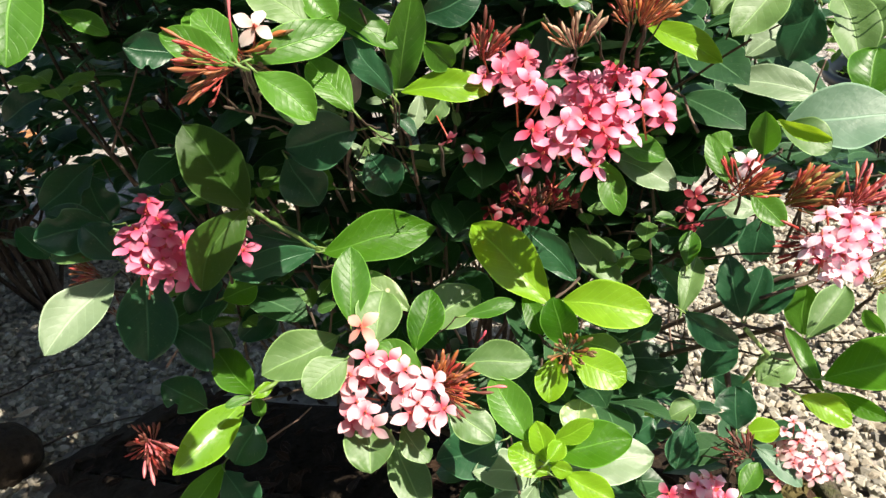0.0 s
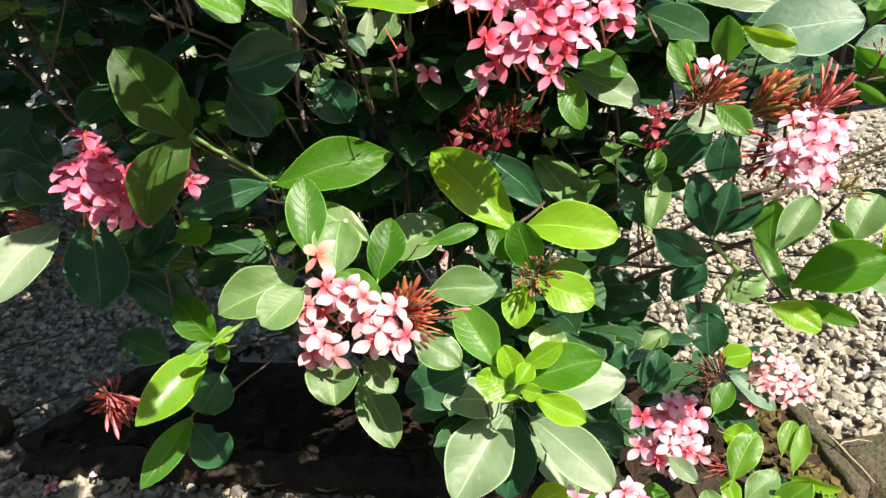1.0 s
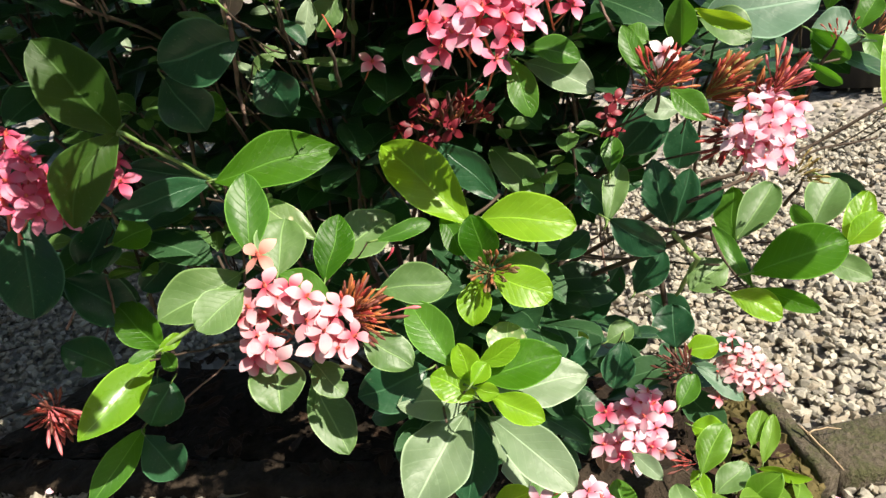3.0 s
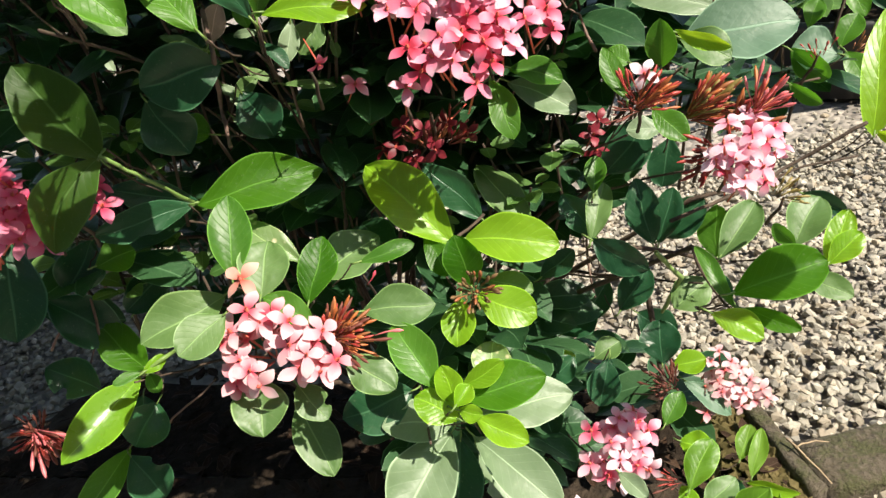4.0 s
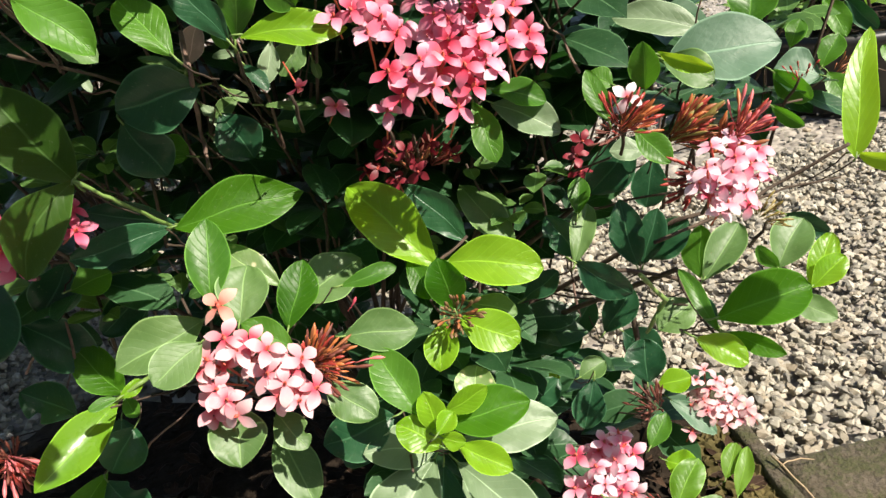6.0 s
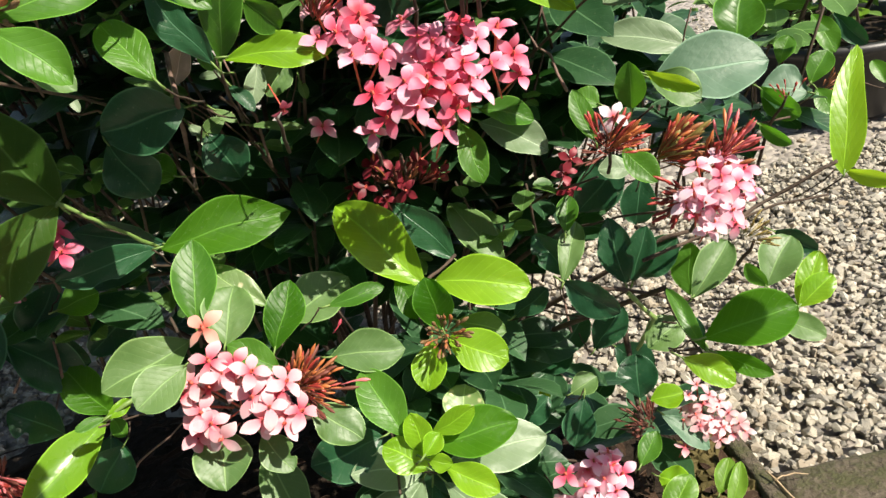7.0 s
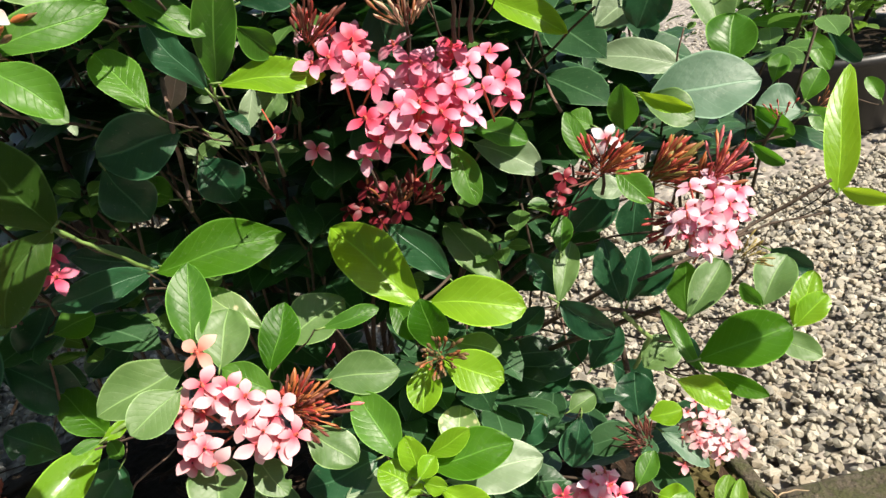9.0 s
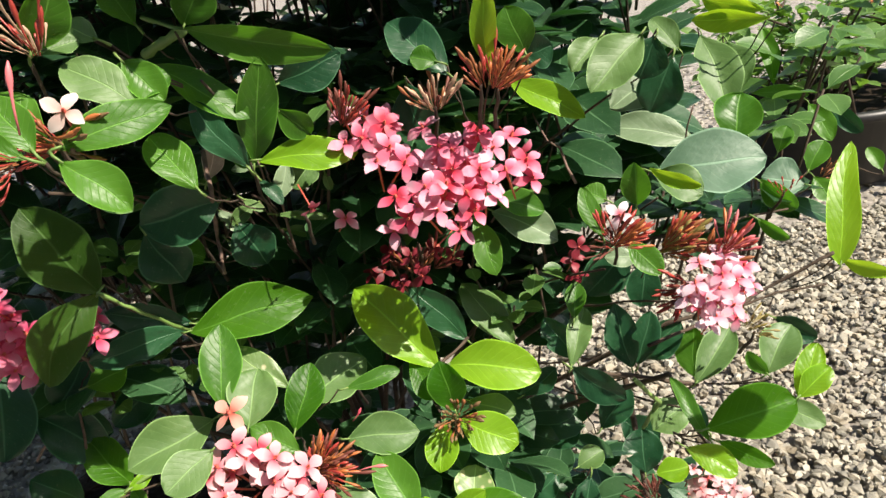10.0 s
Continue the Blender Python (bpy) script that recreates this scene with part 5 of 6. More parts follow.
flower(head, (-0.1141, 0.4541, 0.5707), (0.63, -0.61, 0.48), 1.14)
flower(head, (-0.1150, 0.4631, 0.5819), (0.64, -0.26, 0.73), 1.14)

head = flower_head((-0.0278, 0.4362, 0.4527), "pale pink flower head with its petals bright in the sun", "blush")
flower(head, (-0.0323, 0.3861, 0.5115), (0.01, -0.32, 0.95), 1.16)
flower(head, (-0.0548, 0.3853, 0.4933), (-0.21, -0.31, 0.93), 1.16)
flower(head, (-0.0433, 0.3742, 0.4853), (-0.02, -0.74, 0.68), 1.16)
flower(head, (-0.0497, 0.3747, 0.4729), (-0.09, -0.82, 0.57), 1.16)
flower(head, (-0.0355, 0.3651, 0.4702), (-0.12, -0.89, 0.43), 1.16)
flower(head, (-0.0084, 0.3760, 0.5041), (0.52, -0.55, 0.65), 1.16)
flower(head, (-0.0183, 0.3827, 0.5065), (0.29, -0.65, 0.70), 1.16)
flower(head, (0.0087, 0.3760, 0.4919), (0.41, -0.56, 0.72), 1.16)
flower(head, (-0.0030, 0.3653, 0.4845), (0.30, -0.66, 0.69), 1.16)
flower(head, (-0.0121, 0.3710, 0.4901), (0.19, -0.66, 0.72), 1.16)
flower(head, (0.0124, 0.3721, 0.4714), (0.56, -0.62, 0.55), 1.16)
flower(head, (0.0013, 0.3675, 0.4687), (0.48, -0.67, 0.56), 1.16)
flower(head, (0.0024, 0.3743, 0.4873), (0.37, -0.67, 0.64), 1.16)
flower(head, (-0.0264, 0.3811, 0.5037), (0.36, -0.61, 0.71), 1.16)
flower(head, (-0.0456, 0.3840, 0.5009), (-0.14, -0.54, 0.83), 1.16)
flower(head, (-0.0386, 0.3691, 0.4801), (0.19, -0.69, 0.70), 1.16)
flower(head, (-0.0092, 0.3664, 0.4756), (0.33, -0.75, 0.57), 1.16)
flower(head, (-0.0532, 0.3868, 0.4839), (-0.66, -0.41, 0.62), 1.08)
flower(head, (-0.0391, 0.3897, 0.4908), (-0.30, -0.36, 0.88), 1.08)
flower(head, (-0.0051, 0.3853, 0.4864), (0.63, -0.43, 0.65), 1.08)
flower(head, (0.0032, 0.3764, 0.4709), (0.77, -0.60, 0.23), 1.08)
flower(head, (-0.0232, 0.3889, 0.4911), (0.18, -0.39, 0.90), 1.08)
flower(head, (-0.0494, 0.3762, 0.4646), (-0.62, -0.78, 0.10), 1.08)
buds(head, (0.0110, 0.3974, 0.4737), (0.77, -0.05, 0.64), 1.15, 40, ("orange", "brown", "red", "dry"), 0.98)
buds(head, (0.0137, 0.3953, 0.4700), (0.93, -0.32, 0.16), 1.1, 28, ("brown", "red", "orange", "dry"), 0.95)
buds(head, (0.0370, 0.3871, 0.5050), (0.66, 0.07, 0.74), 0.05, 1, "crimson", 1.35, True)
buds(head, (0.0330, 0.3802, 0.4770), (0.97, -0.18, 0.18), 0.05, 1, "pink", 1.0)

head = flower_head((-0.0300, 0.4300, 0.4800), "single pale peach-pink flower above the head", "peach")
flower(head, (-0.0358, 0.4083, 0.5213), (-0.03, -0.37, 0.93), 1.16)

head = flower_head((0.3085, 0.4574, 0.4986), "pink and white flower head beside sunlit gravel", "pearl")
flower(head, (0.2920, 0.4342, 0.5417), (-0.28, -0.23, 0.93))
flower(head, (0.3119, 0.4376, 0.5421), (-0.14, -0.37, 0.92))
flower(head, (0.2971, 0.4159, 0.5282), (-0.50, -0.49, 0.72))
flower(head, (0.2792, 0.4240, 0.5214), (-0.36, -0.72, 0.60))
flower(head, (0.2886, 0.4154, 0.5224), (-0.44, -0.56, 0.70))
flower(head, (0.3129, 0.4220, 0.5280), (-0.18, -0.44, 0.88))
flower(head, (0.3252, 0.4338, 0.5316), (-0.24, -0.57, 0.78))
flower(head, (0.2950, 0.4164, 0.5073), (-0.29, -0.46, 0.84))
flower(head, (0.3076, 0.4162, 0.5125), (0.11, -0.63, 0.77))
flower(head, (0.3267, 0.4271, 0.5190), (0.24, -0.60, 0.76))
flower(head, (0.3024, 0.4224, 0.5353), (-0.39, -0.54, 0.75))
flower(head, (0.2839, 0.4237, 0.5324), (-0.15, -0.11, 0.98))
flower(head, (0.2927, 0.4205, 0.4999), (-0.06, -0.66, 0.75))
flower(head, (0.3123, 0.4199, 0.4997), (-0.04, -0.81, 0.58))
flower(head, (0.3248, 0.4339, 0.5096), (-0.18, -0.35, 0.92))
flower(head, (0.2976, 0.4330, 0.5211), (-0.43, -0.63, 0.65))
flower(head, (0.3017, 0.4298, 0.5228), (-0.74, -0.51, 0.44))
flower(head, (0.3068, 0.4351, 0.5330), (-0.68, -0.58, -0.45))
flower(head, (0.3328, 0.4427, 0.5218), (0.38, -0.66, 0.65))
flower(head, (0.3223, 0.4383, 0.5289), (0.17, -0.82, 0.54))
flower(head, (0.2861, 0.4328, 0.5224), (-0.42, -0.00, 0.91))
flower(head, (0.3023, 0.4272, 0.5108), (0.22, -0.69, 0.68))
flower(head, (0.2908, 0.4341, 0.5068), (-0.17, -0.37, 0.91))
flower(head, (0.3076, 0.4282, 0.5152), (0.31, -0.45, 0.84))
flower(head, (0.3015, 0.4306, 0.5222), (0.42, -0.35, 0.84))
buds(head, (0.2874, 0.4705, 0.5417), (0.85, -0.18, 0.50), 0.62, 34, ("red", "orange", "olive", "brown"), 1.3)
buds(head, (0.2865, 0.4775, 0.5335), (0.87, -0.21, 0.45), 0.75, 22, ("brown", "olive", "orange", "red"), 1.2)
buds(head, (0.3084, 0.4508, 0.5287), (0.71, -0.06, 0.70), 0.7, 18, ("red", "orange", "brown"), 1.1)
buds(head, (0.3141, 0.4369, 0.5457), (0.71, -0.06, 0.70), 0.7, 20, ("red", "orange", "pink"), 1.0)
buds(head, (0.2920, 0.4463, 0.5131), (-0.97, -0.15, 0.19), 0.7, 22, ("red", "dry",), 1.1)

head = flower_head((0.2484, 0.4601, 0.5593), "nearly white open flower above red buds", "white")
flower(head, (0.2464, 0.4582, 0.5778), (-0.25, -0.80, 0.50), 1.05)
buds(head, (0.2432, 0.4571, 0.5574), (0.85, -0.19, 0.49), 0.7, 22, ("red", "orange", "dry"), 1.1)
buds(head, (0.2405, 0.4606, 0.5550), (-0.81, 0.03, 0.59), 1.0, 14, ("dry", "red",), 0.8)
buds(head, (0.2342, 0.4534, 0.5663), (-0.28, 0.16, 0.95), 0.2, 2, "red", 1.3)

head = flower_head((0.2069, 0.4189, 0.2847), "bright pink and white flower head low at the edge of the shrub", "pearl")
flower(head, (0.1764, 0.4187, 0.3191), (-0.39, -0.45, 0.80), 1.14)
flower(head, (0.1700, 0.4076, 0.2969), (-0.52, -0.40, 0.75), 1.14)
flower(head, (0.1990, 0.4167, 0.3268), (-0.04, -0.29, 0.96), 1.14)
flower(head, (0.2132, 0.4240, 0.3252), (-0.06, 0.27, 0.96), 1.14)
flower(head, (0.1868, 0.4038, 0.3180), (-0.38, -0.12, 0.92), 1.14)
flower(head, (0.2019, 0.4044, 0.3196), (-0.39, -0.21, 0.90), 1.14)
flower(head, (0.2096, 0.4001, 0.3083), (0.08, -0.57, 0.82), 1.14)
flower(head, (0.1909, 0.3965, 0.3048), (-0.10, -0.56, 0.83), 1.14)
flower(head, (0.2183, 0.4095, 0.3143), (0.05, -0.46, 0.88), 1.14)
flower(head, (0.2036, 0.3957, 0.2954), (-0.58, -0.21, 0.79), 1.14)
flower(head, (0.1931, 0.3957, 0.2848), (-0.18, -0.64, 0.75), 1.14)
flower(head, (0.2133, 0.4135, 0.3211), (0.41, -0.40, 0.82), 1.14)
flower(head, (0.1809, 0.3989, 0.2887), (-0.29, -0.24, 0.93), 1.14)
flower(head, (0.2147, 0.3983, 0.2842), (-0.29, -0.90, 0.34), 1.14)
flower(head, (0.2039, 0.4097, 0.3083), (-0.15, -0.59, 0.79), 1.14)
flower(head, (0.2002, 0.4035, 0.2842), (-0.64, -0.75, 0.15), 1.14)
flower(head, (0.1925, 0.4062, 0.2816), (-0.46, -0.46, 0.76), 1.14)
flower(head, (0.1960, 0.4140, 0.3106), (-0.43, -0.06, 0.90), 1.14)
flower(head, (0.2082, 0.4281, 0.3181), (-0.17, 0.45, 0.88), 1.14)
flower(head, (0.1814, 0.4154, 0.2867), (0.21, -0.75, 0.63), 1.14)
flower(head, (0.1948, 0.4210, 0.3152), (-0.24, -0.28, 0.93), 1.14)
flower(head, (0.2004, 0.4089, 0.2868), (-0.08, -0.91, 0.40), 1.14)
flower(head, (0.1825, 0.4127, 0.2893), (-0.26, -0.50, 0.83), 1.14)
flower(head, (0.2081, 0.4259, 0.3141), (-0.00, -0.16, 0.99), 1.14)
flower(head, (0.1954, 0.4201, 0.3118), (-0.39, 0.06, 0.92), 1.14)

head = flower_head((0.1417, 0.3681, 0.2533), "low pale pink flower head near the kerb", "pearl")
flower(head, (0.1060, 0.3527, 0.3153), (-0.52, -0.61, 0.60), 1.08)
flower(head, (0.1171, 0.3385, 0.3178), (-0.19, -0.53, 0.83), 1.08)
flower(head, (0.1388, 0.3423, 0.3273), (0.08, -0.14, 0.99), 1.08)
flower(head, (0.1405, 0.3324, 0.3182), (0.32, -0.14, 0.94), 1.08)
flower(head, (0.1228, 0.3320, 0.3143), (0.15, -0.54, 0.83), 1.08)
flower(head, (0.1521, 0.3365, 0.3167), (0.49, -0.24, 0.84), 1.08)
flower(head, (0.1549, 0.3317, 0.3043), (-0.06, -0.18, 0.98), 1.08)
flower(head, (0.1281, 0.3279, 0.3078), (0.18, -0.77, 0.61), 1.08)
flower(head, (0.1053, 0.3401, 0.3010), (-0.20, -0.52, 0.83), 1.08)
flower(head, (0.1434, 0.3273, 0.3036), (0.02, -0.36, 0.93), 1.08)
flower(head, (0.1494, 0.3514, 0.3074), (-0.29, 0.04, 0.96), 1.08)
flower(head, (0.1421, 0.3499, 0.3124), (0.24, -0.67, 0.70), 1.08)
flower(head, (0.1520, 0.3401, 0.2905), (0.73, 0.09, 0.68), 1.08)
flower(head, (0.1176, 0.3439, 0.2985), (-0.74, -0.23, 0.64), 1.08)
flower(head, (0.1251, 0.3418, 0.3032), (-0.01, -0.48, 0.88), 1.08)
flower(head, (0.1371, 0.3369, 0.3028), (0.25, -0.15, 0.96), 1.08)
flower(head, (0.1279, 0.3428, 0.2962), (-0.59, -0.38, 0.71), 1.08)
flower(head, (0.1298, 0.3351, 0.2989), (0.34, -0.28, 0.90), 1.08)

head = flower_head((0.3927, 0.5989, 0.1366), "small faded pink flower head above the gravel", "faded")
flower(head, (0.3672, 0.5873, 0.1785), (-0.40, -0.14, 0.91), 1.04)
flower(head, (0.3817, 0.5800, 0.1720), (0.06, -0.48, 0.88), 1.04)
flower(head, (0.3949, 0.5772, 0.1606), (0.34, -0.30, 0.89), 1.04)
flower(head, (0.4040, 0.5848, 0.1712), (-0.30, -0.54, 0.78), 1.04)
flower(head, (0.3738, 0.5769, 0.1624), (-0.24, -0.39, 0.89), 1.04)
flower(head, (0.3647, 0.5979, 0.1853), (-0.65, -0.36, 0.67), 1.04)
flower(head, (0.4073, 0.5774, 0.1461), (0.32, -0.63, 0.71), 1.04)
flower(head, (0.3920, 0.5874, 0.1807), (0.07, -0.42, 0.90), 1.04)
flower(head, (0.3688, 0.5800, 0.1678), (-0.33, -0.61, 0.72), 1.04)
flower(head, (0.3548, 0.5910, 0.1711), (-0.57, -0.12, 0.81), 1.04)
flower(head, (0.3888, 0.5738, 0.1466), (-0.01, -0.71, 0.70), 1.04)
flower(head, (0.3811, 0.5888, 0.1615), (0.01, -0.42, 0.91), 1.04)
flower(head, (0.3885, 0.5876, 0.1606), (-0.11, -0.44, 0.89), 1.04)
flower(head, (0.4113, 0.5887, 0.1467), (0.29, -0.28, 0.92), 1.04)
flower(head, (0.3784, 0.5877, 0.1610), (-0.25, -0.45, 0.86), 1.04)
flower(head, (0.3702, 0.6019, 0.1743), (-0.16, -0.53, 0.83), 1.04)
flower(head, (0.3935, 0.5860, 0.1580), (0.30, -0.13, 0.95), 1.04)
flower(head, (0.3885, 0.5841, 0.1501), (-0.10, -0.35, 0.93), 1.04)
flower(head, (0.3643, 0.5979, 0.1661), (-0.33, 0.08, 0.94), 1.04)
flower(head, (0.3768, 0.6031, 0.2052), (0.01, 0.11, 0.85), 1.10)
flower(head, (0.3658, 0.5993, 0.1970), (0.23, -0.18, 0.85), 1.10)
flower(head, (0.3876, 0.5959, 0.1932), (0.09, -0.32, 0.85), 1.10)
flower(head, (0.3969, 0.5909, 0.1848), (0.11, -0.40, 0.85), 1.10)
flower(head, (0.4122, 0.5769, 0.1608), (-0.31, -0.57, 0.85), 1.10)
flower(head, (0.4164, 0.5721, 0.1522), (-0.44, -0.33, 0.85), 1.10)
flower(head, (0.3783, 0.5928, 0.1864), (0.10, -0.05, 0.85), 1.10)
flower(head, (0.3485, 0.5747, 0.1495), (0.09, -0.32, 0.85), 1.10)

head = flower_head((0.1038, 0.5503, 0.5257), "deep red flower head in the dark of the shrub", "maroon")
flower(head, (0.1006, 0.5257, 0.5498), (0.23, -0.82, 0.52), 0.9)
flower(head, (0.0847, 0.5308, 0.5551), (-0.36, -0.89, 0.60), 0.95)
flower(head, (0.1186, 0.5310, 0.5488), (-0.75, -0.64, -0.28), 0.95)
flower(head, (0.0771, 0.5291, 0.5406), (0.44, -0.55, 0.81), 0.95)
flower(head, (0.1055, 0.5186, 0.5349), (-0.13, -0.50, 0.31), 0.95)
flower(head, (0.1341, 0.5349, 0.5367), (-0.21, -0.56, 0.02), 0.95)
flower(head, (0.0897, 0.5270, 0.5277), (-0.07, -0.43, 0.42), 0.95)
flower(head, (0.0674, 0.5393, 0.5373), (-0.09, -0.05, 0.42), 0.95)
flower(head, (0.2367, 0.5288, 0.5262), (-0.16, -0.56, 0.24), 0.95)
flower(head, (0.2312, 0.5230, 0.5044), (-0.08, -0.69, 1.01), 0.95)
flower(head, (0.2328, 0.5336, 0.5137), (0.06, -0.56, 0.60), 0.95)
buds(head, (0.1012, 0.5333, 0.5361), (0.02, 0.14, 0.99), 1.3, 30, ("dry", "dry", "brown", "dry"), 0.9)
buds(head, (0.1197, 0.5415, 0.5323), (0.59, 0.01, 0.81), 1.2, 20, ("dry", "dry", "red"), 0.9)

head = flower_head((-0.0649, 0.3878, 0.7104), "pale pink open flower among orange buds", "shell")
flower(head, (-0.0447, 0.3539, 0.7284), (0.30, -0.85, 0.43))
buds(head, (-0.0606, 0.3686, 0.7115), (-0.91, -0.13, 0.39), 0.8, 24, ("red", "orange", "brown"), 0.85)
buds(head, (-0.0532, 0.3586, 0.7152), (0.92, -0.39, -0.09), 0.6, 9, ("tan", "orange", "brown"), 1.2)
buds(head, (-0.0560, 0.3759, 0.7544), (-0.27, 0.08, 0.96), 0.9, 16, ("pale", "red",), 1.0)
buds(head, (-0.0504, 0.3002, 0.7194), (-0.93, -0.35, 0.08), 0.9, 20, ("red", "brown",), 0.85)
buds(head, (-0.0450, 0.3020, 0.7230), (-0.32, 0.06, 0.95), 0.1, 1, "pink", 1.7)

head = flower_head((0.0848, 0.4838, 0.6746), "tuft of dark red buds beside the large flower head")
buds(head, (0.0727, 0.4742, 0.6752), (0.43, -0.01, 0.90), 0.7, 26, ("red", "dry",), 1.0)

head = flower_head((0.0347, 0.4636, 0.6231), "withered orange-pink flower under a leaf", "rose")
flower(head, (0.0417, 0.4506, 0.6292), (0.25, -0.45, -0.55), 0.71)

head = flower_head((0.1642, 0.4188, 0.6907), "tuft of orange-red buds at a shoot tip")
buds(head, (0.1642, 0.4188, 0.6907), (0.61, -0.09, 0.78), 0.85, 34, ("red", "orange", "brown"), 1.0)
head = flower_head((0.1547, 0.4203, 0.6922), "tuft of orange-red buds at a shoot tip")
buds(head, (0.1547, 0.4203, 0.6922), (-0.43, 0.06, 0.90), 0.6, 10, ("red", "brown",), 0.85)
head = flower_head((0.1310, 0.4587, 0.6762), "dim tuft of pale closed buds in the shade")
buds(head, (0.1310, 0.4587, 0.6762), (-0.03, 0.06, 1.00), 1.2, 22, ("pale", "brown", "dry",), 1.0)
head = flower_head((0.1074, 0.4434, 0.4505), "small rosette of brown buds")
buds(head, (0.1088, 0.4402, 0.4532), (0.05, -0.86, 0.50), 1.0, 26, ("tan", "tan", "tan", "brown"), 1.05, True)
head = flower_head((-0.2779, 0.5259, 0.3646), "orange-red bud tuft hanging in the shade")
buds(head, (-0.2741, 0.5241, 0.3617), (0.60, -0.45, -0.66), 0.65, 30, ("red", "dry", "pink",), 1.35)
buds(head, (-0.2741, 0.5241, 0.3617), (-0.10, -0.50, 0.70), 1.2, 20, ("dry", "dry", "red"), 1.0)
head = flower_head((-0.2580, 0.5182, 0.5399), "small cluster of orange buds on pale stalks")
buds(head, (-0.2580, 0.5182, 0.5399), (-0.90, -0.24, 0.36), 0.7, 14, ("red", "brown",), 0.9)
head = flower_head((0.2791, 0.5061, 0.2629), "dried dark-red flower head")
buds(head, (0.2791, 0.5061, 0.2629), (-0.68, 0.11, 0.73), 1.3, 30, "dry", 1.0)
head = flower_head((0.3997, 0.5050, 0.5478), "small tuft of red buds on a leaf")
buds(head, (0.3997, 0.5050, 0.5478), (0.03, 0.18, 0.98), 1.0, 8, "red", 0.6)
head = flower_head((0.5119, 0.6160, 0.5020), "small tuft of brown buds")
buds(head, (0.5119, 0.6160, 0.5020), (0.87, -0.19, 0.46), 0.9, 10, "brown", 0.9)
head = flower_head((0.2224, 0.3693, 0.2998), "spent red calyces")
buds(head, (0.2224, 0.3693, 0.2998), (-0.88, -0.00, 0.47), 0.7, 7, ("red", "dry"), 0.7)
head = flower_head((0.3293, 0.4263, 0.4801), "young flower stalks without petals")
buds(head, (0.3254, 0.4269, 0.4845), (0.45, -0.30, 0.60), 1.4, 14, "olive", 0.75)
head = flower_head((-0.2544, 0.5240, 0.4997), "small dim red tuft among leaves")
buds(head, (-0.2544, 0.5240, 0.4997), (-0.03, 0.13, 0.99), 1.0, 10, ("dry", "brown",), 0.7)

# ---- inner foliage of the shrub ----
def foliage(name, count, region, seed, sizes=(0.05, 0.085), material=None, rows=6, cols=4, stalks=True):
    """Many leaves in clumps inside a region; joined, since nobody could count them."""
    r = random.Random(seed)
    bm = bmesh.new()
    made = 0
    while made < count:
        c = Vector((r.uniform(*region[0]), r.uniform(*region[1]), r.uniform(*region[2])))
        if not region[3](c):
            continue
        turn = r.uniform(0, 6.28)
        for k in range(r.randrange(3, 7)):
            a = turn + k * 2.4
            d = Vector((math.cos(a), math.sin(a) - 0.25, r.uniform(-0.45, 0.45))).normalized()
            size = r.uniform(*sizes)
            n = Vector((r.uniform(-0.5, 0.5), r.uniform(-0.7, 0.2), 1))
            leaf_surface(bm, c + d * 0.006, c + d * size, size * r.uniform(0.42, 0.55), n, 0.06, 0.2, 0.06, rows, cols)
            made += 1
        if stalks:
            tube(bm, (c + Vector((r.uniform(-0.03, 0.03), r.uniform(0.0, 0.06), -0.09)), c), (0.0018, 0.0012), 4, 1)
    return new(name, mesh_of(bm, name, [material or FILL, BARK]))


# Spots that the added leaf cover must leave in the sun.
LIT = [((-0.02, 0.482, 0.552), 0.045), ((-0.265, 0.487, 0.523), 0.028), ((-0.206, 0.506, 0.375), 0.055), ((0.13, 0.43, 0.635), 0.055), ((0.08, 0.47, 0.665), 0.04), ((0.143, 0.46, 0.476), 0.045), ((0.075, 0.50, 0.50), 0.025), ((0.19, 0.50, 0.56), 0.04), ((0.355, 0.54, 0.573), 0.055), ((0.27, 0.49, 0.67), 0.085), ((0.035, 0.46, 0.735), 0.05), ((0.31, 0.43, 0.52), 0.06), ((0.05, 0.415, 0.666), 0.035), ((-0.05, 0.36, 0.71), 0.085), ((0.50, 0.66, 0.53), 0.09), ((0.0, 0.45, 0.51), 0.05), ((-0.61, 0.80, 0.0), 0.07), ((0.059, 0.503, 0.600), 0.02), ((0.021, 0.515, 0.635), 0.032), ((-0.019, 0.541, 0.605), 0.03), ((-0.034, 0.559, 0.574), 0.022), ((0.018, 0.558, 0.577), 0.02), ((-0.058, 0.521, 0.584), 0.02), ((-0.051, 0.531, 0.646), 0.02), ((-0.027, 0.533, 0.652), 0.025)]


def clear_of(c, spots):
    """True where a leaf at c leaves the sun's way to the spots free."""
    for spot, wide in spots:
        gap = c - Vector(spot)
        if (gap - SUN * gap.dot(SUN)).length < wide:
            return False
    return True


# Spots that the added unseen leaves keep from the sun.
SHADED = [((-0.262, 0.535, 0.580), 0.030), ((-0.285, 0.575, 0.567), 0.030), ((-0.250, 0.522, 0.572), 0.028), ((-0.337, 0.585, 0.549), 0.030), ((-0.042, 0.486, 0.632), 0.032), ((-0.114, 0.461, 0.621), 0.034), ((-0.114, 0.440, 0.585), 0.020), ((-0.016, 0.520, 0.592), 0.022), ((-0.100, 0.505, 0.540), 0.026), ((-0.181, 0.539, 0.501), 0.024), ((0.118, 0.533, 0.485), 0.016)]


def open_under(c):
    """The gap under the outer shoots, through which the gravel shows."""
    return c.x > 0.11 + 0.16 * (c.y - 0.5) and 0.20 < c.z + 0.42 * (c.y - 0.60) < 0.405


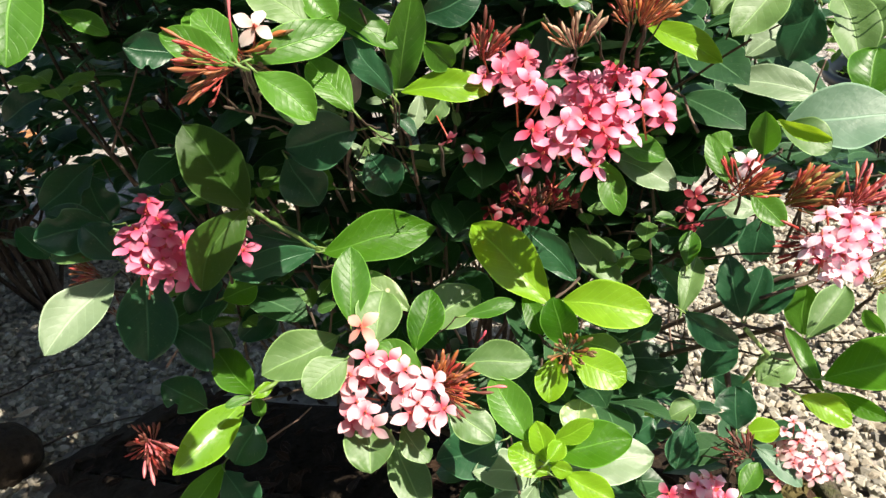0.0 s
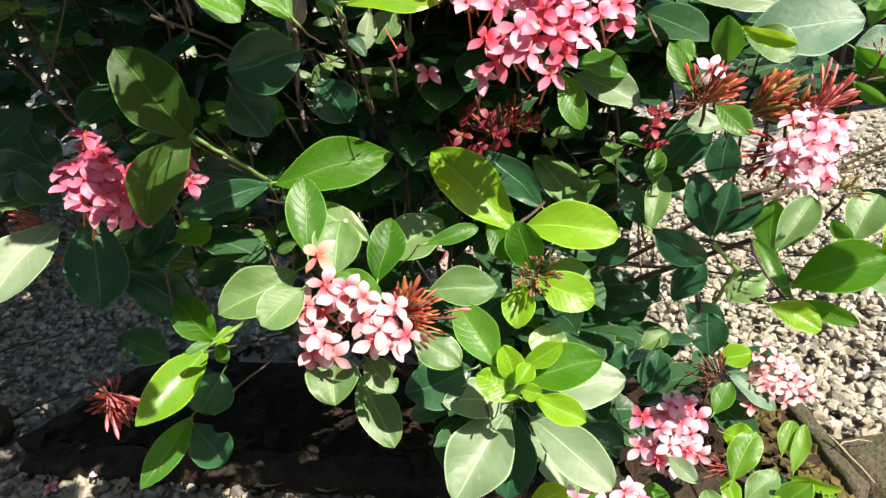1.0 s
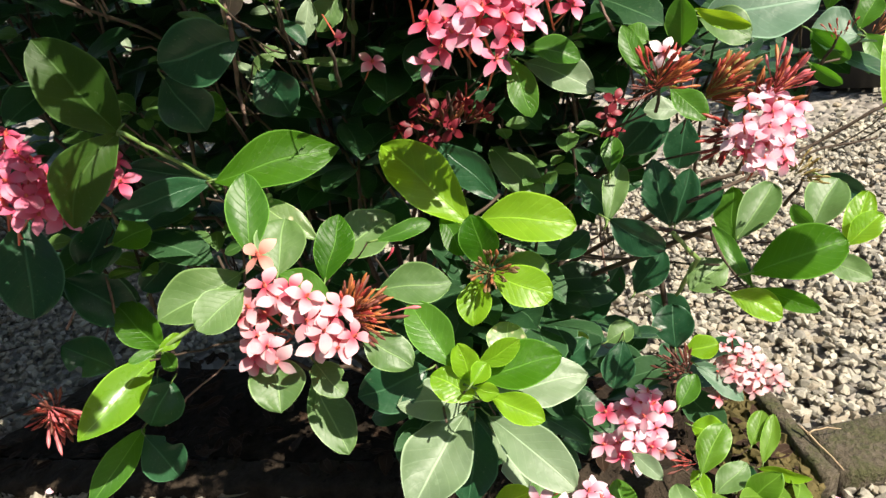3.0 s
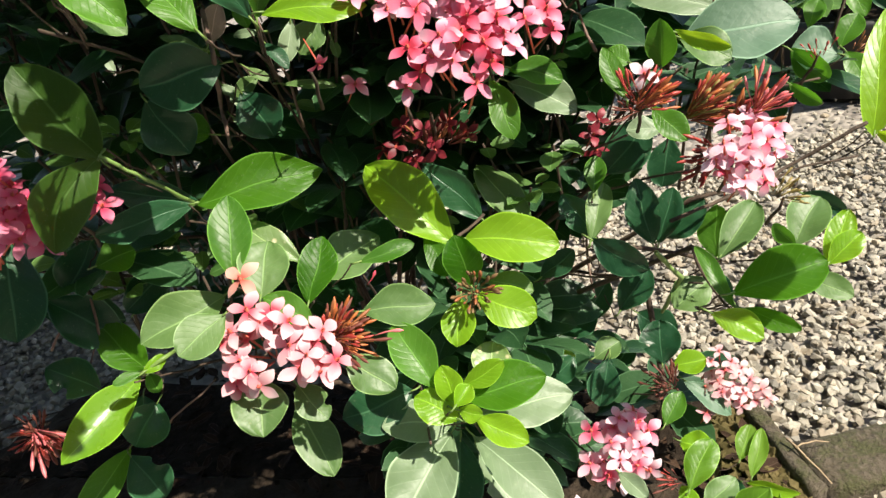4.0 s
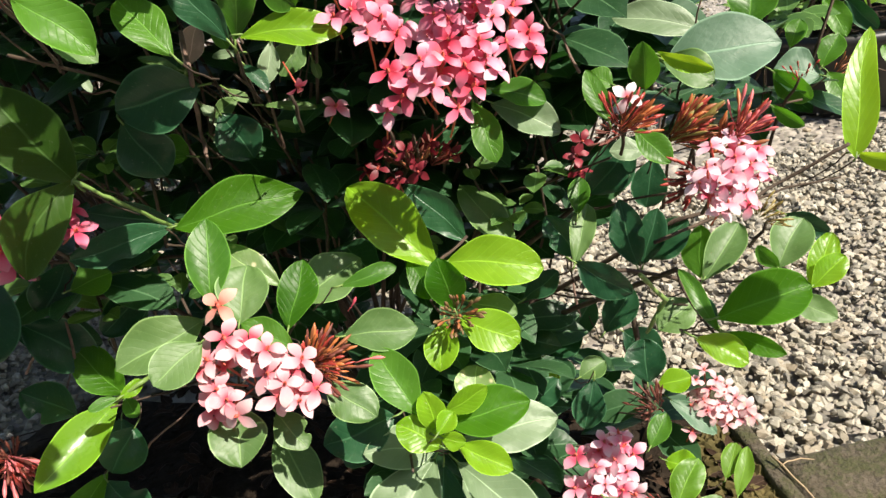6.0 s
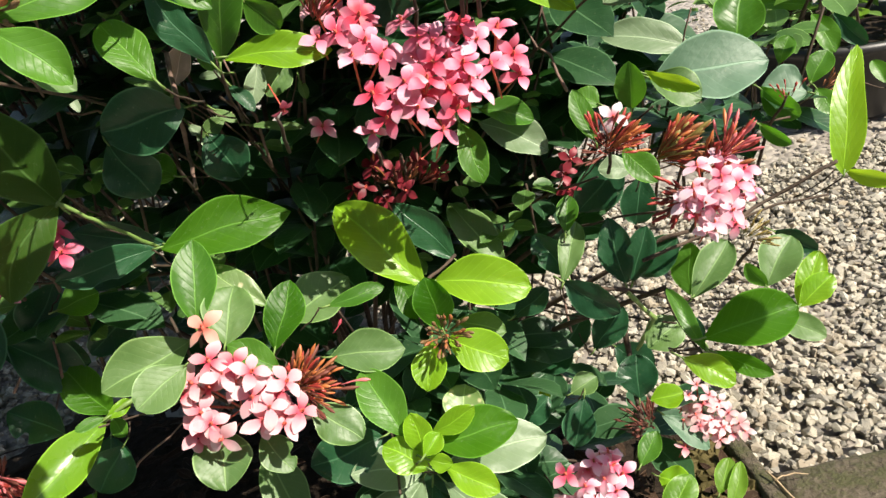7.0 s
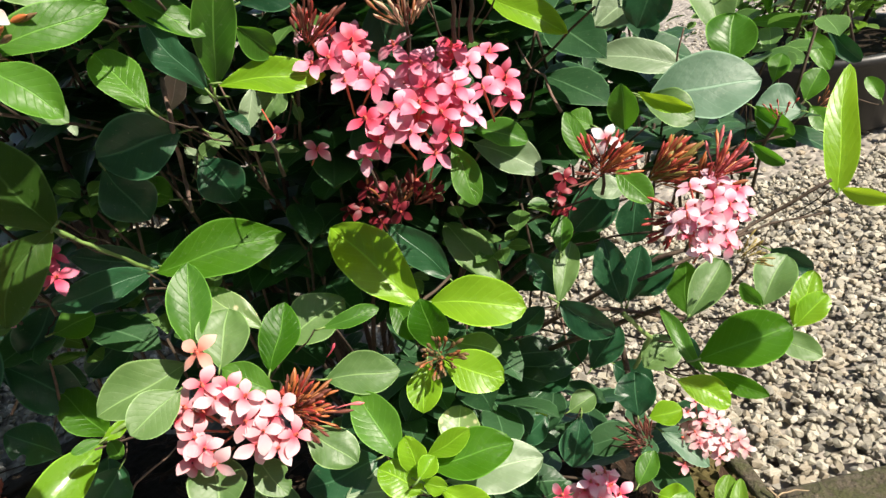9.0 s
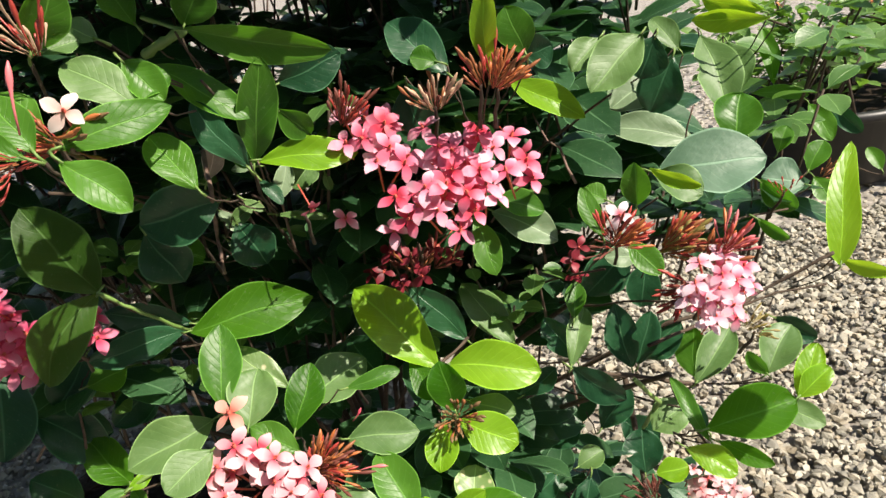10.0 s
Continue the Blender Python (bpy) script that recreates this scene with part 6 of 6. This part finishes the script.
def heart_of_bush(c):
    if open_under(c) or not clear_of(c, LIT) or (c.z < 0.47 and c.x > 0.19) or (c.z < 0.46 and c.x < -0.10 - 0.34 * (c.y - 0.55)):
        return False
    low = ((c.x + 0.14) / 0.42) ** 2 + ((c.y - 0.86) / 0.34) ** 2 + ((c.z - 0.50) / 0.50) ** 2
    top = ((c.x - 0.05) / 0.42) ** 2 + ((c.y - 0.88) / 0.34) ** 2 + ((c.z - 0.74) / 0.40) ** 2
    under = c.z < 0.66 + 2.2 * (c.y - 0.54)
    bare = 0.30 if c.y < 0.85 else 0.16
    return min(low, top) < 1.0 and c.z > bare + max(0.0, -0.20 - c.x) * 2.4 and c.y > 0.56 and under and c.x < (0.24 if c.y < 0.75 else 0.45)


def over_the_front(c):
    """The upper front of the shrub: unseen leaves added to shade its heart."""
    return clear_of(c, LIT) and c.y > 0.35 + 0.45 * max(0.0, c.x - 0.12) and c.z > 0.80


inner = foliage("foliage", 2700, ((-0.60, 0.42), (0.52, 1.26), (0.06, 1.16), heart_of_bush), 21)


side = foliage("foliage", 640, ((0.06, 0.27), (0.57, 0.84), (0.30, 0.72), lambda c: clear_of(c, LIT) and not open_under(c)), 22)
# Branches, canopy, veil and crown out of view, added to block the sun.
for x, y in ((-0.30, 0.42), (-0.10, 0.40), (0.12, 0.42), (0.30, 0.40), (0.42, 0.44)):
    branch((x, y, 0.93), (x * 0.7, 0.86, 0.98), label="arching woody branch added under the unseen upper leaves")
shade_canopy = foliage("foliage", 420, ((-0.40, 0.30), (0.34, 0.68), (0.80, 0.97), over_the_front), 23, sizes=(0.05, 0.08), stalks=False)
shade_veil = foliage("foliage", 280, ((-0.34, 0.40), (0.25, 0.62), (0.82, 0.95), lambda c: clear_of(c, LIT) and not clear_of(c, SHADED)), 27, sizes=(0.030, 0.048), stalks=False)
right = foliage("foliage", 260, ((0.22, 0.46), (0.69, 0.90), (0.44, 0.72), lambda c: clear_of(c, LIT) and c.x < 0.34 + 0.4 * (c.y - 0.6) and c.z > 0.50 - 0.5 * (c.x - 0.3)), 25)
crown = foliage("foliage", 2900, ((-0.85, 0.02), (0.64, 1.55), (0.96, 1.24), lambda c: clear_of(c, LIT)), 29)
# Mostly hidden leaves, added to keep the sun off the bed's soil.
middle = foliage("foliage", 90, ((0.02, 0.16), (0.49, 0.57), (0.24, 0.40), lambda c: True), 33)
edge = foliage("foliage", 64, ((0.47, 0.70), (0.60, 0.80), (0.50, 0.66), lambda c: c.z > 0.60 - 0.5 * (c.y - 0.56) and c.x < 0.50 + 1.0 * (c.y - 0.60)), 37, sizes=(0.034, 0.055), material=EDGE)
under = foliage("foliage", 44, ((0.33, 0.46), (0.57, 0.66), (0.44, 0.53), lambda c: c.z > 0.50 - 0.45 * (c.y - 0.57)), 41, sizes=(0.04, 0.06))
# Pale little leaves, added to stand for flecks of sun in the dark.
fleck_leaves = foliage("foliage", 190, ((-0.24, 0.22), (0.52, 0.61), (0.44, 0.70), lambda c: c.y > 0.55 or c.z > 0.60), 51, sizes=(0.018, 0.034), material=EDGE)
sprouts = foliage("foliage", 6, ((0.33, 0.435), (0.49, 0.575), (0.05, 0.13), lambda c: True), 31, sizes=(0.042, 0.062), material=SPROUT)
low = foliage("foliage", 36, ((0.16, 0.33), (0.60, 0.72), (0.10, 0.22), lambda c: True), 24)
for ob, words in ((shade_canopy, "unseen upper leaves added to shade the heart of the shrub"), (shade_veil, "unseen leaves added along the sun's way to shade single spots"), (inner, "dense inner leaves of the shrub, shade put into their dark colour"), (side, "leaves behind the flower heads, coloured dark for the shade"), (right, "leaves behind the sunlit shoots, coloured dark for the shade"), (low, "shaded low leaves near the soil"), (crown, "unseen upper crown added to shade the gravel on the left"), (middle, "leaves behind the pale rosette, added to shade the soil"), (edge, "sunlit leaves on the outer shoots beside the pot"), (under, "dark leaves below the large grey-green leaf"), (fleck_leaves, "small pale leaves added as sun flecks inside the shrub"), (sprouts, "small yellow-green sprouts at the edge of the bed")):
    ob.parent = bush
    ob.matrix_parent_inverse = Matrix.Translation(-ROOT)
    tagged(ob, words, kind="stuff")


# bare inner twigs
tangle = random.Random(64)
for _ in range(26):
    a = Vector((tangle.uniform(-0.32, 0.36), tangle.uniform(0.54, 0.74), tangle.uniform(0.22, 0.66)))
    d = Vector((tangle.gauss(0, 0.5), tangle.gauss(0, 0.4), tangle.uniform(0.2, 1.0))).normalized()
    pts = bent(a, a + d * tangle.uniform(0.05, 0.12), 0.0, 0.008, 6)
    put("twig", mesh_of(tube(bmesh.new(), pts, [0.0013 - 0.00013 * k for k in range(6)], 6), "twig", [PINK_BARK]), bush, Matrix())


# ---- other plants and pots of the garden ----
def pot(name, place, radius, height, material, label):
    """A flower pot: tapered wall, rolled rim, hollow inside with soil."""
    thing = tagged(new(name), label, "flower pot")
    thing.location = place
    bm = bmesh.new()
    prof = [(0.0, 0.0), (0.72, 0.0), (0.78, 0.03), (0.96, 0.88), (1.03, 0.88), (1.05, 0.94), (1.03, 1.0), (0.97, 1.0), (0.93, 0.94), (0.90, 0.84)]
    rings = [[bm.verts.new((radius * q * math.cos(k * math.pi / 20), radius * q * math.sin(k * math.pi / 20), height * h)) for k in range(40)] for q, h in prof[1:]]
    for a, b in zip(rings, rings[1:]):
        for k in range(40):
            bm.faces.new((a[k], a[(k + 1) % 40], b[(k + 1) % 40], b[k]))
    bm.faces.new(list(reversed(rings[0])))
    part("body", bm, material, thing)
    bm = bmesh.new()
    c = bm.verts.new((0, 0, height * 0.86))
    ring = [bm.verts.new((radius * 0.91 * math.cos(k * math.pi / 12), radius * 0.91 * math.sin(k * math.pi / 12), height * (0.84 + 0.02 * math.sin(k * 2.3)))) for k in range(24)]
    for k in range(24):
        bm.faces.new((c, ring[k], ring[(k + 1) % 24]))
    part("soil", bm, SOIL, thing, "dark potting soil")
    return thing


def shrub(name, foot, reach, height, stems, leaves, seed, label, sizes, material, blossoms=0):
    """A looser plant: forked stems and a crown of separate leaves."""
    thing = tagged(new(name), label, "tree" if "tree" in name else "shrub")
    thing.location = foot
    r = random.Random(seed)
    tips = []
    for k in range(stems):
        a = k * 2.39996 + r.uniform(-0.3, 0.3)
        f = math.sqrt((k + 0.5) / stems)
        end = Vector((reach * f * math.cos(a), reach * f * math.sin(a), height * (1.0 - 0.35 * f * f) * r.uniform(0.7, 1.05)))
        line = bent((0.03 * math.cos(a), 0.03 * math.sin(a), 0), end, 0.05, 0.12, 8)
        part("stem", tube(bmesh.new(), line, [0.007 - 0.0055 * i / 7 for i in range(8)], 5), BARK, thing)
        tips += [line[-1], line[-2], line[-3], line[-4]]
    bm = bmesh.new()
    for k in range(leaves):
        c = tips[k % len(tips)] + Vector((r.gauss(0, 0.05), r.gauss(0, 0.05), r.gauss(0, 0.05)))
        a = r.uniform(0, 6.28)
        d = Vector((math.cos(a), math.sin(a), r.uniform(-0.5, 0.6))).normalized()
        s = r.uniform(*sizes)
        leaf_surface(bm, c, c + d * s, s * r.uniform(0.36, 0.5), (r.uniform(-0.6, 0.6), r.uniform(-0.6, 0.6), 1), 0.06, 0.2, 0.06, 6, 4)
    tagged(part("crown", bm, material, thing), kind="stuff")
    for k in range(blossoms):
        ob = new("flower", BLOOMS["orange"][k % 9])
        ob.parent = thing
        ob.matrix_basis = aimed(tips[(k * 5) % len(tips)] + Vector((r.gauss(0, 0.03), r.gauss(0, 0.03), 0.03)), (r.uniform(-0.5, 0.5), -0.6, 0.8), r.uniform(0, 1.5), 1.1)
    return thing


BACK = leaf_material("leaf_far", (0.070, 0.155, 0.034), (0.175, 0.290, 0.075), (0.24, 0.52, 0.03), 0.30, island=True)
pot("black_pot", (1.38, 1.84, 0), 0.27, 0.22, POT, "black plastic nursery pot with a bright worn rim")
shrub("potted_shrub", (1.40, 1.84, 0.18), 0.50, 0.48, 12, 640, 3, "sunlit leafy shrub growing in a black pot", (0.04, 0.07), BACK, 16)
shrub("potted_shrub", (1.36, 1.80, 0.18), 0.32, 0.24, 10, 460, 19, "low leafy shoots crowding the rim of a black pot", (0.04, 0.07), BACK)
pot("black_pot", (-1.41, 1.98, 0), 0.17, 0.33, POT, "dark plastic pot in deep shade")
pot("clay_pot", (-1.75, 3.04, 0), 0.062, 0.165, CLAY, "weathered orange-brown clay pot half in the sun")
# The shaded shrubs take the inner leaf colour, which has shade in it.
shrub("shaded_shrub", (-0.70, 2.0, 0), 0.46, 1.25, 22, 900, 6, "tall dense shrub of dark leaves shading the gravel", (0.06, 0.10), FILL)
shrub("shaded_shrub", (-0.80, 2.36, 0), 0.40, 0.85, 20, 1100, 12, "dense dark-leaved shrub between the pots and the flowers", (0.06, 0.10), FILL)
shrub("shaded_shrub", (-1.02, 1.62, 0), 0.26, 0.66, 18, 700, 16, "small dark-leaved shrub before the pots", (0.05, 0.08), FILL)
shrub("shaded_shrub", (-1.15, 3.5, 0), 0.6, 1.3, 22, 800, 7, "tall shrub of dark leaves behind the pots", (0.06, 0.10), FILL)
# Out of view on the left, added to block sky light over the gravel.
shrub("shaded_shrub", (-1.42, 0.70, 0), 0.5, 1.5, 24, 1500, 14, "unseen tall shrub added to hold sky light off the gravel", (0.06, 0.10), FILL)
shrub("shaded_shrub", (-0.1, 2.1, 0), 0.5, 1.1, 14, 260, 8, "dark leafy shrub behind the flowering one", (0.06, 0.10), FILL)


# ---- small things on the ground ----
def pebble(name, place, size, seed, material, label):
    r = random.Random(seed)
    bm = bmesh.new()
    bmesh.ops.create_icosphere(bm, subdivisions=4, radius=1.0)
    for v in bm.verts:
        k = 1 + 0.16 * noise.noise(v.co * 1.4 + Vector((seed, 0, 0))) + 0.05 * noise.noise(v.co * 5)
        v.co = Vector((v.co.x * size[0], v.co.y * size[1], v.co.z * size[2])) * k
    ob = tagged(new(name, mesh_of(bm, name, [material])), label, "stone")
    ob.location = place
    return ob


pebble("stone", (-0.80, 0.97, 0.035), (0.075, 0.06, 0.055), 2.0, DARK_SHADED_STONE, "dark rounded mossy stone beside the shaded kerb")


pebble("stone", (2.64, 3.29, 0.07), (0.075, 0.07, 0.10), 5.0, PALE_STONE, "pale rounded stone behind the potted shrub")


def fallen_leaf(place, turn, size, material, label):
    bm = bmesh.new()
    d = Vector((math.cos(turn), math.sin(turn), 0.03))
    leaf_surface(bm, d * -0.5 * size, d * 0.5 * size, size * 0.45, (0.1, 0.05, 1), -0.12, 0.35, 0.12, 10, 6)
    ob = tagged(new("fallen_leaf", mesh_of(bm, "fallen_leaf", [material])), label, "leaf")
    ob.location = place
    return ob


DRY = leaf_material("leaf_dry", (0.38, 0.30, 0.20), (0.55, 0.46, 0.34), (0.5, 0.35, 0.2), 0.15, 0.6)


def straw(points, radius, label):
    ob = tagged(new("twig", mesh_of(tube(bmesh.new(), points, [radius * (1 - 0.5 * i / (len(points) - 1)) for i in range(len(points))], 6), "twig", [STRAW if "dry" in label else BARK])), label, "twig")
    return ob


# ---- litter ----
MOSS = plain_material("moss_on_soil", (0.050, 0.045, 0.016), (0.160, 0.125, 0.055), 60, 0.95, 0.004, 1.0, 0.1)
bank = random.Random(77)
joined_stones("moss", [(0.449 - abs(bank.gauss(0, 0.035)), bank.uniform(0.525, 0.70), bank.uniform(0.018, 0.030), bank.uniform(0.006, 0.013)) for _ in range(420)], "brown-green moss and crumbs of soil inside the kerb", MOSS, "moss")
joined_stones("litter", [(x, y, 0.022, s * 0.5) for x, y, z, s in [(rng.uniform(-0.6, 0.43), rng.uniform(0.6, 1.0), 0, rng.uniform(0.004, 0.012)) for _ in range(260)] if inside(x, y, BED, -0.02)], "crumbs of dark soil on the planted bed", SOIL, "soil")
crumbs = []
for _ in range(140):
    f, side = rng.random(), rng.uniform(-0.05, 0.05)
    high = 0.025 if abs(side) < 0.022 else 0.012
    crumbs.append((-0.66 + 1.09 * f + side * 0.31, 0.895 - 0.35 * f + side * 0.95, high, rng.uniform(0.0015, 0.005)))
joined_stones("litter", crumbs, "crumbs of soil along the kerb, coloured dark for the shade", SOIL, "soil")
litter_bm = bmesh.new()
for _ in range(260):
    f, g = rng.random(), rng.uniform(-0.16, 1.0)
    a, b = Vector(BED[0]).lerp(Vector(BED[1]), f), Vector(BED[3]).lerp(Vector(BED[2]), f)
    q, turn, size = a.lerp(b, g), rng.uniform(0, 6.28), rng.uniform(0.012, 0.045)
    d = Vector((math.cos(turn), math.sin(turn), rng.uniform(-0.15, 0.3))) * size
    c = Vector((q.x, q.y, 0.034))
    leaf_surface(litter_bm, c - d * 0.5, c + d * 0.5, size * rng.uniform(0.3, 0.5), (rng.uniform(-0.4, 0.4), rng.uniform(-0.4, 0.4), 1), rng.uniform(-0.2, 0.15), 0.3, 0.2, 5, 4)
# Brown leaf bits, their colour lowered to stand for the bed's shade.
BROWN = leaf_material("leaf_litter_dark", (0.014, 0.008, 0.005), (0.055, 0.031, 0.018), (0.06, 0.03, 0.015), 0.05, 0.8, island=True, sheen=0.15)
tagged(new("leaf_litter", mesh_of(litter_bm, "leaf_litter", [BROWN])), "brown leaf litter on the shaded soil, darkened in place of shade", "litter", kind="stuff")
straw(bent((0.462, 0.582, 0.052), (0.512, 0.592, 0.036), 0.006, 0.004, 6), 0.0009, "pale dry straw lying over the kerb")
straw(bent((0.462, 0.60, 0.05), (0.478, 0.535, 0.036), 0.004, 0.003, 5), 0.0014, "dry bent stalk in the joint of the kerbs")
straw(bent((-0.78, 0.99, 0.012), (-0.56, 1.06, 0.016), 0.012, 0.01, 7), 0.0024, "thin brown twig on shaded gravel")
straw(bent((-0.95, 1.18, 0.012), (-0.76, 1.27, 0.014), 0.012, 0.01, 7), 0.0026, "thin brown twig on shaded gravel")
fallen_leaf((-0.246, 0.741, 0.014), 0.3, 0.06, DRY, "pale dry fallen leaf on gravel")
fallen_leaf((-0.172, 0.712, 0.012), -0.4, 0.05, DRY, "pale dry fallen leaf on gravel")
fallen_leaf((-0.484, 0.793, 0.012), 1.2, 0.035, DRY, "pale dry fallen leaf on gravel")
fallen_leaf((-0.83, 1.12, 0.014), 0.5, 0.05, DRY, "tan dry fallen leaf on shaded gravel")
for k, (x, y) in enumerate(((-0.529, 0.828), (-0.391, 0.839), (-0.60, 0.815), (0.46, 0.505))):
    ob = tagged(new("fallen_flower", BLOOMS["pink"][k]), "withered dark pink flower dropped on gravel", "flower", "fallen flowers")
    ob.matrix_basis = aimed((x, y, 0.016), (0.2, -0.5, 0.8), k, 1.15)


# ---- single stones of the gravel ----
PEBBLES = []
for co, tri in SHAPES:
    me = bpy.data.meshes.new("stone")
    me.from_pydata(co.tolist(), [], tri.tolist())
    me.materials.append(STONE)
    PEBBLES.append(me)
stones_rng = random.Random(77)
for k in range(300):
    ob = new("stone", PEBBLES[k % len(PEBBLES)])
    ob.parent = ground
    place = Matrix.Translation((stones_rng.uniform(0.505, 0.80), stones_rng.uniform(0.64, 0.86), stones_rng.uniform(-0.001, 0.003)))
    turn = Euler((stones_rng.uniform(-0.5, 0.5), stones_rng.uniform(-0.5, 0.5), stones_rng.uniform(0, 6.28))).to_matrix().to_4x4()
    ob.matrix_basis = place @ turn @ Matrix.Scale(stones_rng.uniform(0.005, 0.0108), 4)
